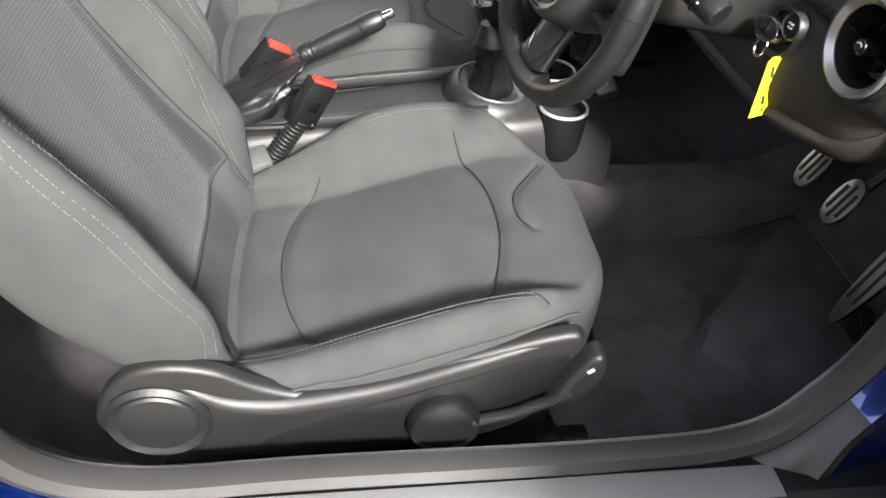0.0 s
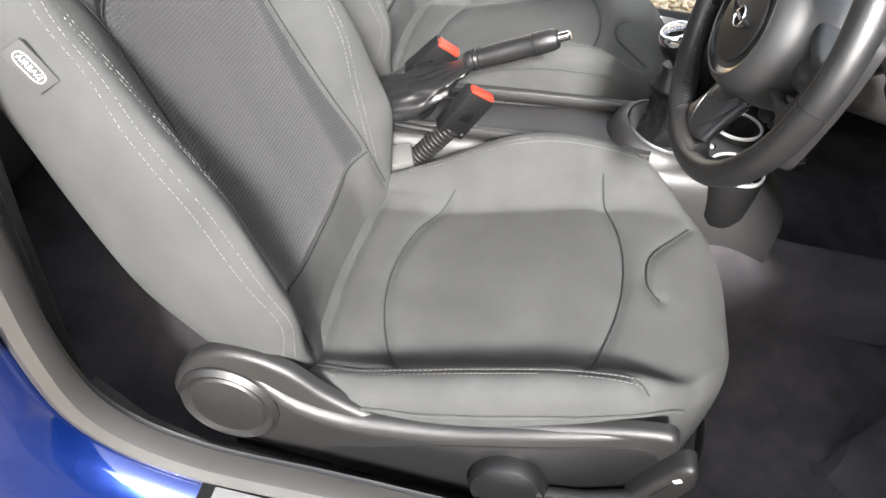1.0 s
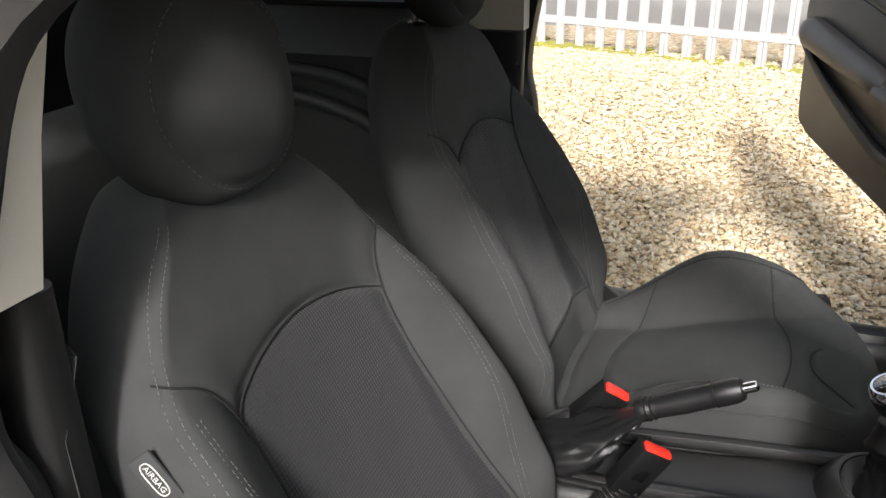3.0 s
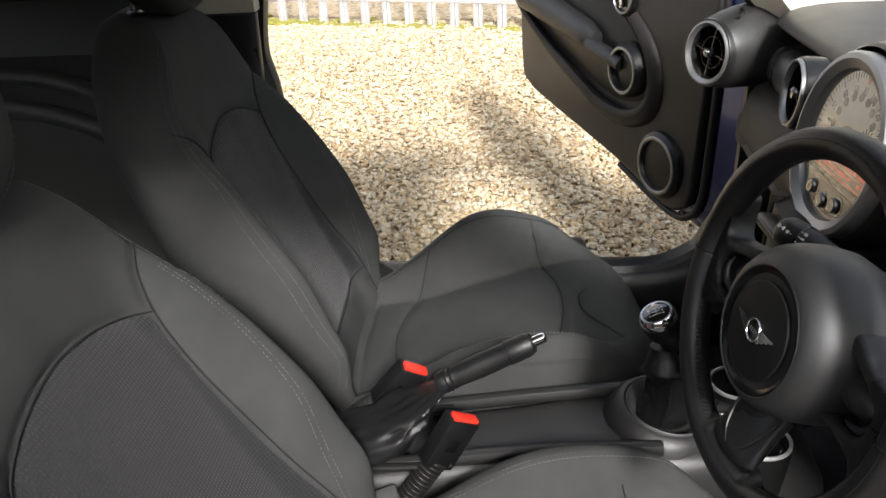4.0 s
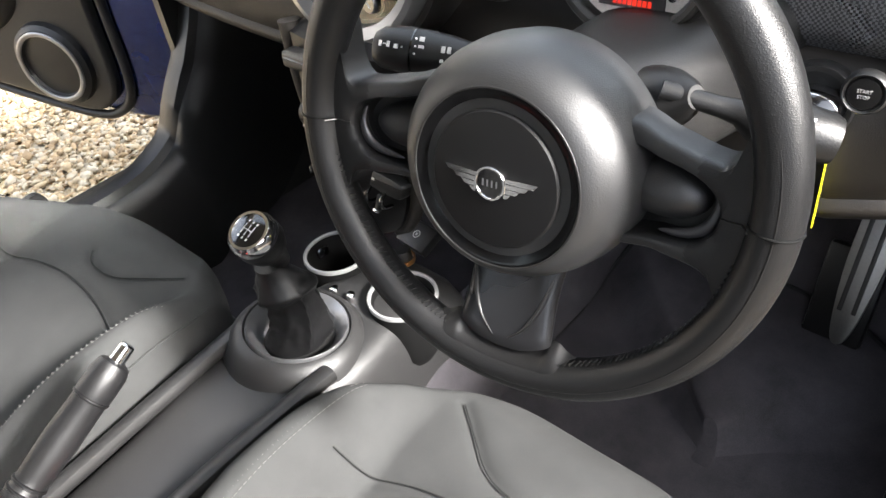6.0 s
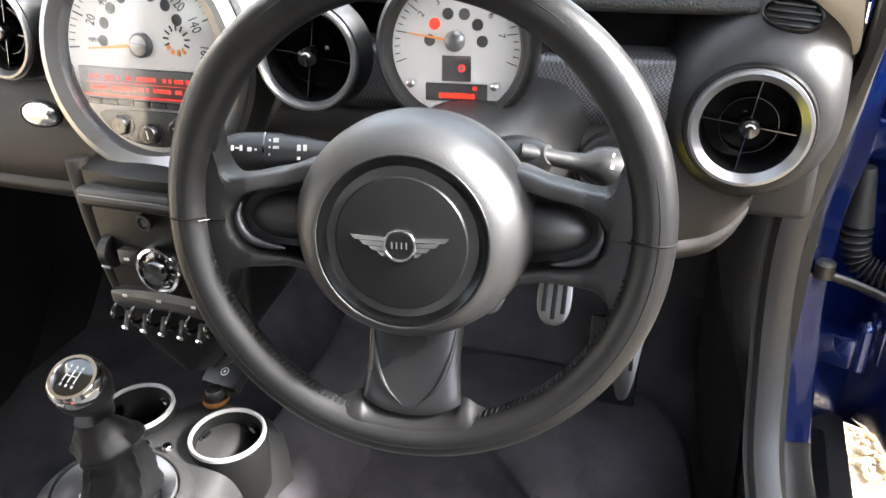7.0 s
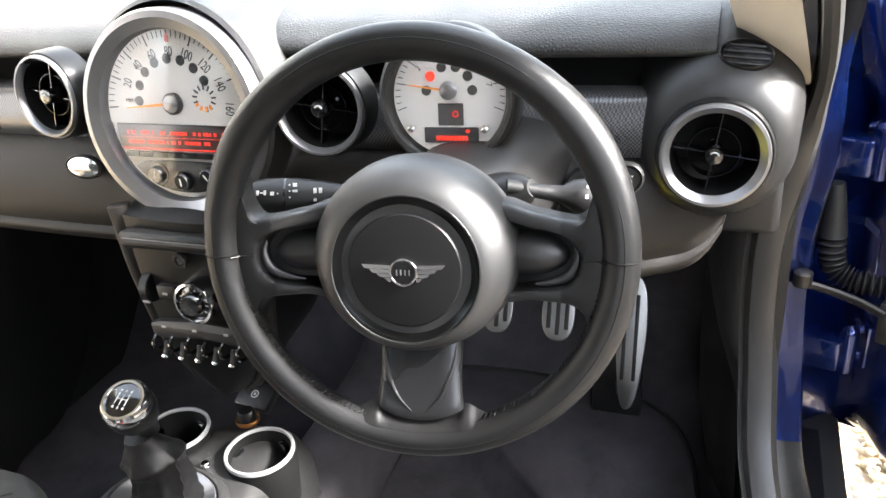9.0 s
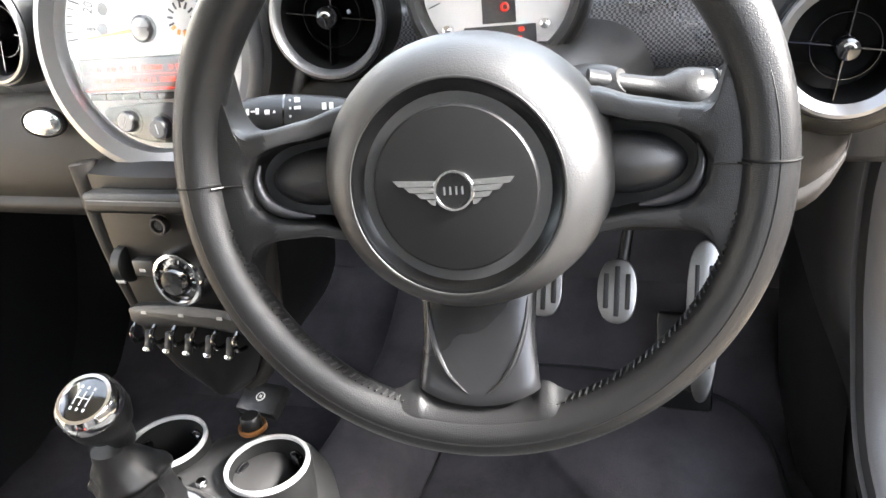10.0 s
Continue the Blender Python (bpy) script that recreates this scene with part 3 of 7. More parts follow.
CUSH_HALF = [(-.46, .205), (-.40, .235), (-.33, .250), (-.2, .256), (-.08, .252), (-.01, .240), (.045, .216), (.09, .182), (.120, .147), (.145, .108), (.160, .074), (.170, .04), (.173, .012)]


def seg_distance(p, line):
    best = 9.0
    for a, b in zip(line, line[1:]):
        d = b - a
        t = max(0.0, min(1.0, (p - a).dot(d) / max(d.length_squared, 1e-12)))
        best = min(best, (p - a - d * t).length)
    return best


def flat_line(pts, n=40):
    return [Vector((q.x, q.y)) for q in curve([(x, y, 0) for x, y in pts], n)]


BOLSTER_FOOT = [(-.40, .440), (-.354, .446), (-.295, .432), (-.192, .460), (-.084, .494), (.0, .509), (.07, .500)]
CUSH_SEAMS = [
    flat_line([(-.182, -.290), (-.10, -.335), (0, -.350), (.10, -.335), (.212, -.290)]),
    flat_line([(-.190, -.066), (-.10, -.032), (0, -.020), (.10, -.032), (.212, -.070)]),
    flat_line([(-.190, -.40), (-.182, -.29), (-.183, -.18), (-.190, -.066), (-.196, -.030), (-.196, .0)]),
    flat_line([(.205, -.40), (.214, -.34), (.214, -.29), (.212, -.18), (.212, -.066), (.214, -.02), (.226, .012)]),
    flat_line([(-.135, .085), (-.095, .052), (-.062, .026), (-.030, .015), (.010, .017), (.035, .034)]),
    flat_line([(-.20, -.405), (0, -.415), (.20, -.405)]),
]


# the less worn passenger cushion keeps a higher outer bolster
def hump_at(Y):
    return .064 * math.exp(-((Y + .19) / .12) ** 2) - .026 * math.exp(-((Y - .03) / .055) ** 2)


def cushion_height(X, Y, hump=(0, 0, 1)):
    base, crest, w = lerp_table(CUSH_BASE, Y), lerp_table(CUSH_CREST, Y), lerp_table(CUSH_HALF, Y)
    outer, inner, worn = hump
    if X > 0:
        crest = base + (crest - base) * worn + outer * hump_at(Y)
    else:
        crest = crest - .006 + inner * hump_at(Y)
    a = abs(X)
    k = max(0.0, min(1.0, (a - .150) / .070))
    z = base + (crest - base) * k * k * (3 - 2 * k)
    z += .010 * max(0.0, 1 - (a / .16) ** 2) * math.exp(-((Y + .17) / .17) ** 2)
    return z


def cushion_skin(X, Y, hump=(0, 0, 1)):
    """Height of the finished cushion at a plan point."""
    w = lerp_table(CUSH_HALF, Y)
    return cushion_height(X, Y, hump) - .022 * max(0.0, 1 - (w - abs(X)) / .03) ** 2.2


def front_of(Y):
    """The cushion nose is drawn in slightly."""
    return Y if Y < -.02 else -.02 + (Y + .02) * .90


def seat_cushion(ox, oy, oz, sx, hump):
    bm = bmesh.new()
    NU, NV = 128, 140
    grid = []
    for j in range(NV + 1):
        Y = -.46 + .633 * (1 - (1 - j / NV) ** 1.0)
        w = lerp_table(CUSH_HALF, Y)
        row = []
        for i in range(NU + 1):
            s = -1 + 2 * i / NU
            # the outer tenth of the grid is the side wall
            core = .86
            if abs(s) <= core:
                X, drop = s / core * w, 0.0
            else:
                q = (abs(s) - core) / (1 - core)
                X, drop = math.copysign(w + .004 * math.sin(q * math.pi), s), q
            z = cushion_skin(X, Y, hump)
            bottom = .33 if Y < .1 else .33 + (Y - .1) * 1.0
            if drop:
                z = z + (bottom - z) * drop
                groove = abs(drop - .34)
                if groove < .10:
                    X -= math.copysign(.004 * (1 - groove / .10), X)
            else:
                p = Vector((X, Y))
                d = min(seg_distance(p, line) for line in CUSH_SEAMS) if abs(X) < .242 else 9
                z += -.0035 * math.exp(-(d / .006) ** 2) - .003 * math.exp(-(d / .016) ** 2)
                z += .0016 * noise.noise((X * 14, Y * 14, 3))
            row.append(bm.verts.new((ox + sx * X, oy + front_of(Y), oz + z)))
        grid.append(row)
    for a, b in zip(grid, grid[1:]):
        for i in range(NU):
            bm.faces.new((a[i], a[i + 1], b[i + 1], b[i]))
    # rounded front apron
    last = grid[-1]
    prev = last
    for k in range(1, 7):
        f = k / 6
        row = [bm.verts.new((v.co.x, v.co.y + .006 * math.sin(f * math.pi), v.co.z + (oz + .345 - v.co.z) * f)) for v in last]
        for i in range(NU):
            bm.faces.new((prev[i], prev[i + 1], row[i + 1], row[i]))
        prev = row
    return bm


BACK_FRONT = [(.40, -.420), (.47, -.452), (.60, -.524), (.75, -.600), (.85, -.650), (.95, -.690), (1.00, -.710), (1.03, -.735), (1.05, -.765)]
BACK_REAR = [(.40, -.53), (.47, -.60), (.54, -.665), (.65, -.725), (.75, -.765), (.87, -.815), (1.0, -.845), (1.03, -.84), (1.05, -.815)]
BACK_HALF = [(.40, .215), (.47, .246), (.56, .258), (.75, .258), (.84, .248), (.90, .224), (.95, .192), (1.0, .148), (1.03, .115), (1.05, .07)]
BACK_BOLSTER = [(.40, .025), (.46, .040), (.56, .080), (.66, .084), (.75, .068), (.83, .042), (.88, .014), (.93, 0.0), (1.055, 0.0)]
BACK_SEAMS = [
    flat_line([(-.19, .43), (-.180, .51), (-.170, .585), (-.160, .69), (-.156, .77), (-.160, .835), (-.180, .880), (-.215, .905)]),
    flat_line([(.19, .43), (.180, .51), (.166, .585), (.153, .69), (.147, .77), (.153, .835), (.175, .880), (.215, .905)]),
    flat_line([(-.160, .835), (-.08, .862), (0, .872), (.08, .862), (.153, .835)]),
    flat_line([(-.180, .49), (-.10, .470), (0, .464), (.10, .470), (.180, .49)]),
]


def back_skin(X, z):
    """Front of the backrest, without seams, at a point across and up."""
    yf, w, bo = lerp_table(BACK_FRONT, z), lerp_table(BACK_HALF, z), lerp_table(BACK_BOLSTER, z)
    s = min(1.0, abs(X) / w)
    k = max(0.0, min(1.0, (s - .50) / .42))
    e = max(0.0, (s - .90) / .10)
    return yf + bo * k * k * (3 - 2 * k) - (.030 + .25 * bo) * e ** 2.4 - .008 * (1 - s) * max(0.0, min(1.0, (1.02 - z) / .15))


def back_loop(z, n=150):
    """One level of the backrest: a closed loop in (X, y)."""
    yf, yr, w, bo = lerp_table(BACK_FRONT, z), lerp_table(BACK_REAR, z), lerp_table(BACK_HALF, z), lerp_table(BACK_BOLSTER, z)
    pts = []
    nf = int(n * .60)
    for i in range(nf + 1):
        s = -1 + 2 * i / nf
        X = s * w
        y = back_skin(X, z)
        p = Vector((X, z))
        d = min(seg_distance(p, line) for line in BACK_SEAMS)
        y += -.004 * math.exp(-(d / .006) ** 2) - .003 * math.exp(-(d / .018) ** 2) + .0016 * noise.noise((X * 12, z * 12, 8))
        pts.append((X, y))
    nb = n - nf - 1
    x1, y1 = pts[-1]
    for i in range(1, nb + 1):
        a = math.pi * i / (nb + 1)
        c = math.cos(a)
        pts.append((w * math.copysign(abs(c) ** .45, c), y1 + (yr - y1) * abs(math.sin(a)) ** .55))
    return pts


def seat_back(ox, oy, oz, sx):
    bm = bmesh.new()
    levels = [.40 + .65 * (k / 120) for k in range(121)]
    rings = [[Vector((ox + sx * X, oy + y, oz + z)) for X, y in back_loop(z)] for z in levels]
    rows = loops(bm, rings, True, True)
    return bm


KNIT_HALF = [(.46, .184), (.51, .179), (.585, .168), (.69, .158), (.77, .154), (.835, .158), (.88, .162)]


def knit_panel(ox, oy, oz, sx):
    """The dark centre panel, sewn between the backrest seams."""
    bm = bmesh.new()

    def f(u, v):
        X = 0.0
        for _ in range(4):
            z = .466 + .025 * (X / .18) ** 2
            z += (.871 - .036 * (X / .158) ** 2 - z) * v
            X = (2 * u - 1) * lerp_table(KNIT_HALF, z)
        edge = min(u, 1 - u, v, 1 - v)
        d = min(seg_distance(Vector((X, z)), line) for line in BACK_SEAMS)
        sink = -.004 * math.exp(-(d / .006) ** 2) - .003 * math.exp(-(d / .018) ** 2)
        return Vector((ox + sx * X, oy + back_skin(X, z) + sink + (.0016 if edge > .001 else -.002) + .0016 * noise.noise((X * 12, z * 12, 8)), oz + z))

    sheet(bm, f, 56, 64)
    return bm


def stitches(bm, line, gap=.0066, length=.0045, r=.00042):
    """Short thread dashes along a 3D line."""
    pos = 0.0
    for a, b in zip(line, line[1:]):
        d = b - a
        n = d.length
        t = -pos
        while t < n:
            if t >= 0:
                tube(bm, [a + d * (t / n), a + d * (min(n, t + length) / n)], r, 4)
            t += gap
        pos = (n - (t - gap)) if n else pos


def head_rest(ox, oy, oz, sx, lift):
    """A rounded cloth head restraint with a seamed front pad."""
    bm = bmesh.new()
    c = Vector((ox, oy - .765, oz + 1.128 + lift))
    NU, NV = 72, 48
    rings = []
    for j in range(1, NV):
        v = math.pi * j / NV
        row = []
        for i in range(NU):
            u = 2 * math.pi * i / NU
            d = Vector((math.sin(v) * math.cos(u), math.sin(v) * math.sin(u), math.cos(v)))
            px = .138 * math.copysign(abs(d.x) ** .72, d.x) * (1 - .10 * max(0, -d.z))
            py = .062 * math.copysign(abs(d.y) ** .8, d.y) + (.012 * (1 - (px / .14) ** 2) if d.y > 0 else 0)
            pz = .118 * math.copysign(abs(d.z) ** .85, d.z)
            ring_r = math.hypot(px / .108, pz / .098)
            if d.y > 0:
                g = abs(ring_r - 1)
                py -= .006 * math.exp(-(g / .05) ** 2)
            py += pz * -.16
            row.append(c + Vector((sx * px, py, pz)))
        rings.append(row)
    loops(bm, rings, True, True)
    st = bmesh.new()
    line = []
    for i in range(91):
        u = 2 * math.pi * i / 90
        px, pz = .113 * math.cos(u), .103 * math.sin(u)
        q = max(0.0, 1 - abs(px / .138) ** 2.4 - abs(pz / .118) ** 2.4)
        py = .062 * q ** .42 + .012 * (1 - (px / .14) ** 2) * (1 if q > 0 else 0) - pz * .16 + .0005
        line.append(c + Vector((sx * px, py, pz)))
    stitches(st, line, .009, .0055)
    return bm, st, c


def upright(bm, oy, oz, degrees):
    """Turn a backrest mesh about its hinge, top forwards."""
    m = pose(0, oy - .47, oz + .42, -degrees, 0, 0) @ pose(0, -(oy - .47), -(oz + .42))
    bmesh.ops.transform(bm, matrix=m, verts=bm.verts)
    return bm


def seat(name, label, ox, oy, oz, sx, lift, group, hump=(0, 0, 1), lean=0.0):
    root = thing(name, label, "car seat", (ox, oy - .15, oz + .2), group)
    cush = part("seat_cushion", seat_cushion(ox, oy, oz, sx, hump), CLOTH, root)
    back = part("backrest", upright(seat_back(ox, oy, oz, sx), oy, oz, lean), CLOTH, root, "grey cloth backrest with dark knit centre panel")
    part("centre_panel", upright(knit_panel(ox, oy, oz, sx), oy, oz, lean), KNIT, back, "dark knit centre panel")
    hb, st, c = head_rest(ox, oy, oz, sx, lift)
    hr = part("head_restraint", upright(hb, oy, oz, lean), CLOTH, root)
    part("stitching", upright(st, oy, oz, lean), THREAD, hr)
    for px in (-.055, .055):
        bm = bmesh.new()
        tube(bm, [c + Vector((px, -.02, -.07)), Vector((ox + px, oy - .785, oz + 1.01))], .0065, 12)
        part("post", upright(bm, oy, oz, lean), CHROME, root)
        bm = bmesh.new()
        lathe(bm, [(.020, 0), (.020, .006), (.014, .010), (.010, .011)], pose(ox + px, oy - .78, oz + 1.042), 20)
        part("post_guide", upright(bm, oy, oz, lean), DARK, root)

    # sewn seams: a dark cord sunk in each fold
    def on_cushion(X, Y, up=0.0):
        return Vector((ox + sx * X, oy + front_of(Y), oz + cushion_skin(X, Y, hump) + up))

    def on_back(X, z, out_=0.0):
        return Vector((ox + sx * X, oy + back_skin(X, z) + out_, oz + z))

    for line in CUSH_SEAMS[:2] + CUSH_SEAMS[3:5]:
        bm = bmesh.new()
        tube(bm, [on_cushion(q.x, q.y, -.0026) for q in line], .0010, 6)
        part("seam", bm, SEAM, cush)
    for line in BACK_SEAMS:
        bm = bmesh.new()
        tube(bm, [on_back(q.x, q.y, -.0032) for q in line], .0011, 6)
        part("seam", upright(bm, oy, oz, lean), SEAM, back)
    # welt round the outer foot of each bolster
    for side_ in (-1, 1):
        bm = bmesh.new()
        pts = []
        for k in range(50):
            Y = -.40 + .47 * k / 49
            wz = cushion_skin(side_ * lerp_table(CUSH_HALF, Y), Y, hump) - .012
            if side_ > 0:
                wz = min(wz, lerp_table(BOLSTER_FOOT, Y))
            pts.append(Vector((ox + sx * side_ * (lerp_table(CUSH_HALF, Y) + .0035), oy + front_of(Y), oz + wz)))
        tube(bm, pts, .0022, 6)
        part("welt", bm, CLOTH, cush)
    # double rows of pale stitching along the bolsters and shoulders
    for side_ in (-1, 1):
        for off in (.0045, .0105):
            bm = bmesh.new()
            line = []
            for k in range(60):
                Y = -.375 + (.375 if side_ > 0 else .385) * k / 59
                X = (.2135 + off) if side_ > 0 else -(.222 - off)
                line.append(on_cushion(X, Y, .0006))
            stitches(bm, line)
            part("stitching", bm, THREAD, cush, "pale seam stitching")
        crest = [(.212, .872), (.218, .840), (.220, .80), (.219, .74), (.212, .67), (.200, .60), (.190, .53), (.186, .47)]
        outer = [(.121, 1.018), (.155, .985), (.182, .952), (.208, .910), (.228, .868), (.240, .82), (.249, .77), (.250, .70), (.249, .60), (.243, .52), (.238, .47)]
        for rail, offs in ((crest, (0.0, .006)), (outer, (-.003, .003))):
            for off in offs:
                bm = bmesh.new()
                line = [on_back(side_ * min(q.x - off, lerp_table(BACK_HALF, q.y) * .985), q.y, .0008) for q in flat_line(rail, 70)]
                stitches(bm, line)
                part("stitching", upright(bm, oy, oz, lean), THREAD, back, "pale seam stitching")
    # base frame in shadow below the cushion
    bm = bmesh.new()
    box(bm, (.44, .44, .14), pose(ox, oy - .17, oz + .27), .02)
    part("base_frame", bm, DARK, root)
    for px in (-.19, .19):
        bm = bmesh.new()
        box(bm, (.03, .66, .03), pose(ox + px, oy - .20, .19), .004)
        part("slide_rail", bm, DARK, root)
    # front release bar
    bm = bmesh.new()
    tube(bm, curve([(ox - .215, oy - .02, oz + .30), (ox - .21, oy + .07, oz + .315), (ox - .17, oy + .125, oz + .33), (ox, oy + .140, oz + .335), (ox + .17, oy + .125, oz + .33), (ox + .21, oy + .07, oz + .315), (ox + .215, oy - .02, oz + .30)], 40), .006, 8)
    part("release_bar", bm, DARK, root)
    # plastic side shield with recliner cap
    o = Vector((ox + sx * .243, oy, oz))
    m = basis(o, Vector((0, 1, 0)), Vector((0, 0, 1)), Vector((sx, 0, 0)))
    outl = [(q.x, q.y) for q in curve([(-.578, .375, 0), (-.562, .432, 0), (-.525, .470, 0), (-.478, .482, 0), (-.420, .470, 0), (-.365, .436, 0), (-.295, .416, 0), (-.192, .440, 0), (-.083, .480, 0), (.020, .510, 0), (.052, .505, 0), (.056, .46, 0), (.040, .40, 0), (-.005, .338, 0), (-.085, .302, 0), (-.188, .294, 0), (-.308, .287, 0), (-.424, .292, 0), (-.503, .315, 0), (-.55, .335, 0)], 90, True)]
    bm = bmesh.new()
    prism(bm, outl, .020, m, .010, 3)
    shield = part("side_shield", bm, SHIELD, root, "charcoal plastic seat side shield")
    bm = bmesh.new()
    lathe(bm, [(.068, .010), (.068, .024), (.062, .031), (.056, .027), (.052, .026), (.049, .029), (.030, .031), (.002, .032)], m @ pose(-.499, .383, 0), 48)
    part("recliner_cap", bm, SHIELD, root)
    bm = bmesh.new()
    pts = curve([m @ Vector(p) for p in ((-.470, .448, .014), (-.440, .428, .017), (-.405, .410, .018), (-.354, .402, .018), (-.30, .406, .018), (-.20, .426, .018), (-.09, .465, .018), (.01, .498, .015))], 50)
    tube(bm, pts, [.010 * math.sin(math.pi * (k + .6) / 50.2) ** .5 for k in range(50)], 10, False, 1.5)
    part("shield_ridge", bm, SHIELD, shield)
    # dark sheet paints hollow shade below a crease climbing to the shield's front
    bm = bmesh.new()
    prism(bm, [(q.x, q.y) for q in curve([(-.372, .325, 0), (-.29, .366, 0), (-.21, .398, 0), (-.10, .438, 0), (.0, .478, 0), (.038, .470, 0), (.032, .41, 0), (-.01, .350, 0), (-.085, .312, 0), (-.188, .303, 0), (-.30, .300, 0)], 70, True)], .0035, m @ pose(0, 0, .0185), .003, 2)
    part("hollow_shade", bm, DARK, shield, "dark sheet for the shade in the shield's hollow")
    return root, m


driver_seat, shield_m = seat("driver_seat", "grey cloth driver seat with plastic side shield", .355, 0.0, 0.0, 1, 0.0, "front seats", (0.0, .55, .72))
# height pump lever
bm = bmesh.new()
lathe(bm, [(.050, .012), (.052, .030), (.047, .040), (.042, .036), (.038, .037), (.002, .039)], shield_m @ pose(-.124, .358, .004), 40)
pump = part("height_lever", bm, DARK, driver_seat, "black seat height lever")
bm = bmesh.new()
tube(bm, [shield_m @ Vector(p) for p in ((-.085, .360, .032), (-.03, .376, .034), (.02, .404, .036), (.045, .425, .038))], [.013, .012, .013, .016], 12, False, .7)
part("arm", bm, SHIELD, pump)
bm = bmesh.new()
prism(bm, [(q.x, q.y) for q in curve([(.014, .400, 0), (.030, .446, 0), (.058, .494, 0), (.076, .492, 0), (.078, .452, 0), (.048, .408, 0)], 36, True)], .030, shield_m @ pose(0, 0, .018), .008, 3)
part("paddle", bm, SHIELD, pump)
bm = bmesh.new()
box(bm, (.010, .006, .001), shield_m @ pose(.058, .474, .0486, 0, 0, 40))
part("pictogram", bm, WHITE, pump)

# sewn airbag tag on the backrest side
tag_at = Vector((.6085, -.660, .838))
tag_z = Vector((.97, .20, .12)).normalized()
tag_x = (Vector((0, .62, -.78)) - tag_z * Vector((0, .62, -.78)).dot(tag_z)).normalized()
tag_m = basis(tag_at, tag_x, tag_z.cross(tag_x), tag_z)
bm = bmesh.new()
box(bm, (.050, .027, .004), tag_m, .001)
tag = part("airbag_tag", bm, mat("grey label cloth", (.022, .022, .022), .9), driver_seat, "grey cloth tag with white lettering")
bm = bmesh.new()
pts = []
for i in range(48):
    a = 2 * math.pi * i / 48
    x, y = .0175 * math.copysign(abs(math.cos(a)) ** .5, math.cos(a)), .0068 * math.copysign(abs(math.sin(a)) ** .75, math.sin(a))
    pts.append(tag_m @ Vector((x, y, .0024)))
tube(bm, pts, .0007, 6, True)
part("tag_outline", bm, WHITE, tag)
words("tag_lettering", "AIRBAG", .0084, tag_m @ pose(0, 0, .0024), WHITE, tag)

passenger_seat, _ = seat("passenger_seat", "grey cloth passenger seat with raised head restraint", -.355, -.075, .02, -1, .035, "front seats", (1.0, .4, 1.0), 5.5)

# fold lever on the driver seat's outer shoulder
bm = bmesh.new()
tube(bm, curve([(.582, -.842, 1.035), (.590, -.836, 1.02), (.597, -.826, .99), (.600, -.815, .955)], 24), [.008 + .006 * math.sin(math.pi * (k + 1) / 26) for k in range(24)], 12, False, .6)
lever = part("fold_lever", bm, TRIM, driver_seat, "charcoal seat folding lever")
bm = bmesh.new()
box(bm, (.002, .010, .012), pose(.606, -.825, 1.005, 15, 0, 0), .0008)
part("pictogram", bm, WHITE, lever)
# ---- steering wheel ----
WC = Vector((.355, .031, .9027))
WM = facing(WC, 13.4, 8.1)
RIM, TUBE = .1692, .0152
wheel = thing("steering_wheel", "black leather three-spoke steering wheel with round hub", "steering wheel", WC)
bm = bmesh.new()
rings = []
for i in range(160):
    a = 2 * math.pi * i / 160
    row = []
    swell = 1 + .10 * (math.exp(-((a - 2.55) / .25) ** 2) + math.exp(-((a - .59) / .25) ** 2))
    for k in range(22):
        b = 2 * math.pi * k / 22
        r = TUBE * swell
        rr = RIM + r * math.cos(b)
        z = r * 1.08 * math.sin(b)
        crease = math.exp(-((b - 1.40) / .14) ** 2)
        rr -= .0009 * crease * math.cos(b)
        z -= .0009 * crease * math.sin(b)
        row.append(WM @ Vector((rr * math.cos(a), rr * math.sin(a), z)))
    rings.append(row)
loops(bm, rings, True, False, True)
rim = part("rim", bm, LEATHER, wheel, "black grained leather rim")
bm = bmesh.new()
tube(bm, [WM @ Vector(((RIM + TUBE * .94 * math.cos(1.40)) * math.cos(a), (RIM + TUBE * .94 * math.cos(1.40)) * math.sin(a), TUBE * 1.08 * .93 * math.sin(1.40))) for a in [2 * math.pi * k / 160 for k in range(160)]], .0007, 6, True)
part("edge_seam", bm, DARK, rim)
for a0 in (3.16, -.02):
    bm = bmesh.new()
    pts = [WM @ Vector(((RIM + (TUBE + .0002) * math.cos(b)) * math.cos(a0), (RIM + (TUBE + .0002) * math.cos(b)) * math.sin(a0), (TUBE * 1.08 + .0002) * math.sin(b))) for b in [k * math.pi / 10 - .4 for k in range(14)]]
    tube(bm, pts, .0008, 6)
    part("rim_seam", bm, VOID, rim)
for lo, hi in ((3.35, 4.45), (4.97, 6.1)):
    bm = bmesh.new()
    n = int((hi - lo) / .030)
    for k in range(n):
        a = lo + (hi - lo) * k / n
        r1 = RIM - TUBE - .0004
        tube(bm, [WM @ Vector(((r1 + .001) * math.cos(a), (r1 + .001) * math.sin(a), .007)), WM @ Vector((r1 * math.cos(a + .012), r1 * math.sin(a + .012), .001))], .0008, 4)
    part("rim_stitching", bm, TRIM, rim)

# hub dome, flattened below
bm = bmesh.new()
prof = [(.002, -.075), (.05, -.075), (.078, -.068), (.088, -.050), (.0915, -.03), (.0905, -.012), (.087, .002), (.081, .013), (.073, .022), (.066, .0265), (.0625, .0275), (.061, .024)]
rings = []
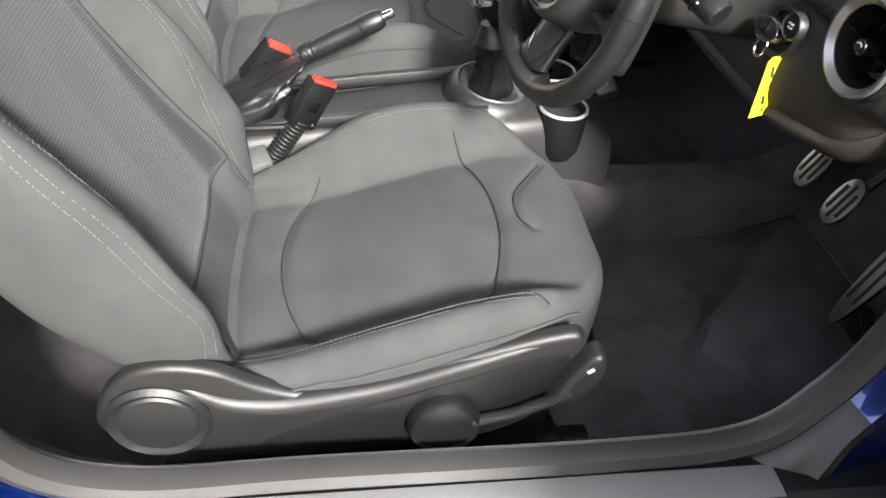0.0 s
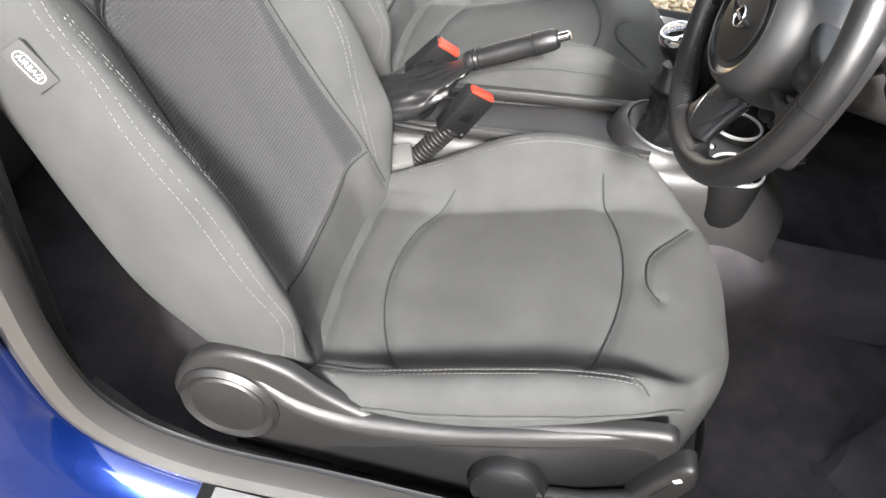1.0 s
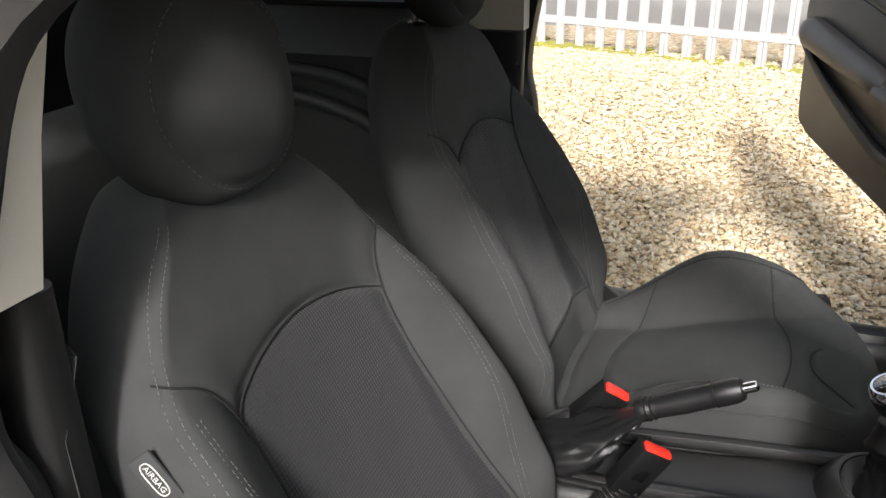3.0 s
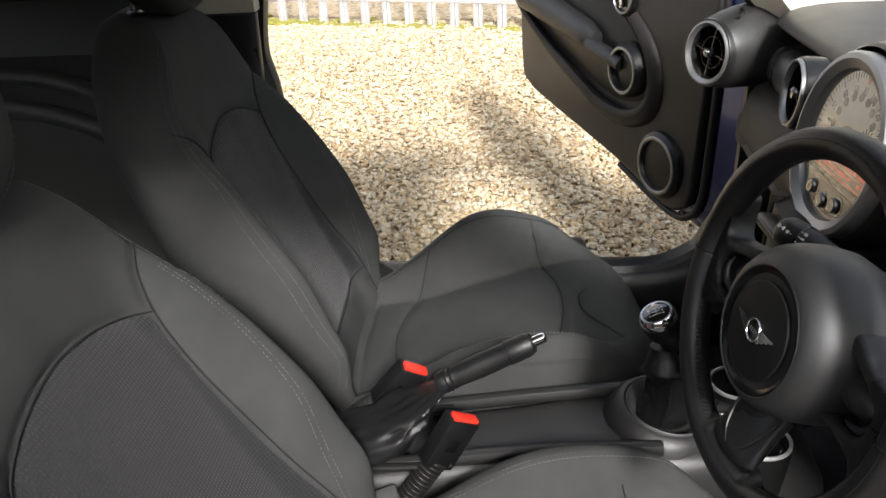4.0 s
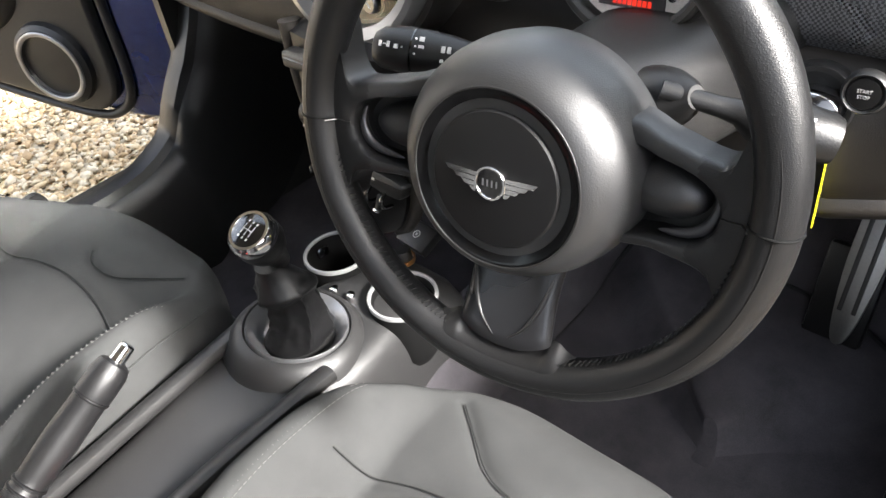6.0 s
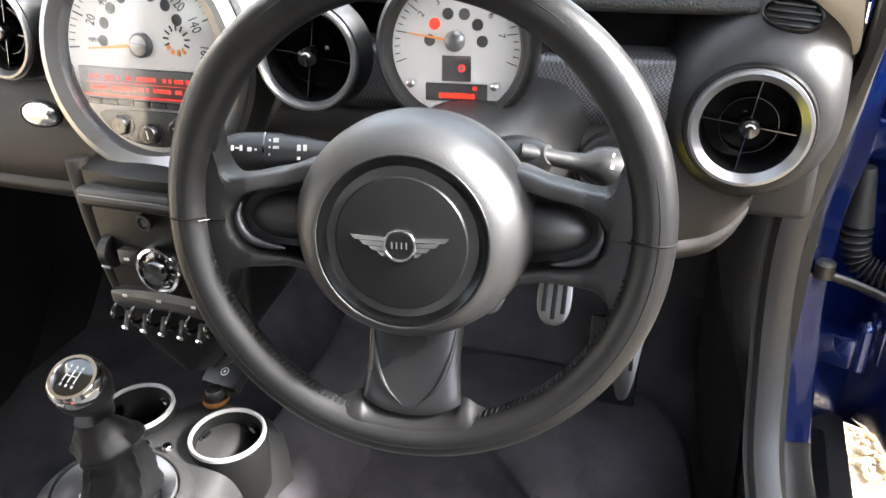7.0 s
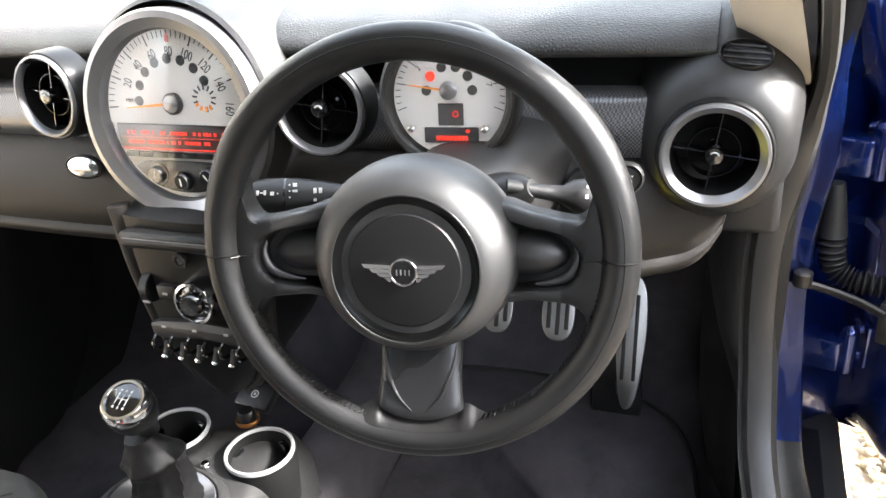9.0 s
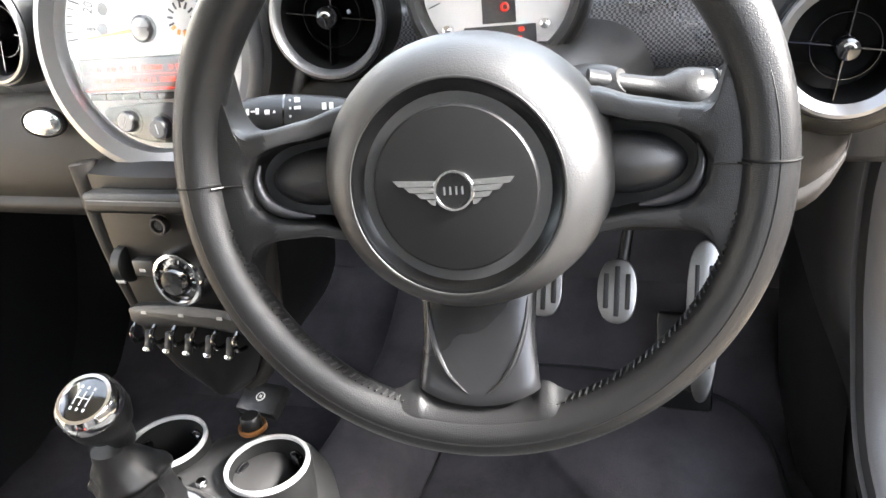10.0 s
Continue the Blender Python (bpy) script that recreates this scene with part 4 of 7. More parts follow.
for r, h in prof:
    row = []
    for i in range(72):
        a = 2 * math.pi * i / 72
        x, y = r * math.cos(a), r * math.sin(a)
        k = max(0.0, min(1.0, (r - .062) / .03))
        row.append(WM @ Vector((x * (1 - .03 * k), y * (1 - .10 * k) - .0085 + .004 * k, h)))
    rings.append(row)
loops(bm, rings, True, True)
hub = part("hub", bm, HUBMAT, wheel, "satin black hub cover")
HM = WM @ pose(0, -.0085, 0)
bm = bmesh.new()
lathe(bm, [(.0615, .022), (.0612, .0272), (.058, .0268), (.050, .0215), (.0475, .0205), (.0475, .017)], HM, 64)
part("hub_ring", bm, mat("polished black ring", (.003, .003, .0032), .14, 0, 100, .1, spec=.25), hub, "gloss black hub ring")
bm = bmesh.new()
lathe(bm, [(.0472, .016), (.0472, .0262), (.0460, .0275), (.030, .0292), (.012, .030), (.001, .0302)], HM, 64)
part("airbag_cap", bm, CAPMAT, hub)
bm = bmesh.new()
ring(bm, .0625, .0608, .0012, HM @ pose(0, 0, .0268), 64)
part("ring_line", bm, TRIM, hub)

# badge: round boss between two striped wings, plain
EM = HM @ pose(0, 0, .0298)
bm = bmesh.new()
ring(bm, .0118, .0097, .0022, EM, 40)
badge = part("badge", bm, CHROME, hub, "chrome winged badge")
bm = bmesh.new()
lathe(bm, [(.0097, 0), (.0097, .0012), (.001, .0014)], EM, 32)
part("badge_centre", bm, GLOSS, badge)
bm = bmesh.new()
for k in range(4):
    box(bm, (.0009, .0045, .0006), EM @ pose(-.0052 + .0034 * k, 0, .0015))
part("badge_mark", bm, SILVER, badge)
for s in (-1, 1):
    bm = bmesh.new()
    for k in range(4):
        y0 = .0058 - .0036 * k
        x1 = .0345 - .0062 * k
        o = [(.0105 * s, y0 - .0030), (.0105 * s, y0), (x1 * s, y0 + .0010 - .0002 * k), ((x1 - .0030) * s, y0 - .0026)]
        prism(bm, o if s > 0 else o[::-1], .0016, EM)
    part("wing", bm, CHROME, badge)

# side spokes: a leather-covered flare at the rim, a satin bridge and a black thumb recess open to the hub
SPOKE_OUT = [(.066, .035), (.10, .0325), (.124, .0280), (.138, .0280), (.1465, .041), (.1520, .068), (.164, .060), (.169, 0), (.164, -.066), (.1505, -.074), (.1425, -.054), (.130, -.0435), (.10, -.0410), (.066, -.0395)]
SPOKE_IN = [(.064, .0215), (.10, .0200), (.118, .0170), (.127, .0125), (.1325, .0075), (.136, .002), (.1375, -.004), (.1370, -.009), (.1355, -.015), (.1325, -.020), (.128, -.025), (.118, -.029), (.10, -.0315), (.064, -.033)]
for s in (-1, 1):
    outer_, inner_ = ([(q.x, q.y) for q in curve([(x, y, 0) for x, y in pts], 98, True)] for pts in (SPOKE_OUT, SPOKE_IN))
    bm = bmesh.new()
    rows = []
    for mix, dz, k in ((1.0, -.026, 1), (1.0, -.010, 1), (.97, -.0030, 1), (.90, .0010, 1), (.72, .0036, 1), (.45, .0044, 1), (.20, .0046, 1), (.08, .0038, 1), (.02, .0016, 1), (0, -.002, 1), (0, -.012, .98), (0, -.018, .92), (0, -.020, .5), (0, -.020, .03)):
        row = []
        for (ox_, oy_), (ix, iy) in zip(outer_, inner_):
            x, y = ix + (ox_ - ix) * mix, iy + (oy_ - iy) * mix
            x, y = .10 + (x - .10) * k, -.005 + (y + .005) * k
            row.append(WM @ Vector((s * x, y, dz - .011 * (1 - ease(.064, .135, x)))))
        rows.append(row)
    skin = loops(bm, rows, True, True)
    well = {v for row in skin[9:] for v in row}
    for f in bm.faces:
        mid = WM.inverted() @ f.calc_center_median()
        f.material_index = 2 if all(v in well for v in f.verts) else (1 if abs(mid.x) < .122 else 0)
    sp = part("side_spoke", bm, [LEATHER, HUBMAT, DARK], wheel)
    # thumb pod filling the recess, and a pale crescent painting the highlight round its end
    bm = bmesh.new()
    rows = []
    for kx, kz in ((1.0, -.028), (1.0, -.019), (.95, -.0135), (.82, -.0095), (.55, -.0065), (.25, -.0055), (.03, -.0052)):
        rows.append([WM @ Vector((s * (.094 + .034 * kx * math.cos(a)), -.005 + .0185 * kx * math.sin(a), kz - .004 * (1 - math.cos(a)) * kx)) for a in [2 * math.pi * k / 48 for k in range(48)]])
    loops(bm, rows, True, True)
    part("thumb_pod", bm, HUBMAT, sp)
    bm = bmesh.new()
    pts = curve([WM @ Vector((s * x, y, z)) for x, y, z in ((.1325, .006, -.009), (.1350, -.003, -.0075), (.1325, -.0135, -.007), (.1255, -.0215, -.0075), (.113, -.0265, -.009), (.100, -.0285, -.011))], 30)
    tube(bm, pts, [.0006 + .0034 * math.sin(math.pi * k / 29) ** .8 for k in range(30)], 10)
    part("crescent_highlight", bm, mat("satin highlight grey", (.05, .05, .052), .3, .6, 200, .05), sp, "crescent highlight drawn as a satin grey strip")
    bm = bmesh.new()
    tube(bm, [WM @ Vector((s * x, -.0045, z)) for x, z in ((.139, .0040), (.146, .0050), (.152, .0052), (.157, .0130))], .0007, 6)
    part("spoke_seam", bm, DARK, sp)

# lower spoke: a rounded graphite plate between leather flares, with two crescent grooves
bm = bmesh.new()


def foot_at(u, v):
    """Leather that spreads from the rim up both sides of the plate."""
    x = .088 * (2 * u - 1)
    q = abs(x)
    top = lerp_table([(0, -.146), (.026, -.143), (.034, -.1395), (.0385, -.1355), (.0425, -.1360), (.050, -.1405), (.062, -.1445), (.088, -.1500)], q)
    rim_y = -math.sqrt((RIM - .004) ** 2 - x * x)
    y = top + (rim_y - top) * v
    return WM @ Vector((x, y, -.006 + .019 * math.sin(min(1.0, v * 1.1 + .05) * math.pi / 2)))


sheet(bm, foot_at, 110, 12)
part("spoke_foot", bm, LEATHER, wheel)
bm = bmesh.new()
rings = []
for i in range(17):
    f = i / 16
    w = .0385 - .0025 * math.sin(f * math.pi)
    row = []
    for k in range(40):
        b = 2 * math.pi * k / 40
        x = w * math.copysign(abs(math.cos(b)) ** .6, math.cos(b))
        y = -.070 - .0785 * f + .010 * f * (x / w) ** 2
        zz = (.010 * math.sin(b) if math.sin(b) > 0 else .012 * math.sin(b)) * (1 if f < .95 else .8)
        row.append(WM @ Vector((x, y, -.024 + .024 * f + zz)))
    rings.append(row)
loops(bm, rings, True, True)
low = part("lower_spoke", bm, mat("graphite lacquer", (.020, .020, .0215), .28, .55, 200, .05), wheel, "graphite lower spoke plate")
for s in (-1, 1):
    bm = bmesh.new()
    pts = []
    for x, f in ((.0320, .20), (.0305, .40), (.0255, .62), (.0180, .78), (.0060, .90)):
        pts.append(WM @ Vector((s * x, -.070 - .0785 * f + .010 * f * (x / .037) ** 2, -.024 + .024 * f + .010 * (1 - min(1.0, x / .0375) ** 3.3) ** .5 + .0002)))
    tube(bm, curve(pts, 30), [.0003 + .0015 * math.sin(math.pi * k / 29) for k in range(30)], 8)
    part("plate_crescent", bm, DARK, low)

# column shroud and stalks
column = thing("steering_column", "black steering column shroud with two stalks", "steering column", (.36, .16, .88))
bm = bmesh.new()
rings = []
axis0, axis1 = WM @ Vector((0, .005, -.06)), Vector((.365, .34, .875))
for i in range(12):
    f = i / 11
    c = axis0.lerp(axis1, f)
    w, h = .058 + .02 * f, .050 + .014 * f
    rings.append([c + Vector((w * math.copysign(abs(math.cos(b)) ** .7, math.cos(b)), 0, h * math.copysign(abs(math.sin(b)) ** .7, math.sin(b)) - .01)) for b in [2 * math.pi * k / 32 for k in range(32)]])
loops(bm, rings, True, True)
part("shroud", bm, TRIM, column)


def stalk(root, tip, marks, name):
    root, tip = Vector(root), Vector(tip)
    d = tip - root
    ax = d.normalized()
    sidev = ax.cross(Vector((0, .25, 1))).normalized()
    bm_ = bmesh.new()
    rad = [.008, .009, .012, .016, .0185, .0192, .0188, .0175, .013, .004]
    at = [0, .15, .30, .45, .62, .75, .84, .93, .985, 1.0]
    if name == "wiper_stalk":
        rad = [.0065, .0065, .007, .0085, .0150, .0172, .0178, .0172, .0150, .004]
        at = [0, .15, .34, .44, .52, .60, .80, .94, .99, 1.0]
    tube(bm_, [root + d * t for t in at], rad, 20, False, .82)
    st = part(name, bm_, DARK, column)
    bm_ = bmesh.new()
    tube(bm_, [root + d * .70, root + d * .712], .0196, 20, False, .82)
    part("stalk_joint", bm_, GLOSS, st)
    bm_ = bmesh.new()
    face = Vector((.05, -.80, .60))
    face = (face - ax * face.dot(ax)).normalized()
    sidev = ax.cross(face).normalized()
    for t, o, w, h in marks:
        c = root + d * t + face * .0196 + sidev * o
        box(bm_, (w, h, .001), basis(c, ax, face.cross(ax).normalized(), face))
    part("stalk_marks", bm_, WHITE, st, "white pictogram marks")
    return st


stalk((.280, .135, .903), (.164, .089, .913), [(.90, .000, .0022, .0045), (.87, .000, .0030, .0010), (.845, .000, .0022, .0045), (.79, -.001, .0034, .0034), (.75, -.001, .0014, .0014), (.66, .007, .0014, .0014), (.62, .007, .0040, .0034), (.66, .001, .0014, .0014), (.62, .001, .0046, .0022), (.66, -.005, .0014, .0014), (.47, .001, .0030, .0050), (.43, .001, .0030, .0050), (.47, -.008, .0026, .0026)], "indicator_stalk")
stalk((.415, .112, .930), (.516, .157, .898), [(.58, .003, .0022, .0032), (.80, .007, .0026, .0024), (.80, .000, .0024, .0026), (.80, -.007, .0026, .0022), (.66, .006, .0015, .0020), (.66, -.001, .0015, .0020), (.58, -.006, .0013, .0026)], "wiper_stalk")

for a, b in (((.385, .135, .900), (.436, .120, .926)), ((.325, .150, .895), (.262, .128, .905))):
    bm = bmesh.new()
    tube(bm, curve([a, Vector(a).lerp(Vector(b), .5), b], 8), [.026, .0255, .025, .024, .022, .018, .013, .008], 20, False, .9)
    part("stalk_socket", bm, DARK, column)

# ---- dashboard ----
dash = thing("dashboard", "charcoal dashboard with carbon-look strip and soft black top", "dashboard", (0, .4, .9))


def dash_row(prof, left, right, rounded=False):
    """A moulded profile run across the car, drawn back towards its ends; its right end may round off."""
    def f(u, v):
        k = v * (len(prof) - 1)
        i = min(int(k), len(prof) - 2)
        y, z = Vector(prof[i]).lerp(Vector(prof[i + 1]), k - i)
        x = left + (right - left) * u
        if rounded:
            y += .03 * max(0.0, min(1.0, (x - .485) / .06))
            e = max(0.0, (x - right + .065) / .065)
            s = math.sqrt(max(0.0, 1 - e * e))
            y += .055 * (1 - s)
            z += max(0.0, .868 - z) * .75 * (1 - s)
        return (x, y + .05 * (abs(x) / .66) ** 3, z - .012 * (abs(x) / .66) ** 2)
    return f


def smooth_profile(pts, n):
    return [(q.x, q.y) for q in curve([(a, b, 0) for a, b in pts], n)]


P_TOP = smooth_profile([(.84, 1.005), (.60, 1.030), (.42, 1.036), (.335, 1.030), (.300, 1.018), (.288, 1.004), (.296, .994), (.33, .990), (.36, .985)], 40)
P_RECESS = smooth_profile([(.36, .985), (.345, .965), (.325, .955)], 8)
P_STRIP = smooth_profile([(.322, .957), (.298, .952), (.285, .930), (.281, .905), (.288, .888)], 20)
P_LOWER = smooth_profile([(.292, .889), (.272, .884), (.258, .872), (.246, .84), (.243, .80), (.252, .775)], 22)
P_KNEE = smooth_profile([(.254, .776), (.250, .770), (.249, .762), (.262, .748), (.30, .738), (.42, .735), (.84, .74)], 22)
for nm, prof, m, lab, right, rounded in (
        ("top_pad", P_TOP, SOFT, "soft grained black dash top", .575, False), ("recess", P_RECESS, DARK, "", .522, False),
        ("trim_strip", P_STRIP, CARBON, "carbon weave dash strip", .522, False), ("lower_panel", P_LOWER, BROWN, "warm grey lower dash", .604, True),
        ("knee_panel", P_KNEE, BROWN, "", .604, True)):
    bm = bmesh.new()
    sheet(bm, dash_row(prof, -.575, right, rounded), 110, len(prof) - 1)
    part(nm, bm, m, dash, lab)
bm = bmesh.new()
box(bm, (.115, .17, .075), pose(-.556, .362, .780), .018, 4)
part("knee_end", bm, BROWN, dash)
bm = bmesh.new()
box(bm, (.075, .12, .085), pose(.616, .420, .815), .010, 3)
part("end_filler", bm, TRIM, dash)
# oval silver catch left of the dial
bm = bmesh.new()
OM = facing((-.182, .238, .868), 5)
lathe(bm, [(.030, 0), (.030, .004), (.028, .005), (.026, .003)], OM, 40, 1, .55)
catch = part("glovebox_catch", bm, DARK, dash)
bm = bmesh.new()
lathe(bm, [(.0255, .001), (.025, .005), (.015, .0075), (.001, .008)], OM, 40, 1, .52)
part("catch_button", bm, CHROME, catch, "chrome oval button")


def vent(c, R, yaw, tilt, label, ring_w):
    """A round air outlet: silver ring, dark cup, cross vanes, inner hoop and hub."""
    v = thing("air_vent", label, "air vent", c, "dash air vents")
    m = facing(c, tilt, yaw)
    bm_ = bmesh.new()
    lathe(bm_, [(R * 1.10, -.03), (R * 1.08, -.004), (R * 1.04, .003), (R * 1.0, .003)], m, 56, cap=False)
    part("housing", bm_, DARK, v)
    bm_ = bmesh.new()
    prof = [(R, -.004), (R, .004), (R * .985, .008), (R * .93, .0085), (R - ring_w, .002), (R - ring_w, -.006)]
    rings_ = [[m @ Vector((r * math.cos(2 * math.pi * i / 64), r * math.sin(2 * math.pi * i / 64), z)) for i in range(64)] for r, z in prof]
    loops(bm_, rings_, True, False, True)
    part("ring", bm_, SILVER, v, "satin silver ring")
    r2 = R - ring_w
    bm_ = bmesh.new()
    lathe(bm_, [(r2, .0), (r2 * .96, -.02), (r2 * .9, -.045), (.002, -.05)], m, 48, cap=False)
    part("cup", bm_, VOID, v)
    for k in range(4):
        bm_ = bmesh.new()
        a = m @ pose(0, 0, 0, 0, 0, 90 * k - 9)
        box(bm_, (r2 * .92, .0011, .018), a @ pose(r2 * .5, 0, -.014))
        part("vane", bm_, GLOSS, v)
    bm_ = bmesh.new()
    ring(bm_, r2 * .60, r2 * .585, .014, m @ pose(0, 0, -.022), 48)
    part("hoop", bm_, GLOSS, v)
    bm_ = bmesh.new()
    lathe(bm_, [(.0095, -.02), (.0095, .004), (.0082, .006), (.001, .0075)], m, 24)
    knob_ = part("hub_button", bm_, GLOSS, v)
    bm_ = bmesh.new()
    tube(bm_, [m @ Vector((.0045 * math.cos(t), .0045 * math.sin(t), .0074)) for t in [.3 + 2.2 * q / 12 for q in range(13)]], .0009, 6)
    part("button_mark", bm_, WHITE, knob_)
    return v


vent((-.188, .222, .966), .050, -6, 6, "round dark air vent in a silver ring beside the dial", .0075)
vent((.182, .222, .958), .050, 6, 6, "round dark air vent in a silver ring behind the wheel", .0075)
vent((.5806, .289, .8963), .0538, 4, 4, "large round air vent in a broad silver ring", .0105)
vent((-.632, .213, .926), .063, 24, 4, "round air vent in a silver ring by the passenger door", .0105)
# vent pods on the dash ends, rising to the pillar
for sx in (1, -1):
    pod = thing("vent_pod", "charcoal grained pod round the end vent, slotted demister above", "dash pod", (sx * .585, .30, .90), "dash end pods")
    m = facing((.5826, .297, .8973) if sx > 0 else (-.635, .220, .926), 4, 4 if sx > 0 else 24)
    bm = bmesh.new()
    rings = []
    up_prof = [(.060, -.002), (.064, .004), (.072, .003), (.085, -.008), (.104, -.030), (.122, -.056), (.134, -.085), (.140, -.15)]
    low_prof = [(.060, -.002), (.064, .004), (.070, .002), (.077, -.010), (.082, -.030), (.085, -.060), (.086, -.10), (.086, -.16)]
    for (ru, hu), (rl, hl) in zip(up_prof, low_prof):
        if sx < 0:
            ru = .064 + (ru - .064) * .45 if ru > .064 else ru
            rl = .064 + (rl - .064) * .45 if rl > .064 else rl
        else:
            ru, rl = (max(.0535, r - .0085 * max(0.0, min(1.0, (.086 - r) / .022))) for r in (ru, rl))
        row = []
        for i in range(84):
            a = 2 * math.pi * i / 84
            up = max(0.0, math.sin(a)) ** 1.3 * (1 - .40 * max(0.0, math.cos(a) * sx))
            r, h = rl + (ru - rl) * up, hl + (hu - hl) * up
            row.append(m @ Vector((r * math.cos(a) + sx * .014 * up * max(0, ru - .07) / .07, r * math.sin(a), h)))
        rings.append(row)
    loops(bm, rings, True, False)
    part("pod_shell", bm, TRIM, pod)
    DM = basis(Vector((.6035, .321, .9895) if sx > 0 else (-.636, .262, .998)), Vector((1, .05 * sx, -.10 * sx)).normalized(), Vector((0, .70, .71)), Vector((0, -.71, .70)))
    DM = basis(DM.translation, DM.col[0].xyz, DM.col[2].xyz.cross(DM.col[0].xyz).normalized(), DM.col[2].xyz)
    bm = bmesh.new()
    lathe(bm, [(.0262, -.004), (.0262, .002), (.0250, .003), (.0232, .001), (.0232, -.003)], DM, 40, 1, .62, cap=False)
    dem = part("demister_rim", bm, DARK, pod)
    bm = bmesh.new()
    lathe(bm, [(.0232, -.004), (.002, -.006)], DM, 36, 1, .62)
    part("demister_well", bm, INK, dem)
    for k in range(4):
        bm = bmesh.new()
        hw = .0225 * math.sqrt(max(.05, 1 - ((k - 1.5) / 2.3) ** 2))
        box(bm, (2 * hw, .0022, .004), DM @ pose(0, (k - 1.5) * .0066, -.001, 25, 0, 0), .0006)
        part("slat", bm, TRIM, dem)

# ---- central dial ----
dial = thing("central_speedometer", "large round cream speedometer with red display in a silver ring", "speedometer", (-.008, .24, .945))
SM = facing((-.008, .218, .9455), 9, 0)
RD = .121
bm = bmesh.new()
prof = [(RD, -.02), (RD, .006), (RD - .003, .011), (RD - .010, .0125), (RD - .022, .006), (RD - .0235, -.004), (RD - .0235, -.02)]
rings = [[SM @ Vector((r * math.cos(2 * math.pi * i / 96), r * math.sin(2 * math.pi * i / 96), z)) for i in range(96)] for r, z in prof]
loops(bm, rings, True, False, True)
part("bezel", bm, SILVER, dial, "satin silver bezel")
bm = bmesh.new()
prof = [(RD + .001, -.006), (RD + .006, -.010), (RD + .010, -.03), (RD + .012, -.16)]
rings = []
for r, z in prof:
    row = []
    for i in range(80):
        a = 2 * math.pi * i / 80
        row.append(SM @ Vector((r * math.cos(a), r * math.sin(a) + .006 * max(0, math.sin(a)), z)))
    rings.append(row)
loops(bm, rings, True, False)
part("cowl", bm, TRIM, dial, "charcoal cowl behind the dial")
RF = RD - .022
bm = bmesh.new()
lathe(bm, [(RF, -.010), (.001, -.010)], SM, 80)
part("backplate", bm, DIAL, dial)
# upper cream face, cut off above the display
HY = .0145
bm = bmesh.new()
cut = -.010
a0 = math.asin(cut / RF)
o = [(RF * math.cos(a0 + (math.pi - 2 * a0) * k / 60), RF * math.sin(a0 + (math.pi - 2 * a0) * k / 60)) for k in range(61)]
prism(bm, o, .0015, SM @ pose(0, 0, -.0095))
face = part("dial_face", bm, DIAL, dial, "cream dial face with dark numerals")
FM = SM @ pose(0, HY, -.0078)


def polar(m, r, deg, z=0.0, spin=0.0):
    a = radians(deg)
    return m @ pose(r * math.cos(a), r * math.sin(a), z, 0, 0, deg - 90 + spin)


bm = bmesh.new()
for v in range(0, 161, 4):
    deg = 184 - 1.175 * v
    big = v % 20 == 0
    d = Vector((math.cos(radians(deg)), math.sin(radians(deg))))
    # ticks run to the rim of the face, which is not centred on the needle
    b = d.y * HY
    reach = -b + math.sqrt(b * b - HY * HY + (RF - .003) ** 2)
    L = .0135 if big else .008
    box(bm, (.0016 if big else .0010, L, .0006), polar(FM, reach - L / 2, deg))
part("ticks", bm, INK, face)
for v in range(20, 161, 20):
    deg = 184 - 1.175 * v
    d = Vector((math.cos(radians(deg)), math.sin(radians(deg))))
    b = d.y * HY
    reach = -b + math.sqrt(b * b - HY * HY + (RF - .003) ** 2)
    words("numeral", str(v), .0150, polar(FM, reach - .024, deg) @ Matrix.Diagonal((.72, 1.05, 1, 1)), INK, face)
words("unit_mark", "MPH", .0065, FM @ pose(-.0625, .002, 0), INK, face)
for k in range(8):
    deg = 178 - 21 * k
    bm = bmesh.new()
    lathe(bm, [(.0058, 0), (.0058, .0004), (.001, .0005)], polar(FM, .0500, deg), 20)
    if k < 8 and deg > 30:
        part("warning_dot", bm, INK, face)
    else:
        bm.free()
bm = bmesh.new()
prism(bm, [(-.0022, 0), (.0022, 0), (.0030, .006), (0, .011), (-.0030, .006)], .0005, FM @ pose(0, RF - HY - .0165, 0))
part("limit_mark", bm, RED, face)
bm = bmesh.new()
for k in range(11):
    deg = 200 - 28 * k
    box(bm, (.0020, .0062, .0005), polar(FM @ pose(.040, .006, 0), .0125, deg))
part("fuel_ticks", bm, INK, face)
bm = bmesh.new()
for k in range(4):
    box(bm, (.0034, .0050, .0006), polar(FM @ pose(.040, .006, 0), .0125, 215 + 30 * k))
part("fuel_bars", bm, ORANGE, face)
bm = bmesh.new()
prism(bm, [(-.012, -.0022), (-.012, .0022), (.066, .0007), (.066, -.0007)], .0012, FM @ pose(0, 0, .005, 0, 0, 185))
part("needle", bm, ORANGE, dial, "orange needle")
bm = bmesh.new()
lathe(bm, [(.0125, 0), (.0125, .005), (.010, .008), (.001, .009)], FM @ pose(0, 0, .002), 32)
part("needle_cap", bm, SILVER, dial)
bm = bmesh.new()
box(bm, (.020, .0035, .002), FM @ pose(0, 0, .0115, 0, 0, -5), .0008)
part("cap_ridge", bm, SILVER, dial)
# radio display with unreadable red lines
bm = bmesh.new()
box(bm, (.176, .031, .003), SM @ pose(.0, -.0260, -.008), .001)
disp = part("radio_display", bm, mat("smoked display", (.045, .036, .034), .25, 0, 60, .1), dial, "dark radio display with red text lines")
bm = bmesh.new()
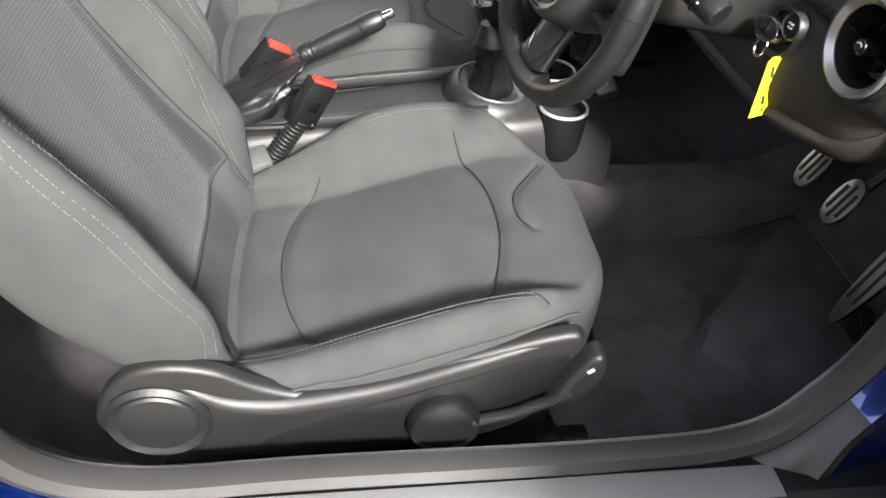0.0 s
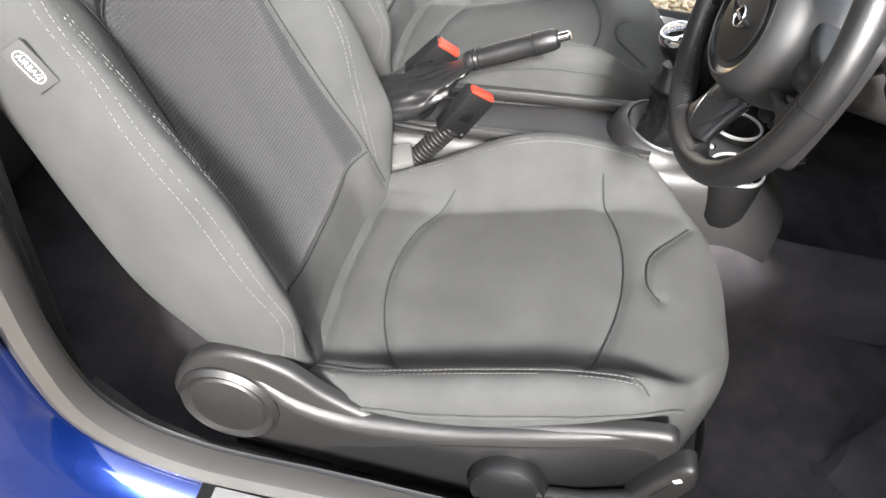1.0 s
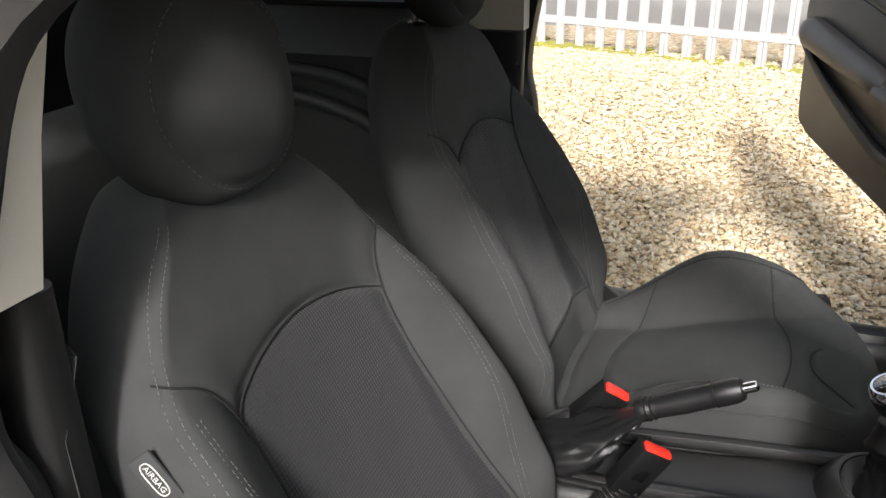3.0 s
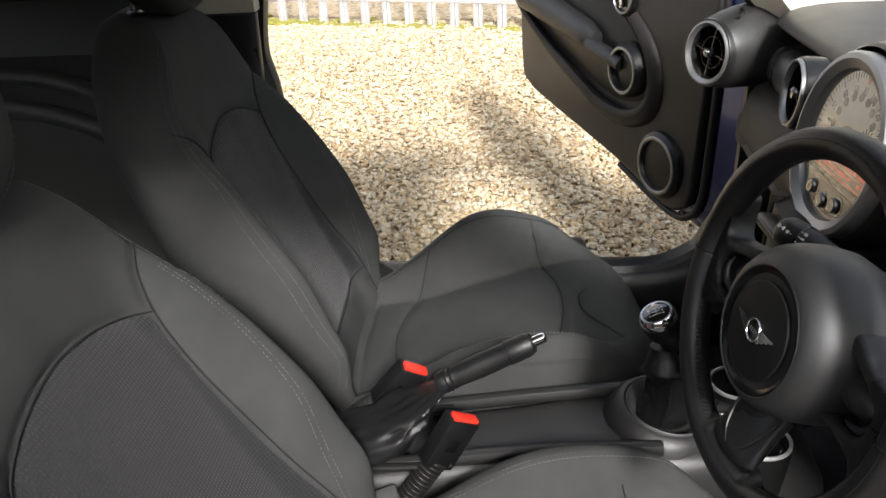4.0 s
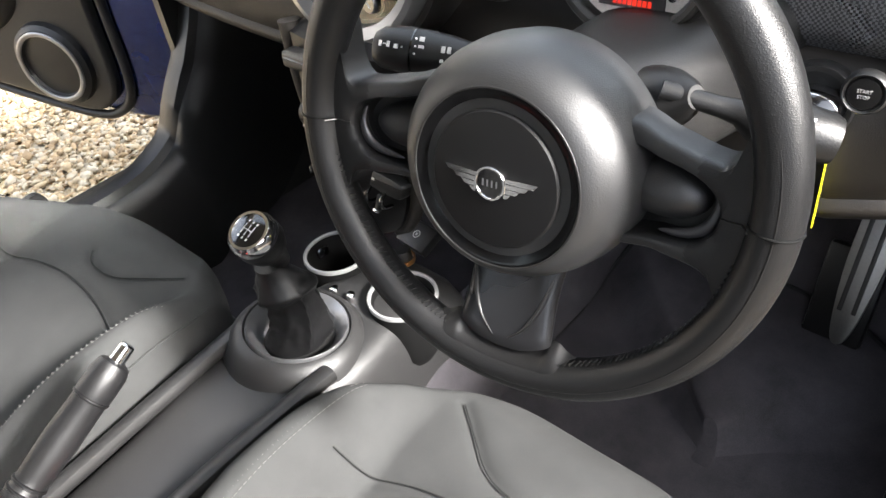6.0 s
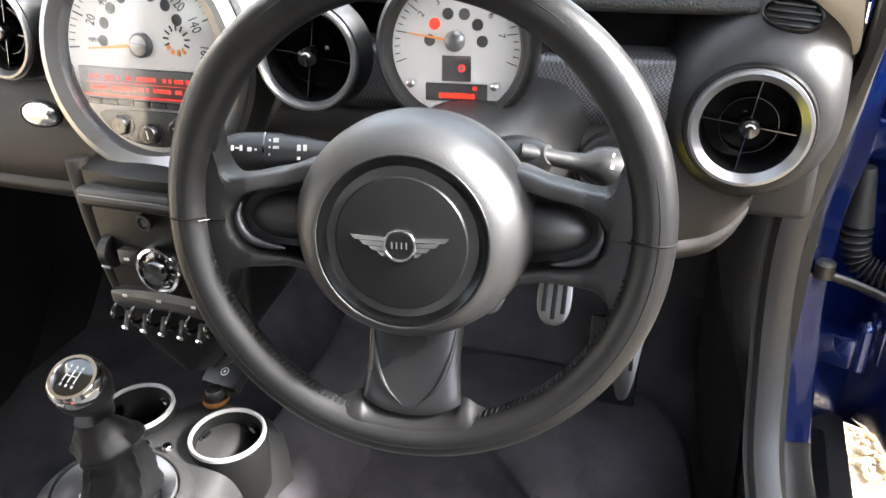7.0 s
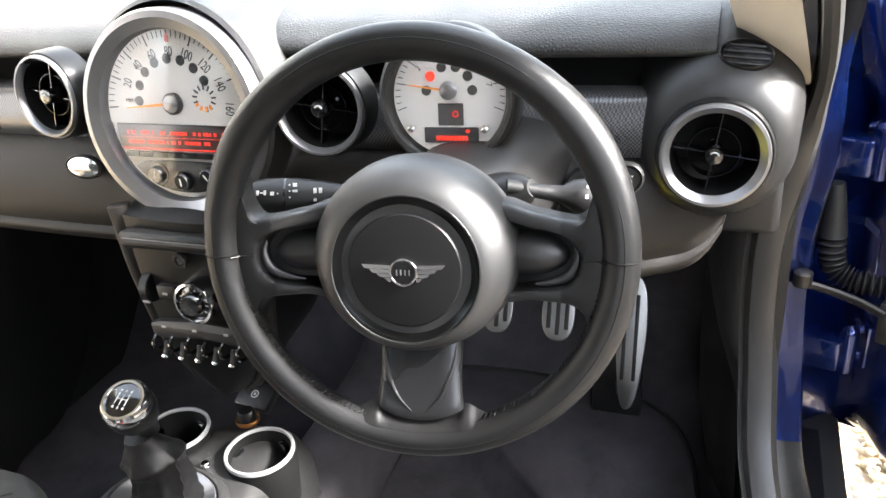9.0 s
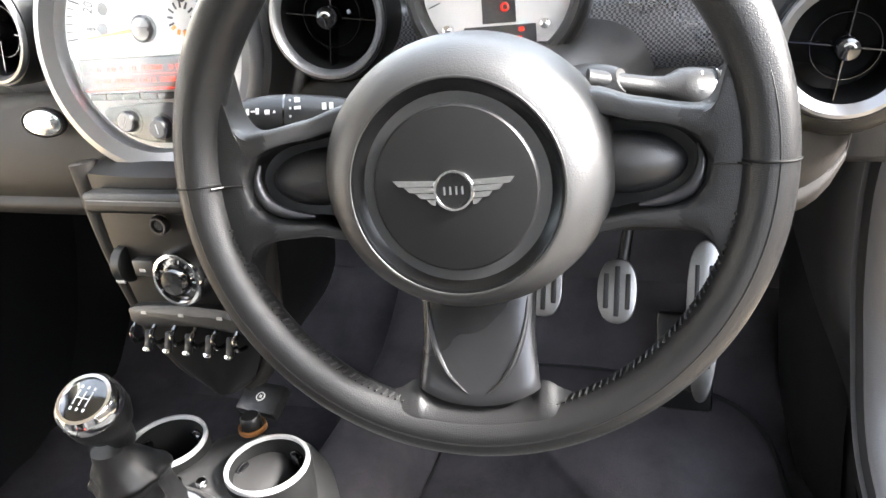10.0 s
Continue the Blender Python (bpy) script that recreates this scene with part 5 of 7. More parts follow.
rnd = random.Random(4)
for row, y in enumerate((-.0205, -.0315)):
    x = -.074
    while x < .074:
        w = rnd.choice((.002, .003, .0034))
        if rnd.random() < .78:
            box(bm, (w, .0040, .0006), SM @ pose(x + w / 2, y, -.0062))
        x += w + rnd.choice((.0012, .0012, .0040))
part("display_bars", bm, LED, disp)
bm = bmesh.new()
box(bm, (.160, .0004, .0006), SM @ pose(0, -.026, -.0062))
box(bm, (.165, .0012, .0006), SM @ pose(0, -.0395, -.0062))
part("display_rules", bm, LED, disp)
for k in range(8):
    bm = bmesh.new()
    x0 = -.070 + .0203 * k
    box(bm, (.0195, .0065, .006), SM @ pose(x0, -.0465, -.007), .0012)
    part("preset_key", bm, DARK, dial)
bm = bmesh.new()
prism(bm, [(q.x, q.y) for q in curve([(-.060, -.056, 0), (.060, -.056, 0), (.052, -.078, 0), (.02, -.090, 0), (-.02, -.090, 0), (-.052, -.078, 0)], 40, True)], .004, SM @ pose(0, 0, -.0095), .001)
part("control_panel", bm, DARK, dial)
for k, (x, y) in enumerate(((-.036, -.0695), (0, -.0765), (.036, -.0695))):
    bm = bmesh.new()
    ring(bm, .0135, .0115, .002, SM @ pose(x, y, -.0056), 32)
    kn = part("knob_ring", bm, TRIM, dial)
    bm = bmesh.new()
    lathe(bm, [(.0108, -.002), (.0100, .0085), (.0085, .0105), (.001, .0105)], SM @ pose(x, y, -.0055), 28)
    part("knob_cap", bm, GLOSS, kn)
    bm = bmesh.new()
    box(bm, (.0012, .009, .0006), SM @ pose(x, y, .0052, 0, 0, 30 * k - 20))
    part("knob_line", bm, WHITE, kn)
bm = bmesh.new()
lathe(bm, [(RF - .003, 0), (RF * .6, .0025), (.001, .0035)], SM @ pose(0, 0, -.001), 64)
g = part("dial_glass", bm, CRYSTAL, dial)
g.visible_shadow = False

# ---- tachometer on the column ----
tach = thing("tachometer", "small round cream rev counter with red display on the column", "rev counter", (.330, .212, .976))
TM = facing((.330, .212, .976), 11, 4)
RT = .068
bm = bmesh.new()
prof = [(RT, -.02), (RT, .004), (RT - .002, .007), (RT - .006, .006), (RT - .0095, -.002), (RT - .0105, -.02)]
rings = [[TM @ Vector((r * math.cos(2 * math.pi * i / 72), r * math.sin(2 * math.pi * i / 72), z)) for i in range(72)] for r, z in prof]
loops(bm, rings, True, False, True)
part("bezel", bm, TRIM, tach)
bm = bmesh.new()
lathe(bm, [(RT + .001, .001), (RT + .004, -.004), (RT + .004, -.03), (RT * .8, -.075), (.01, -.08)], TM, 60, cap=False)
part("casing", bm, DARK, tach)
bm = bmesh.new()
prism(bm, [((RT - .010) * math.cos(2 * math.pi * k / 64), (RT - .010) * math.sin(2 * math.pi * k / 64)) for k in range(64)], .0015, TM @ pose(0, 0, -.0105))
tf = part("dial_face", bm, DIAL, tach, "cream rev counter face")
TF = TM @ pose(0, .006, -.0088)
bm = bmesh.new()
for v in range(0, 33):
    deg = 200 - 220 * v / 32
    d = Vector((math.cos(radians(deg)), math.sin(radians(deg))))
    b = d.y * .006
    reach = -b + math.sqrt(b * b - .000036 + (RT - .012) ** 2)
    L = .010 if v % 4 == 0 else .005
    box(bm, (.0009, L, .0005), polar(TF, reach - L / 2, deg))
part("ticks", bm, INK, tf)
for v in range(1, 8):
    deg = 200 - 220 * v / 8
    d = Vector((math.cos(radians(deg)), math.sin(radians(deg))))
    b = d.y * .006
    reach = -b + math.sqrt(b * b - .000036 + (RT - .012) ** 2)
    words("numeral", str(v), .0085, polar(TF, reach - .0145, deg), INK, tf)
for k in range(6):
    bm = bmesh.new()
    lathe(bm, [(.0050, 0), (.0050, .0004), (.001, .0005)], polar(TF, .0235, 180 - 36 * k), 20)
    part("warning_dot", bm, INK if k != 1 else LED, tf)
bm = bmesh.new()
prism(bm, [(-.006, -.0014), (-.006, .0014), (.042, .0005), (.042, -.0005)], .001, TF @ pose(0, 0, .003, 0, 0, 172))
part("needle", bm, ORANGE, tach)
bm = bmesh.new()
lathe(bm, [(.009, 0), (.009, .003), (.007, .005), (.001, .006)], TF @ pose(0, 0, .002), 28)
part("needle_cap", bm, SILVER, tach)
bm = bmesh.new()
box(bm, (.026, .022, .001), TF @ pose(.001, -.0235, .0005), .0004)
d1 = part("speed_display", bm, INK, tf)
bm = bmesh.new()
ring(bm, .0032, .0022, .0005, TF @ pose(.006, -.023, .0011), 20)
part("display_digit", bm, LED, d1)
bm = bmesh.new()
box(bm, (.056, .0155, .001), TF @ pose(.001, -.0440, .0005), .0006)
d2 = part("trip_display", bm, INK, tf)
bm = bmesh.new()
for k in range(8):
    box(bm, (.0030, .0045, .0005), TF @ pose(-.013 + .0042 * k, -.0470, .0012))
box(bm, (.004, .003, .0005), TF @ pose(.018, -.040, .0012))
part("display_bars", bm, LED, d2)
for s in (-1, 1):
    bm = bmesh.new()
    lathe(bm, [(.0042, 0), (.0038, .009), (.001, .010)], TF @ pose(-.001 + s * .038, -.037, 0), 18)
    part("reset_pin", bm, CHROME, tach)
bm = bmesh.new()
lathe(bm, [(RT - .009, 0), (RT * .5, .0015), (.001, .002)], TM @ pose(0, 0, .0005), 48)
g = part("dial_glass", bm, CRYSTAL, tach)
g.visible_shadow = False
# ---- centre stack ----
stack = thing("centre_stack", "dark centre stack with disc slot, climate dial and toggle switches", "centre stack", (0, .2, .55))
bm = bmesh.new()


def stack_half(z):
    return lerp_table([(.588, .018), (.605, .044), (.63, .062), (.66, .076), (.75, .089), (.83, .097), (.86, .100)], z)


rings = []
for k in range(25):
    z = .588 + .248 * k / 24
    w = stack_half(z)
    y0 = lerp_table([(.545, .172), (.62, .163), (.74, .160), (.86, .168)], z)
    row = []
    for i in range(33):
        s = -1 + 2 * i / 32
        x = w * math.copysign(abs(s) ** .95, s)
        y = y0 + .012 * s * s + .055 * max(0, (abs(s) - .88) / .12) ** 1.6
        row.append(Vector((x + .002, y, z)))
    rings.append([Vector((-w + .012, .34, z))] + row + [Vector((w - .008, .34, z))])
for back, z in ((.020, .842), (.045, .844), (.075, .845)):
    rings.append([Vector((p.x, min(.34, p.y + back), z)) for p in rings[24]])
loops(bm, rings, False, False)
part("stack_shell", bm, STACKMAT, stack)
for s in (-1, 1):
    bm = bmesh.new()
    pts = [(.002 + s * stack_half(z) * 1.0, lerp_table([(.545, .172), (.62, .163), (.74, .160), (.86, .168)], z) + .020, z) for z in [.592 + .251 * k / 20 for k in range(21)]]
    tube(bm, pts, [.008 + .006 * k / 20 for k in range(21)], 10)
    part("stack_edge", bm, BROWN, stack)
bm = bmesh.new()
box(bm, (.155, .020, .022), facing((.002, .160, .815), 4), .005, 3)
sl = part("disc_slot_bezel", bm, DARK, stack)
bm = bmesh.new()
box(bm, (.140, .0040, .003), facing((.002, .1478, .818), 4))
part("disc_slot", bm, INK, sl)
bm = bmesh.new()
ring(bm, .0095, .0060, .006, facing((.003, .157, .793), 2), 28)
kb = part("lock_button", bm, TRIM, stack)
bm = bmesh.new()
lathe(bm, [(.0058, 0), (.0050, .004), (.001, .004)], facing((.003, .157, .793), 2), 20)
part("button_cap", bm, GLOSS, kb)
# climate dial with side keys and thumb wheels
KM = facing((.014, .150, .741), 6)
bm = bmesh.new()
lathe(bm, [(.0275, -.012), (.0275, .005), (.0262, .0085), (.0230, .009), (.0218, .004)], KM, 56, cap=False)
cd = part("climate_dial", bm, CHROME, stack, "chrome ringed climate dial")
bm = bmesh.new()
lathe(bm, [(.0219, .002), (.0210, .0045), (.0155, .006), (.0142, .012), (.012, .0150), (.001, .0155)], KM, 44)
part("dial_knob", bm, GLOSS, cd)
bm = bmesh.new()
for k in range(10):
    box(bm, (.0014, .0034, .0005), polar(KM, .0182, 210 - 27 * k, .0058))
part("dial_marks", bm, WHITE, cd)
for s in (-1, 1):
    bm = bmesh.new()
    box(bm, (.026, .018, .012), facing((.014 + s * .043, .156, .747), 3), .003)
    key = part("climate_key", bm, TRIM, stack)
    bm = bmesh.new()
    box(bm, (.007, .003, .0006), facing((.014 + s * .044, .1496, .746), 3))
    part("key_mark", bm, WHITE, key)
    bm = bmesh.new()
    TMx = facing((.008 + s * .070, .166, .744), 0) @ pose(0, 0, 0, 0, 90, 0)
    lathe(bm, [(.017, -.0065), (.019, -.005), (.019, .005), (.017, .0065)], TMx, 32)
    tw = part("thumb_wheel", bm, DARK, stack)
    bm = bmesh.new()
    box(bm, (.010, .0045, .002), facing((.008 + s * .070, .1500, .731), -30), .0008)
    part("wheel_mark", bm, WHITE, tw)
# toggle row
bm = bmesh.new()
prism(bm, [(q.x, q.y) for q in curve([(-.078, .004, 0), (-.070, .014, 0), (0, .019, 0), (.070, .014, 0), (.078, .004, 0), (.066, -.008, 0), (0, -.004, 0), (-.066, -.008, 0)], 48, True)], .014, facing((.010, .163, .685), 12), .004, 2)
tg = part("toggle_bar", bm, TRIM, stack)
bm = bmesh.new()
for k in range(3):
    box(bm, (.006, .003, .0006), facing((-.045 + .045 * k, .1478, .698), 12))
part("bar_marks", bm, WHITE, tg)
for k in range(6):
    x = -.053 + .0245 * k
    bm = bmesh.new()
    tube(bm, curve([(x - .009, .152, .684), (x - .009, .141, .677), (x - .009, .143, .666), (x - .009, .156, .661)], 14), .0024, 8)
    part("toggle_guard", bm, GLOSS, tg)
    if k < 5:
        bm = bmesh.new()
        box(bm, (.0085, .020, .005), pose(x + .004, .147, .666, 62, 0, 0), .002)
        t = part("toggle", bm, DARK, tg)
        bm = bmesh.new()
        box(bm, (.008, .005, .0055), pose(x + .004, .1405, .6585, 62, 0, 0), .0018)
        part("toggle_tip", bm, CHROME, t)

# ---- console between the seats ----
CX = -.012
console = thing("centre_console", "charcoal plastic centre console with cup holders", "console", (CX, 0, .40))
bm = bmesh.new()


def console_section(y):
    top = lerp_table([(-.70, .44), (-.45, .455), (-.25, .478), (-.12, .495), (-.05, .502), (.10, .498), (.20, .490), (.25, .46), (.27, .42)], y)
    half = lerp_table([(-.70, .085), (-.2, .082), (-.06, .093), (.04, .098), (.10, .090), (.2, .065), (.32, .05)], y)
    row = []
    for k in range(33):
        a = math.pi * k / 32
        c, s = math.cos(a), math.sin(a)
        row.append(Vector((CX + half * math.copysign(abs(c) ** .35, c), y, .30 + (top - .30) * abs(s) ** .28)))
    return row


loops(bm, [console_section(-.70 + .97 * k / 60) for k in range(61)], False, False)
part("console_shell", bm, CONSOLE, console)
for s in (-1, 1):
    bm = bmesh.new()
    pts = []
    for k in range(30):
        y = -.46 + .47 * k / 29
        z = lerp_table([(-.46, .468), (-.25, .493), (-.12, .505), (.01, .512)], y)
        pts.append((CX + s * (.066 + .010 * (k / 29) ** 3), y, z))
    tube(bm, [(x, y, z - .004) for x, y, z in pts], .024, 14, False, .5)
    part("side_rail", bm, CONSOLE, console, "satin black console rail")
# raised collar under the gaiter
GX, GY, GZ = -.018, .030, .505
bm = bmesh.new()
lathe(bm, [(.098, -.06), (.093, -.02), (.083, .006), (.073, .018), (.067, .0195), (.0635, .010)], pose(GX, GY, GZ, -8, 6, 0), 56, cap=False)
part("gaiter_collar", bm, CONSOLE, console)
bm = bmesh.new()
lathe(bm, [(.0640, .004), (.0640, .0190), (.0625, .0215), (.0605, .0205), (.0480, .004), (.0420, -.006)], pose(GX, GY, GZ, -8, 6, 0), 56, cap=False)
part("gaiter_ring", bm, SILVER, console, "satin silver gaiter ring")
# cup holders
for x, y in ((.042, .158), (-.098, .168)):
    cup = thing("cup_holder", "black cup holder with a pale grey rim", "cup holder", (x, y, .42), "cup holders")
    bm = bmesh.new()
    lathe(bm, [(.030, -.105), (.041, -.085), (.0455, -.04), (.0475, -.008), (.0465, -.002), (.042, -.002), (.039, -.012), (.036, -.080), (.001, -.083)], pose(x, y, .507), 48)
    part("cup_shell", bm, VOID, cup)
    bm = bmesh.new()
    ring(bm, .0468, .0420, .005, pose(x, y, .504), 48)
    part("cup_rim", bm, mat("pale grey plastic", (.27, .27, .27), .4, .3), cup, "pale grey rim")
    for k in range(3):
        a = radians(60 + 120 * k)
        bm = bmesh.new()
        box(bm, (.010, .020, .016), pose(x + .035 * math.cos(a), y + .035 * math.sin(a), .490, 0, 0, math.degrees(a)), .004)
        part("grip_tab", bm, GLOSS, cup)
# power socket, clip lid and two chrome studs
sock = thing("power_socket", "black power socket with a copper coloured ring", "socket", (-.012, .215, .50))
bm = bmesh.new()
ring(bm, .0168, .0138, .006, pose(-.012, .215, .500), 32)
part("socket_ring", bm, mat("copper ring", (.30, .14, .05), .4, .8), sock)
bm = bmesh.new()
lathe(bm, [(.0122, 0), (.0122, .016), (.010, .019), (.001, .019)], pose(-.012, .215, .500), 28)
part("socket_cap", bm, DARK, sock)
lid = thing("tray_lid", "small square black lid with a printed symbol", "lid", (-.02, .262, .50))
bm = bmesh.new()
box(bm, (.056, .040, .016), pose(-.020, .256, .509, 24, 0, -6), .003)
part("lid_body", bm, DARK, lid)
bm = bmesh.new()
ring(bm, .006, .0046, .0006, pose(-.020, .2525, .5168, 24, 0, -6), 24)
box(bm, (.003, .004, .0008), pose(-.020, .2525, .5171, 24, 0, -6))
part("lid_symbol", bm, WHITE, lid)
for k, (x, y) in enumerate(((-.048, .117), (-.020, .122))):
    bm = bmesh.new()
    lathe(bm, [(.0065, 0), (.0065, .003), (.005, .005), (.001, .0055)], pose(x, y, .500), 20)
    solid("console_stud", bm, CHROME, "small chrome stud on the console", "stud", "console studs")

# ---- gear lever ----
gear = thing("gear_lever", "gear lever with chrome-ringed knob and black leather gaiter", "gear lever", (GX, GY, GZ))
K = Vector((.025, -.002, .707))
ax = (K - Vector((GX, GY, GZ + .02))).normalized()
sd = Vector((1, 0, 0)) - ax * ax.x
sd.normalize()
KMx = basis(K, sd, ax.cross(sd), ax) @ pose(0, 0, 0, 14, -6, 0)
bm = bmesh.new()
lathe(bm, [(.010, -.060), (.0125, -.050), (.0155, -.036), (.0225, -.026), (.0265, -.014), (.027, -.004), (.0262, .002)], KMx, 40)
kn = part("knob", bm, LEATHER, gear)
bm = bmesh.new()
lathe(bm, [(.0268, .000), (.0272, .004), (.0258, .011), (.0225, .0145), (.0195, .0145), (.0190, .0125)], KMx, 44, cap=False)
part("knob_ring", bm, CHROME, kn, "chrome knob ring")
bm = bmesh.new()
lathe(bm, [(.0192, .010), (.0190, .0132), (.010, .0150), (.001, .0155)], KMx, 36)
part("knob_top", bm, GLOSS, kn)
bm = bmesh.new()
for x in (-.006, 0, .006):
    box(bm, (.0010, .0130, .0006), KMx @ pose(x, 0, .0153))
box(bm, (.0130, .0010, .0006), KMx @ pose(0, 0, .0154))
for k, x in enumerate((-.006, 0, .006)):
    for y in (.0095, -.0095):
        box(bm, (.0020, .0028, .0005), KMx @ pose(x, y, .0149))
part("shift_pattern", bm, WHITE, kn, "white shift pattern")
bm = bmesh.new()
rings = []
top_c, bot_c = K - ax * .055, Vector((GX, GY, GZ + .004))
for j in range(60):
    f = j / 59
    c = top_c.lerp(bot_c, f) + Vector((.012, .006, 0)) * math.sin(f * math.pi)
    r0 = lerp_table([(0, .0150), (.08, .0190), (.20, .0275), (.30, .0285), (.36, .0265), (.44, .0290), (.70, .0335), (.9, .0390), (1, .0410)], f)
    row = []
    for i in range(96):
        a = 2 * math.pi * i / 96
        # sharp pleats that run down and lean, a pinched waist, and one pouch folded over the front
        pleat = 1 - abs(math.sin(2.5 * a + 1.6 * f + .7 * math.sin(3 * a)))
        fold = .0085 * (pleat ** 2 - .35) * ease(.05, .55, f)
        fold += .0060 * math.exp(-((f - .26 - .03 * math.sin(2 * a)) / .05) ** 2)
        fold += .0105 * math.exp(-((a - .85) / .55) ** 2) * math.exp(-((f - .80) / .16) ** 2)
        fold -= .0080 * math.exp(-((a - 1.25) / .16) ** 2) * math.exp(-((f - .78) / .14) ** 2)
        fold += .0050 * noise.noise((math.cos(a) * 2.5, math.sin(a) * 2.5, f * 7)) * f
        r = r0 + fold * (1 - f ** 8)
        row.append(c + Vector((r * math.cos(a), r * math.sin(a), .006 * math.sin(2 * a + 4 * f) * math.sin(math.pi * f))))
    rings.append(row)
loops(bm, rings, True, True)
part("gaiter", bm, LEATHER, gear, "creased black leather gaiter")

# ---- handbrake ----
brake = thing("handbrake", "black handbrake lever with leather boot and silver button", "handbrake", (.0, -.33, .50))
tip, heel = Vector((.010, -.176, .663)), Vector((.010, -.318, .590))
d = tip - heel
bm = bmesh.new()
at = [0, .04, .10, .12, .22, .45, .72, .74, .80, .93, .985, 1.0]
rad = [.0150, .0175, .0175, .0160, .0165, .0182, .0172, .0178, .0186, .0182, .0150, .010]
tube(bm, [heel + d * t for t in at], rad, 24)
grip = part("grip", bm, LEATHER, brake)
for t, r in ((.10, .0185), (.155, .0180), (.745, .0190)):
    bm = bmesh.new()
    tube(bm, [heel + d * (t - .012), heel + d * (t - .006), heel + d * (t + .006), heel + d * (t + .012)], [r - .0015, r, r, r - .0015], 24)
    part("grip_collar", bm, DARK, grip)
bm = bmesh.new()
tube(bm, [tip - d * .01, tip + d.normalized() * .006, tip + d.normalized() * .017, tip + d.normalized() * .019], [.0082, .0080, .0078, .006], 18)
part("release_button", bm, CHROME, brake, "silver release button")
bm = bmesh.new()
rings = []
for j in range(36):
    f = j / 35
    c = Vector((.010, heel.y + .012 - .13 * f ** 1.1, heel.z + .002 - .105 * f ** 1.15))
    hw = lerp_table([(0, .018), (.12, .024), (.35, .044), (.8, .062), (1, .066)], f)
    hl = lerp_table([(0, .018), (.15, .023), (.5, .050), (.85, .078), (1, .092)], f)
    row = []
    for i in range(56):
        a = 2 * math.pi * i / 56
        fold = .006 * math.sin(f * math.pi) * math.sin(3 * a + 8 * f) + .016 * noise.noise((math.cos(a) * 2.0, math.sin(a) * 2.0, f * 5 + 3)) * math.sin(f * math.pi)
        row.append(c + Vector(((hw + fold) * math.cos(a), (hl + fold) * math.sin(a) * (1.2 if math.sin(a) < 0 else .8), .5 * hl * math.sin(a) * (1 - f))))
    rings.append(row)
loops(bm, rings, True, True)
part("boot", bm, LEATHER, brake, "creased leather handbrake boot")
bm = bmesh.new()
tube(bm, curve([(.076, -.30, .492), (.074, -.42, .485), (.05, -.56, .478), (-.03, -.56, .478), (-.056, -.42, .485), (-.056, -.30, .494)], 40), .006, 8)
part("boot_frame", bm, DARK, brake)

# ---- seat belt buckles ----
def buckle(c, up, front, name_label, sleeve_to):
    """Buckle head with a red press button on a ribbed sleeve. c: the middle of the top."""
    up = Vector(up).normalized()
    y = Vector(front) - up * up.dot(Vector(front))
    y.normalize()
    m = basis(Vector(c), y.cross(up), y, up)
    b = thing("belt_buckle", name_label, "seat belt buckle", Vector(c) - up * .08, "belt buckles")
    bm_ = bmesh.new()
    box(bm_, (.050, .029, .090), m @ pose(0, 0, -.046), .003, 2)
    part("buckle_body", bm_, DARK, b)
    bm_ = bmesh.new()
    box(bm_, (.043, .016, .010), m @ pose(0, .004, -.0005), .0015)
    part("press_button", bm_, RED, b, "red press button")
    bm_ = bmesh.new()
    box(bm_, (.032, .0045, .002), m @ pose(0, -.009, -.0012))
    part("tongue_slot", bm_, INK, b)
    bm_ = bmesh.new()
    box(bm_, (.020, .0012, .022), m @ pose(.0, .0142, -.045), .0005)
    part("moulded_mark", bm_, GLOSS, b)
    bm_ = bmesh.new()
    a0, a1 = m @ Vector((0, 0, -.080)), Vector(sleeve_to)
    n = 60
    tube(bm_, [a0.lerp(a1, k / n) for k in range(n + 1)], [.0150 + (-.0050, .0005, .0035, .0038, .0010)[k % 5] for k in range(n + 1)], 20)
    part("ribbed_sleeve", bm_, SHIELD, b)
    return b


buckle((.066, -.281, .572), (-.10, .50, .86), (.90, .40, -.10), "black seat belt buckle with red button by the driver seat", (.090, -.375, .430))
buckle((-.052, -.360, .578), (.08, .62, .80), (.95, .30, -.2), "black seat belt buckle with red button by the passenger seat", (-.095, -.47, .45))
bm = bmesh.new()
box(bm, (.050, .055, .020), pose(.098, -.405, .432, 12, 10, 20), .006, 2)
solid("seat_anchor_cover", bm, mat("pale grey cover", (.055, .055, .054), .5), "pale grey seat anchor cover beside the console", "cover")

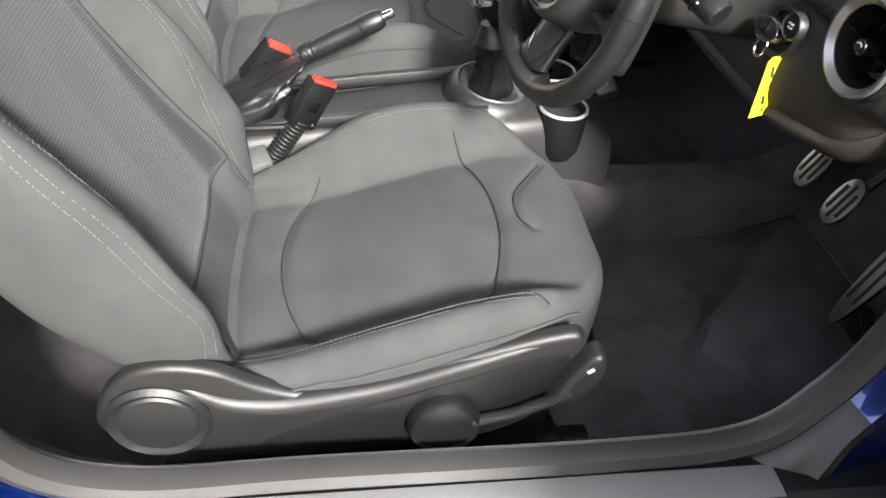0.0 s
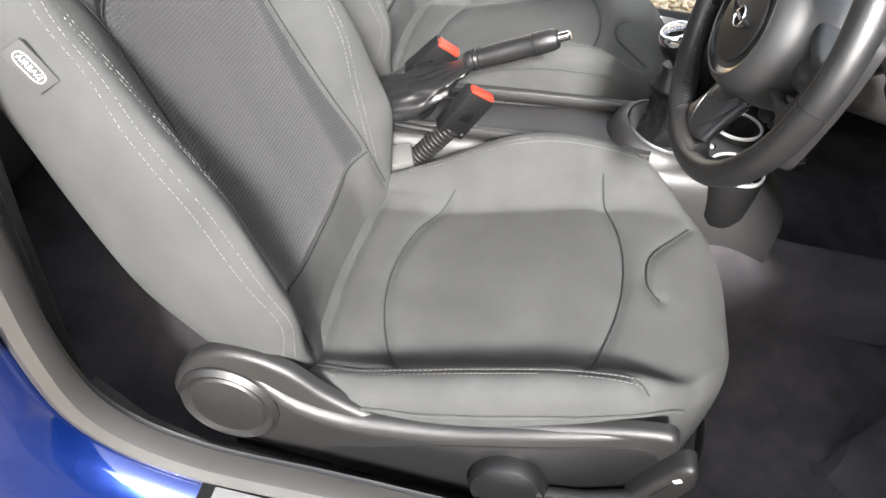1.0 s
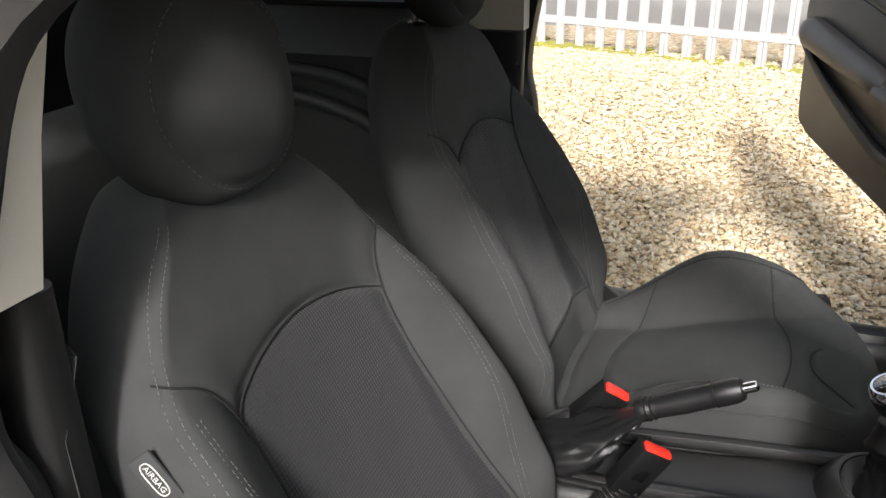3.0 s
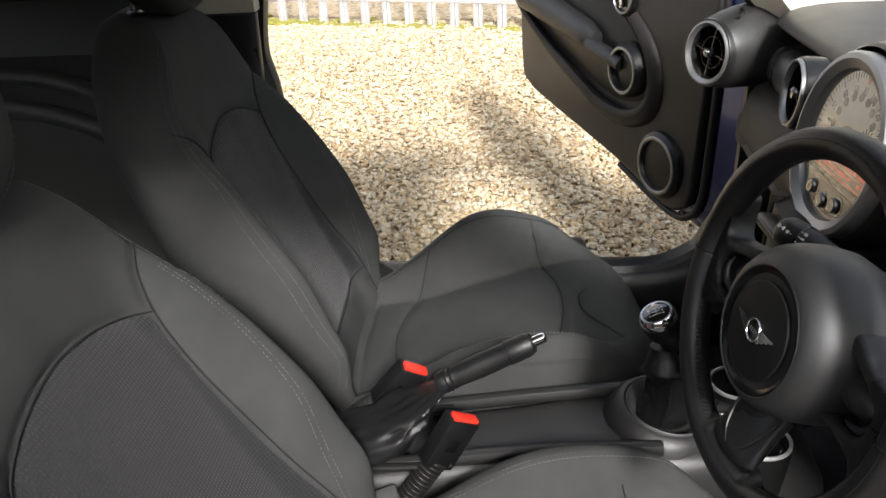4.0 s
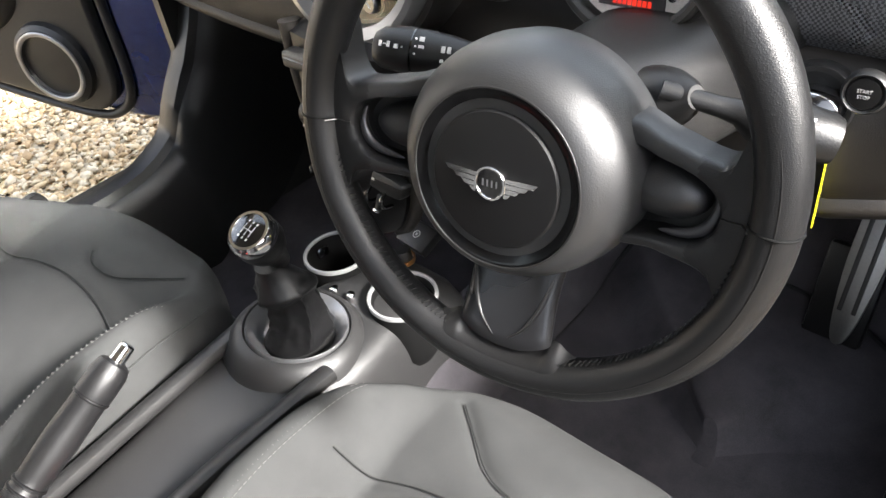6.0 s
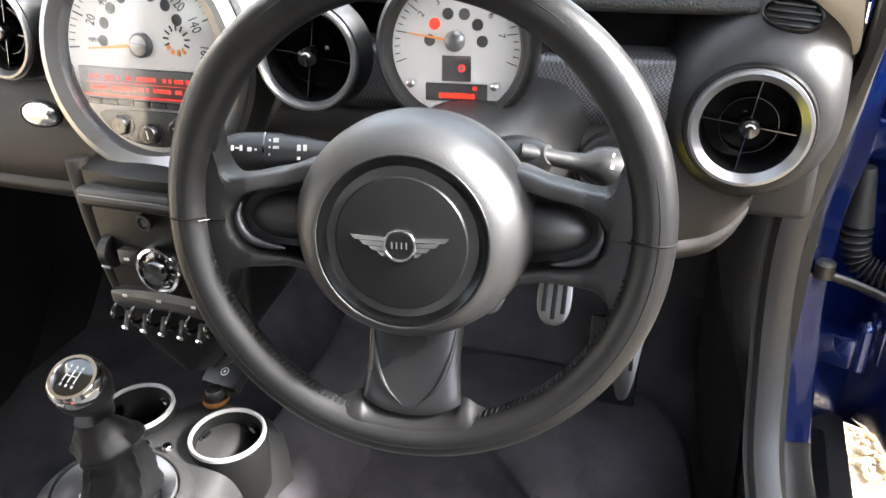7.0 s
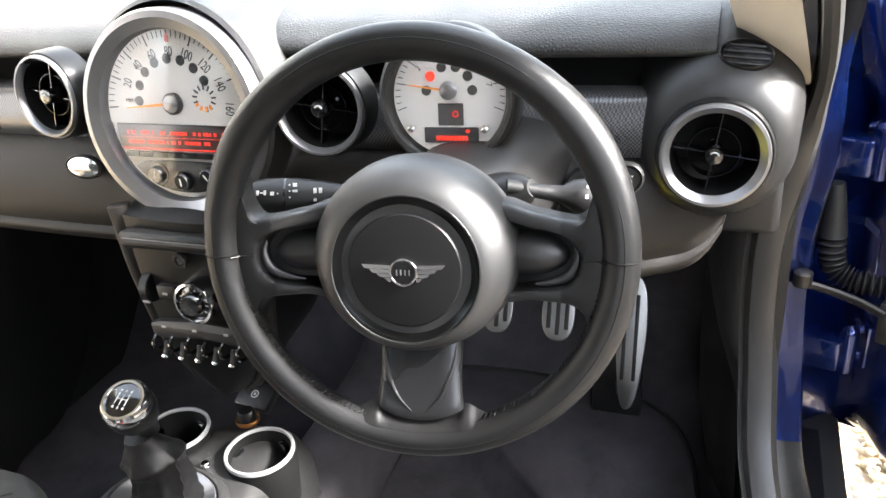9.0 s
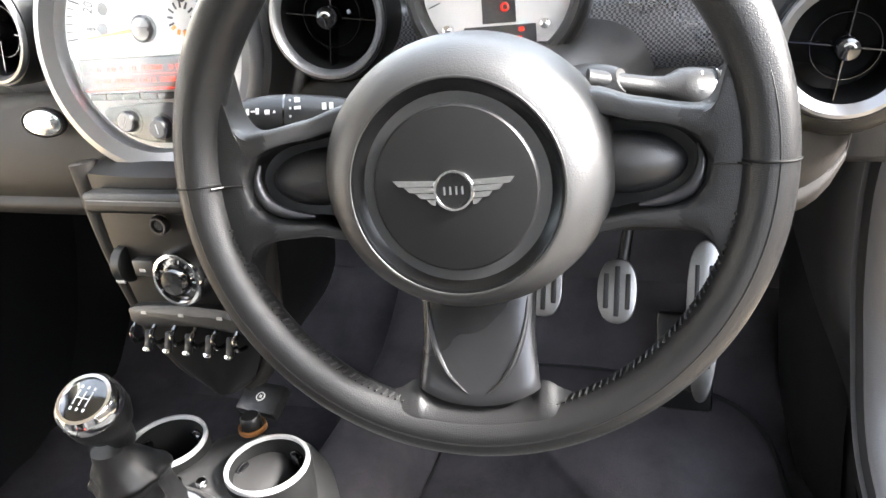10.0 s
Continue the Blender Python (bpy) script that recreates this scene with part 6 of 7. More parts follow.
# ---- pedals ----
def pedal(c, sx_, sz_, tiltdeg, label, arm_to):
    p = thing("pedal", label, "pedal", c, "pedals")
    m = facing(c, tiltdeg, 0)
    bm_ = bmesh.new()
    o = [(sx_ * math.copysign(abs(math.cos(a)) ** .8, math.cos(a)), sz_ * math.copysign(abs(math.sin(a)) ** .85, math.sin(a))) for a in [2 * math.pi * k / 40 for k in range(40)]]
    prism(bm_, o, .008, m, .002)
    part("pad", bm_, STEEL, p, "brushed steel pad")
    for k in (-1, 0, 1):
        bm_ = bmesh.new()
        h = sz_ * (.78 if k == 0 else .55)
        box(bm_, (sx_ * .26, h * 2, .003), m @ pose(k * sx_ * .55, 0, .0085), .0012)
        part("rubber_strip", bm_, RUBBER, p)
    bm_ = bmesh.new()
    tube(bm_, [m @ Vector((0, 0, -.004)), Vector(c).lerp(Vector(arm_to), .5) + Vector((0, .03, 0)), Vector(arm_to)], .008, 10)
    part("pedal_arm", bm_, DARK, p)


pedal((.361, .545, .517), .026, .043, 28, "round steel brake pedal with rubber strips", (.40, .66, .80))
pedal((.262, .545, .520), .026, .043, 28, "round steel clutch pedal with rubber strips", (.28, .66, .80))
acc = thing("accelerator_pedal", "long steel accelerator pedal on a black base", "pedal", (.455, .60, .30), "pedals")
AM = facing((.469, .575, .462), 22, 0)
bm = bmesh.new()
prism(bm, [(q.x, q.y) for q in curve([(0, .108, 0), (.020, .085, 0), (.025, .02, 0), (.020, -.05, 0), (.010, -.105, 0), (-.008, -.108, 0), (-.018, -.05, 0), (-.022, .02, 0), (-.018, .085, 0)], 48, True)], .008, AM, .002)
part("pad", bm, STEEL, acc)
for x in (-.009, .009):
    bm = bmesh.new()
    box(bm, (.006, .14, .003), AM @ pose(x, .005, .0085), .0012)
    part("rubber_strip", bm, RUBBER, acc)
bm = bmesh.new()
box(bm, (.085, .020, .15), pose(.440, .655, .335, -20, 0, 0), .006)
part("pedal_base", bm, DARK, acc)
bm = bmesh.new()
tube(bm, [(.455, .60, .36), (.452, .63, .31)], .012, 10)
part("pivot", bm, DARK, acc)

# ---- key fob in the dash with a yellow paper tag ----
fob = thing("key_fob", "round black key fob with chrome loop in the dash slot", "key", (.50, .26, .86))
FMx = facing((.462, .268, .856), 14, 10)
bm = bmesh.new()
lathe(bm, [(.031, -.012), (.031, .002), (.029, .006), (.025, .005), (.024, -.004), (.001, -.004)], FMx, 40)
part("slot_ring", bm, TRIM, fob)
bm = bmesh.new()
lathe(bm, [(.022, -.003), (.0225, .020), (.0205, .028), (.014, .031), (.001, .032)], FMx, 40, 1, .62)
part("fob_body", bm, GLOSS, fob)
bm = bmesh.new()
lathe(bm, [(.0228, .018), (.0232, .021), (.0215, .027), (.0205, .0275)], FMx, 40, 1, .64, cap=False)
part("fob_band", bm, CHROME, fob, "chrome band")
bm = bmesh.new()
tube(bm, [FMx @ Vector((.004 + .009 * math.cos(a), -.020 + .012 * math.sin(a), .024)) for a in [2 * math.pi * k / 24 for k in range(24)]], .0016, 8, True)
part("key_loop", bm, CHROME, fob)
tagp = thing("key_tag", "yellow paper key tag with black pen marks", "tag", (.482, .262, .80))
KT = basis(Vector((.482, .262, .795)), Vector((-.25, .97, 0)).normalized(), Vector((0, 0, 1)), Vector((.97, .25, 0)).normalized())
bm = bmesh.new()
prism(bm, [(-.014, -.042), (.014, -.040), (.015, .034), (.010, .040), (-.009, .040), (-.014, .034)], .0012, KT)
part("paper", bm, YELLOW, tagp)
bm = bmesh.new()
for x, y, w, h in ((-.003, .020, .004, .016), (.003, .000, .005, .014), (-.002, -.018, .004, .012), (.002, -.032, .003, .006)):
    box(bm, (w, h, .0008), KT @ pose(x, y, .0015, 0, 0, 12))
part("pen_marks", bm, INK, tagp)
BM_ = facing((.500, .256, .881), 8, 8)
bm = bmesh.new()
lathe(bm, [(.0165, -.004), (.0165, .003), (.0145, .006), (.0125, .004)], BM_, 36, cap=False)
btn = solid("start_button", bm, TRIM, "round black start button with white lettering on the dash", "button")
bm = bmesh.new()
lathe(bm, [(.0124, -.003), (.0124, .004), (.0115, .0055), (.001, .006)], BM_, 32)
bf = part("button_face", bm, DARK, btn)
words("button_lettering", "START", .0036, BM_ @ pose(0, .0020, .0060), WHITE, bf)
words("button_lettering", "STOP", .0036, BM_ @ pose(0, -.0024, .0060), WHITE, bf)
# ---- passenger door, swung open ----
def door_frame(hinge, along):
    """Local x runs from the latch end to the hinge, y up, z into the cabin."""
    d = Vector(along).normalized()
    return basis(Vector(hinge), -d, Vector((0, 0, 1)), (-d).cross(Vector((0, 0, 1))))


PD = door_frame((-.78, .42, 0), (-.9135, -.4067, 0))
pdoor = thing("passenger_door", "open car door with charcoal trim, silver ringed pull and speaker", "car door", PD @ Vector((-.6, .42, 0)))


def S(pts, n=60, closed=True):
    """Outline from (distance from the hinge, height) pairs."""
    return [(q.x, q.y) for q in curve([(-s, z, 0) for s, z in pts], n, closed)]


SKIN = [(.05, .985), (.15, 1.00), (.45, 1.075), (.80, 1.135), (1.24, 1.15), (1.245, .95), (1.225, .62), (1.17, .555), (1.05, .525), (.60, .45), (.30, .375), (.16, .365), (.085, .42), (.06, .60), (.05, .80)]
PANEL = [(.22, 1.015), (.45, 1.075), (.80, 1.135), (1.24, 1.15), (1.245, .95), (1.225, .62), (1.17, .555), (1.05, .525), (.60, .45), (.36, .39), (.28, .405), (.245, .46), (.235, .60), (.225, .80)]
bm = bmesh.new()
prism(bm, S(SKIN, 130), .11, PD @ pose(0, 0, -.122), .012, 3)
part("door_skin", bm, BLUE, pdoor, "blue painted door shell")
bm = bmesh.new()
tube(bm, curve([PD @ Vector((-s, z, -.006)) for s, z in ((.205, .98), (.205, .80), (.210, .60), (.220, .45), (.265, .385), (.36, .372), (.60, .43))], 60), .011, 10)
part("door_seal", bm, RUBBER, pdoor, "black rubber door seal")
bm = bmesh.new()
prism(bm, S(PANEL, 120), .024, PD @ pose(0, 0, -.010), .010, 3)
part("trim_panel", bm, TRIM, pdoor, "charcoal door trim")
# recessed pocket field bounded by a broad swept band
bm = bmesh.new()
prism(bm, S([(1.235, 1.00), (.98, 1.005), (.75, .955), (.60, .88), (.50, .80), (.45, .72), (.50, .655), (.62, .64), (.80, .68), (1.0, .74), (1.22, .81)], 90), .004, PD @ pose(0, 0, .013), .002)
part("pocket_field", bm, DARK, pdoor)
bm = bmesh.new()
pts = [PD @ Vector((-s, z, .020)) for s, z in ((1.235, 1.02), (1.05, 1.04), (.88, 1.03), (.74, .99), (.64, .945))]
tube(bm, curve(pts, 40), .024, 12, False, .55)
part("upper_band", bm, BROWN, pdoor, "warm grey swept door band")
bm = bmesh.new()
pts = [PD @ Vector((-s, z, .020)) for s, z in ((.545, .885), (.465, .82), (.42, .73), (.44, .645), (.54, .595), (.68, .60), (.84, .65), (1.02, .72), (1.16, .785), (1.235, .83))]
tube(bm, curve(pts, 70), [.018 + .014 * math.sin(math.pi * k / 69) for k in range(70)], 12, False, .6)
part("lower_band", bm, BROWN, pdoor)
bm = bmesh.new()
rings = []
for k in range(24):
    f = k / 23
    s, z = 1.20 - .50 * f, .880 - .085 * f
    r = .052 * (1 - .25 * f) * (1 - max(0, f - .9) * 4) * (1 - max(0, .08 - f) * 5)
    rings.append([PD @ Vector((-s, z + r * math.sin(a), .035 + r * .9 * math.cos(a))) for a in [2 * math.pi * i / 24 for i in range(24)]])
loops(bm, rings, True, True)
part("armrest", bm, TRIM, pdoor, "padded charcoal armrest")
bm = bmesh.new()
tube(bm, [PD @ Vector((-.72, .785, .05)), PD @ Vector((-.55, .755, .045))], .022, 14, False, .8)
part("pull_bar", bm, TRIM, pdoor)


def ringed(s, z, r, nm, lab, inner_mat, h=.02):
    m = PD @ pose(-s, z, .012)
    b_ = bmesh.new()
    lathe(b_, [(r * 1.22, 0), (r * 1.18, h * .7), (r * 1.05, h), (r * .9, h * .9), (r * .85, h * .55), (.001, h * .5)], m, 40)
    p_ = part(nm, b_, DARK, pdoor, lab)
    b_ = bmesh.new()
    ring(b_, r * 1.03, r * .90, .005, m @ pose(0, 0, h * .95), 48)
    part("silver_ring", b_, SILVER, p_, "satin silver ring")
    b_ = bmesh.new()
    lathe(b_, [(r * .88, h * .62), (r * .5, h * .72), (.001, h * .75)], m, 36)
    part("mesh_cover", b_, inner_mat, p_)
    return p_


ringed(.375, .505, .080, "speaker", "round black door speaker in a silver ring", DARK, .022)
ringed(.535, .740, .064, "handle_roundel", "round grip end in a silver ring", DARK, .045)
pl = ringed(.590, .928, .043, "door_release", "silver ringed door release", GLOSS, .016)
bm = bmesh.new()
box(bm, (.012, .055, .012), PD @ pose(-.590, .928, .030), .004)
part("release_lever", bm, CHROME, pl)
bm = bmesh.new()
vs = [bm.verts.new(PD @ Vector((-s, z, -.04))) for s, z in ((.19, 1.005), (.80, 1.13), (1.24, 1.145), (1.20, 1.45), (.85, 1.47), (.45, 1.25))]
bm.faces.new(vs)
g = part("window_pane", bm, GLASS, pdoor, smooth=False)
g.visible_shadow = False
bm = bmesh.new()
tube(bm, [PD @ Vector((-s, z, -.03)) for s, z in ((.17, 1.01), (.45, 1.082), (.80, 1.142), (1.24, 1.157))], .010, 8)
part("belt_rubber", bm, RUBBER, pdoor)
bm = bmesh.new()
tube(bm, [PD @ Vector((-.28, 1.03, -.03)), PD @ Vector((-.40, 1.22, -.04)), PD @ Vector((-.85, 1.47, -.04))], .008, 8)
part("quarter_bar", bm, CHROME, pdoor)
bm = bmesh.new()
rings = []
for k in range(12):
    a = math.pi * (k + .5) / 12
    rings.append([PD @ Vector((-.34 + .09 * math.cos(a) * 1.0, 1.16 + .055 * math.sin(a) * math.cos(b), -.16 + .05 * math.sin(a) * math.sin(b))) for b in [2 * math.pi * i / 20 for i in range(20)]])
loops(bm, rings, True, True)
part("door_mirror", bm, DARK, pdoor)

# ---- driver door: hinge end with check strap ----
DD = door_frame((.80, .55, 0), (.92, -.39, 0))
ddoor = thing("driver_door", "blue open driver door seen at its hinge end", "car door", DD @ Vector((-.6, .42, 0)))
DH = Vector((.738, .572, 0))
out = Vector((.92, -.39, 0)).normalized()
nrm = Vector((.39, .92, 0)).normalized()


def dpt(a, b, z):
    """a: along the open door from its hinge edge, b: towards the front, z up."""
    return DH + out * a + nrm * b + Vector((0, 0, z))


EDGE_IN = [(.33, .118), (.38, .104), (.50, .093), (.64, .093), (.75, .078), (.85, .048), (.92, .020), (1.0, -.004), (1.04, -.012)]


def edge_in(z):
    return lerp_table(EDGE_IN, z)


bm = bmesh.new()
rings = []
for z, sink in ((.318, .020), (.325, .006), (.34, 0), (.38, 0), (.44, 0), (.50, 0), (.57, 0), (.64, 0), (.70, 0), (.76, 0), (.81, 0), (.86, 0), (.90, 0), (.94, 0), (.98, 0), (1.00, .004), (1.012, .014)):
    e = edge_in(z)
    prof = [(-.004 + .1 * max(0, e - .093), .118), (.004, .085), (max(.010, e - .052), .050), (e - .030, .022), (e - .012, .006), (e, .0), (e + .012, .0015), (e + .026, .006), (1.10, .006), (1.12, .03), (1.12, .14), (1.08, .155), (.05, .155), (.012, .145)]
    rings.append([dpt(a + sink * (1 if a < .5 else -1), b + sink * (1 if b < .07 else -1), z + (.13 * ease(.90, 1.0, z) if a > .5 else 0)) for a, b in prof])
loops(bm, rings, True, True)
shell = part("door_shell", bm, BLUE, ddoor, "blue painted door shell")


def on_end(u, z, lift=0.0):
    """A frame on the door's hinge end: u from its front edge (0) to its inner edge (1), facing the cabin."""
    e = edge_in(z)
    p, q = dpt(.002, .092, z), dpt(e - .016, .010, z)
    xdir = (q - p).normalized()
    zdir = xdir.cross(Vector((0, 0, 1))).normalized()
    if zdir.dot(Vector((-.2, -1, 0))) < 0:
        zdir = -zdir
    return basis(p.lerp(q, u) + zdir * lift, xdir, zdir.cross(xdir).normalized(), zdir)


# black rubber seal inside the inner edge, and the dark trim beyond it
bm = bmesh.new()
tube(bm, curve([dpt(edge_in(z) + .036, -.004, z) for z in (.345, .38, .44, .50, .57, .64, .70, .76, .82, .88, .94, .985)], 60), .012, 10)
part("door_seal", bm, RUBBER, ddoor, "black rubber door seal")
bm = bmesh.new()
zs = [.36, .40, .46, .52, .58, .64, .70, .76, .82, .88, .94, .985]
prism(bm, [(edge_in(z) + .048, z) for z in zs] + [(1.10, 1.10), (1.08, .42), (.30, .36)], .030, basis(dpt(0, .008, 0), out, Vector((0, 0, 1)), out.cross(Vector((0, 0, 1)))), .006)
part("trim_panel", bm, DARK, ddoor, "dark door trim panel")
# hinges: a leaf on the post, a pin and a leaf with two bolts on the door end
for z0 in (.800, .500):
    bm = bmesh.new()
    box(bm, (.060, .030, .052), pose(.738, .555, z0, 0, 0, -16), .006, 2)
    leaf = part("hinge_leaf", bm, BLUE, ddoor)
    bm = bmesh.new()
    lathe(bm, [(.0125, -.034), (.0125, .030), (.010, .036), (.006, .040), (.006, .044), (.001, .044)], pose(.774, .552, z0 + .004), 20)
    part("hinge_pin", bm, BLUE, leaf)
    bm = bmesh.new()
    box(bm, (.050, .070, .008), on_end(.62, z0, .004), .003, 2)
    part("hinge_plate", bm, BLUE, leaf)
    for dz in (.021, -.021):
        bm = bmesh.new()
        lathe(bm, [(.0105, 0), (.0105, .006), (.0085, .008), (.0085, .011), (.001, .011)], on_end(.66, z0 + dz, .008), 12)
        part("hinge_bolt", bm, BLUE, leaf)
# pressed well, pale sticker and embossed mark on the door end
bm = bmesh.new()
prism(bm, [(-.024, -.060), (.022, -.060), (.022, .055), (.014, .068), (-.016, .068), (-.024, .060)], .003, on_end(.46, .655, .0), .002)
part("pressed_panel", bm, BLUE, shell)
bm = bmesh.new()
box(bm, (.040, .012, .001), on_end(.45, .672, .0042))
part("sticker", bm, mat("pale violet sticker", (.10, .11, .19), .6), shell, "pale printed sticker")
bm = bmesh.new()
tube(bm, [on_end(.62, .420, .002) @ Vector(p) for p in ((.014, .024, 0), (-.008, .024, 0), (-.010, .020, 0), (-.010, -.018, 0), (-.007, -.022, 0))], .0016, 6)
part("pressed_mark", bm, BLUE, shell)
# check strap: a toothed bar from the post into a box on the door end
bm = bmesh.new()
GREASED = mat("dull greased steel", (.05, .047, .043), .45, .8, 120, .6)
tube(bm, curve([(.690, .475, .652), (.706, .480, .647), (.735, .478, .640), (.765, .468, .634), (.792, .452, .628)], 24), .0055, 10, False, 1.4)
strap = part("check_strap", bm, GREASED, ddoor, "greasy bare metal door check strap")
bm = bmesh.new()
lathe(bm, [(.012, -.010), (.012, .008), (.008, .011), (.001, .011)], pose(.696, .473, .660), 16)
part("strap_pivot", bm, GREASED, strap)
bm = bmesh.new()
box(bm, (.020, .026, .060), pose(.800, .462, .614, 0, 0, -30), .004, 2)
part("check_box", bm, GREASED, ddoor, "pressed steel check strap box")
bm = bmesh.new()
box(bm, (.012, .050, .064), pose(.823, .466, .632, 0, 12, -30), .003, 2)
part("check_bracket", bm, GREASED, ddoor)
# cable sleeve: smooth above, ribbed where it bends towards the door
bm = bmesh.new()
tube(bm, curve([(.726, .530, .770), (.728, .528, .735), (.729, .525, .700)], 12), [.010 + .008 * k / 11 for k in range(12)], 16)
part("cable_sleeve", bm, RUBBER, ddoor)
bm = bmesh.new()
pts = curve([(.729, .525, .702), (.731, .522, .675), (.738, .518, .652), (.756, .512, .642), (.776, .505, .640), (.800, .500, .640)], 75)
tube(bm, pts, [.0150 + (-.0050, .0, .0032, .0036, .0005)[k % 5] - .004 * k / 74 for k in range(75)], 18)
part("cable_bellows", bm, RUBBER, ddoor, "ribbed black cable bellows")
bm = bmesh.new()
rings = []
for k in range(14):
    a = math.pi * (k + .5) / 14
    rings.append([dpt(.12 + .10 * math.cos(a), .17 + .07 * math.sin(a) * math.sin(b), 1.04 + .085 * math.sin(a) * math.cos(b)) for b in [2 * math.pi * i / 24 for i in range(24)]])
loops(bm, rings, True, True)
part("door_mirror", bm, DARK, ddoor)
# blue wing behind the hinge
bm = bmesh.new()
loops(bm, [[Vector((x, y, z)) for x, y in ((.690, .52), (.720, .580), (.760, .605), (.800, .65), (.80, 1.2))] for z in (.30, .60, .90, .98)], False, False)
solid("front_wing", bm, BLUE, "blue front wing behind the door hinge", "car body", "", "structure")
bm = bmesh.new()
loops(bm, [[Vector((-x, y, z)) for x, y in ((.72, .40), (.755, .46), (.775, .62), (.79, .80), (.79, 1.2))] for z in (.30, .60, .90, .98)], False, False)
solid("front_wing", bm, BLUE, "dark blue front wing by the passenger door", "car body", "", "structure")
# ---- outside: gravel yard, palisade fence, wall ----
def ground_z(x, y):
    k = max(0.0, min(1.0, (-x - 2.0) / 2.6))
    return .20 * k * k * (3 - 2 * k)


ground = thing("ground", "tan gravel yard reaching a pale concrete apron", "gravel ground", (0, 0, 0), "", "structure")
bm = bmesh.new()


def ground_at(u, v):
    x = -6.2 + 12.4 * u
    y = -7 + 14 * v
    return (x, y, ground_z(x, y) + .012 * noise.noise((x * 1.3, y * 1.3, 0)))


sheet(bm, ground_at, 90, 90)
part("gravel_bed", bm, GRAVEL, ground)
bm = bmesh.new()
R = 400
for a, b, z in ((Vector((-R, -R)), Vector((-6.19, R)), .19), (Vector((6.19, -R)), Vector((R, R)), 0), (Vector((-6.2, 7)), Vector((6.2, R)), 0), (Vector((-6.2, -R)), Vector((6.2, -7)), 0)):
    vs = [bm.verts.new(p) for p in ((a.x, a.y, z), (b.x, a.y, z), (b.x, b.y, z), (a.x, b.y, z))]
    bm.faces.new(vs)
part("concrete_apron", bm, CONCRETE, ground, smooth=False)


def stones(name, label, x0, x1, y0, y1, count, seed):
    """Loose gravel chips, one joined mesh."""
    rng = np.random.default_rng(seed)
    t = (1 + 5 ** .5) / 2
    ico = np.array([(-1, t, 0), (1, t, 0), (-1, -t, 0), (1, -t, 0), (0, -1, t), (0, 1, t), (0, -1, -t), (0, 1, -t), (t, 0, -1), (t, 0, 1), (-t, 0, -1), (-t, 0, 1)], float) / 1.902
    faces = np.array([(0, 11, 5), (0, 5, 1), (0, 1, 7), (0, 7, 10), (0, 10, 11), (1, 5, 9), (5, 11, 4), (11, 10, 2), (10, 7, 6), (7, 1, 8), (3, 9, 4), (3, 4, 2), (3, 2, 6), (3, 6, 8), (3, 8, 9), (4, 9, 5), (2, 4, 11), (6, 2, 10), (8, 6, 7), (9, 8, 1)])
    c = np.stack([rng.uniform(x0, x1, count), rng.uniform(y0, y1, count)], 1)
    size = rng.uniform(.0055, .0120, count) * (1 + .5 * (rng.random(count) > .9))
    v = ico[None] * (1 + .22 * rng.standard_normal((count, 12, 1)))
    v = v * (size[:, None, None] * np.stack([rng.uniform(.9, 1.4, count), rng.uniform(.8, 1.1, count), rng.uniform(.5, .8, count)], 1)[:, None, :])
    a = rng.uniform(0, 6.283, count)
    ca, sa = np.cos(a)[:, None], np.sin(a)[:, None]
    x, y = v[..., 0] * ca - v[..., 1] * sa, v[..., 0] * sa + v[..., 1] * ca
    tilt = rng.uniform(-.5, .5, count)[:, None]
    z = v[..., 2] + x * tilt
    k = np.clip((-c[:, 0] - 2.0) / 2.6, 0, 1)
    gz = .20 * k * k * (3 - 2 * k)
    pts = np.stack([x + c[:, :1], y + c[:, 1:], z + (gz + size * rng.uniform(.0, .6, count) + .008)[:, None]], -1).reshape(-1, 3)
    fs = (faces[None] + 12 * np.arange(count)[:, None, None]).reshape(-1, 3)
    me = bpy.data.meshes.new(name)
    me.vertices.add(len(pts))
    me.vertices.foreach_set("co", pts.ravel())
    me.loops.add(fs.size)
    me.loops.foreach_set("vertex_index", fs.ravel())
    me.polygons.add(len(fs))
    me.polygons.foreach_set("loop_start", np.arange(0, fs.size, 3))
    me.update()
    me.validate()
    me.materials.append(STONE)
    ob = new(name, me)
    return tagged(ob, label, "gravel", "", "stuff")


stones("gravel", "loose tan and cream gravel chips", -5.0, -.95, -2.4, 1.7, 84000, 1)
stones("gravel", "loose pale gravel chips beside the driver sill", .9, 2.6, -.2, 2.4, 9000, 2)

# palisade fence
FA, FB = Vector((-5.21, -1.89, .20)), Vector((-4.61, -.082, .20))
fd = (FB - FA).normalized()
pitch = (FB - FA).length / 11
fn = Vector((fd.y, -fd.x, 0))
if fn.x < 0:
    fn = -fn
fence = thing("fence", "galvanised steel palisade fence along the gravel", "fence", FA)
bm = bmesh.new()
sec = [(-.035, 0), (-.030, .016), (-.012, .018), (0, .006), (.012, .018), (.030, .016), (.035, 0), (.028, .010), (.012, .014), (0, .002), (-.012, .014), (-.028, .010)]
loops(bm, [[fd * x + fn * y + Vector((0, 0, z)) for x, y in sec] for z in (.0, 1.0, 2.1)], True, True)
me0 = bpy.data.meshes.new("paling")
bmesh.ops.recalc_face_normals(bm, faces=bm.faces)
bm.to_mesh(me0)
bm.free()
me0.materials.append(GALV)
prng = random.Random(3)
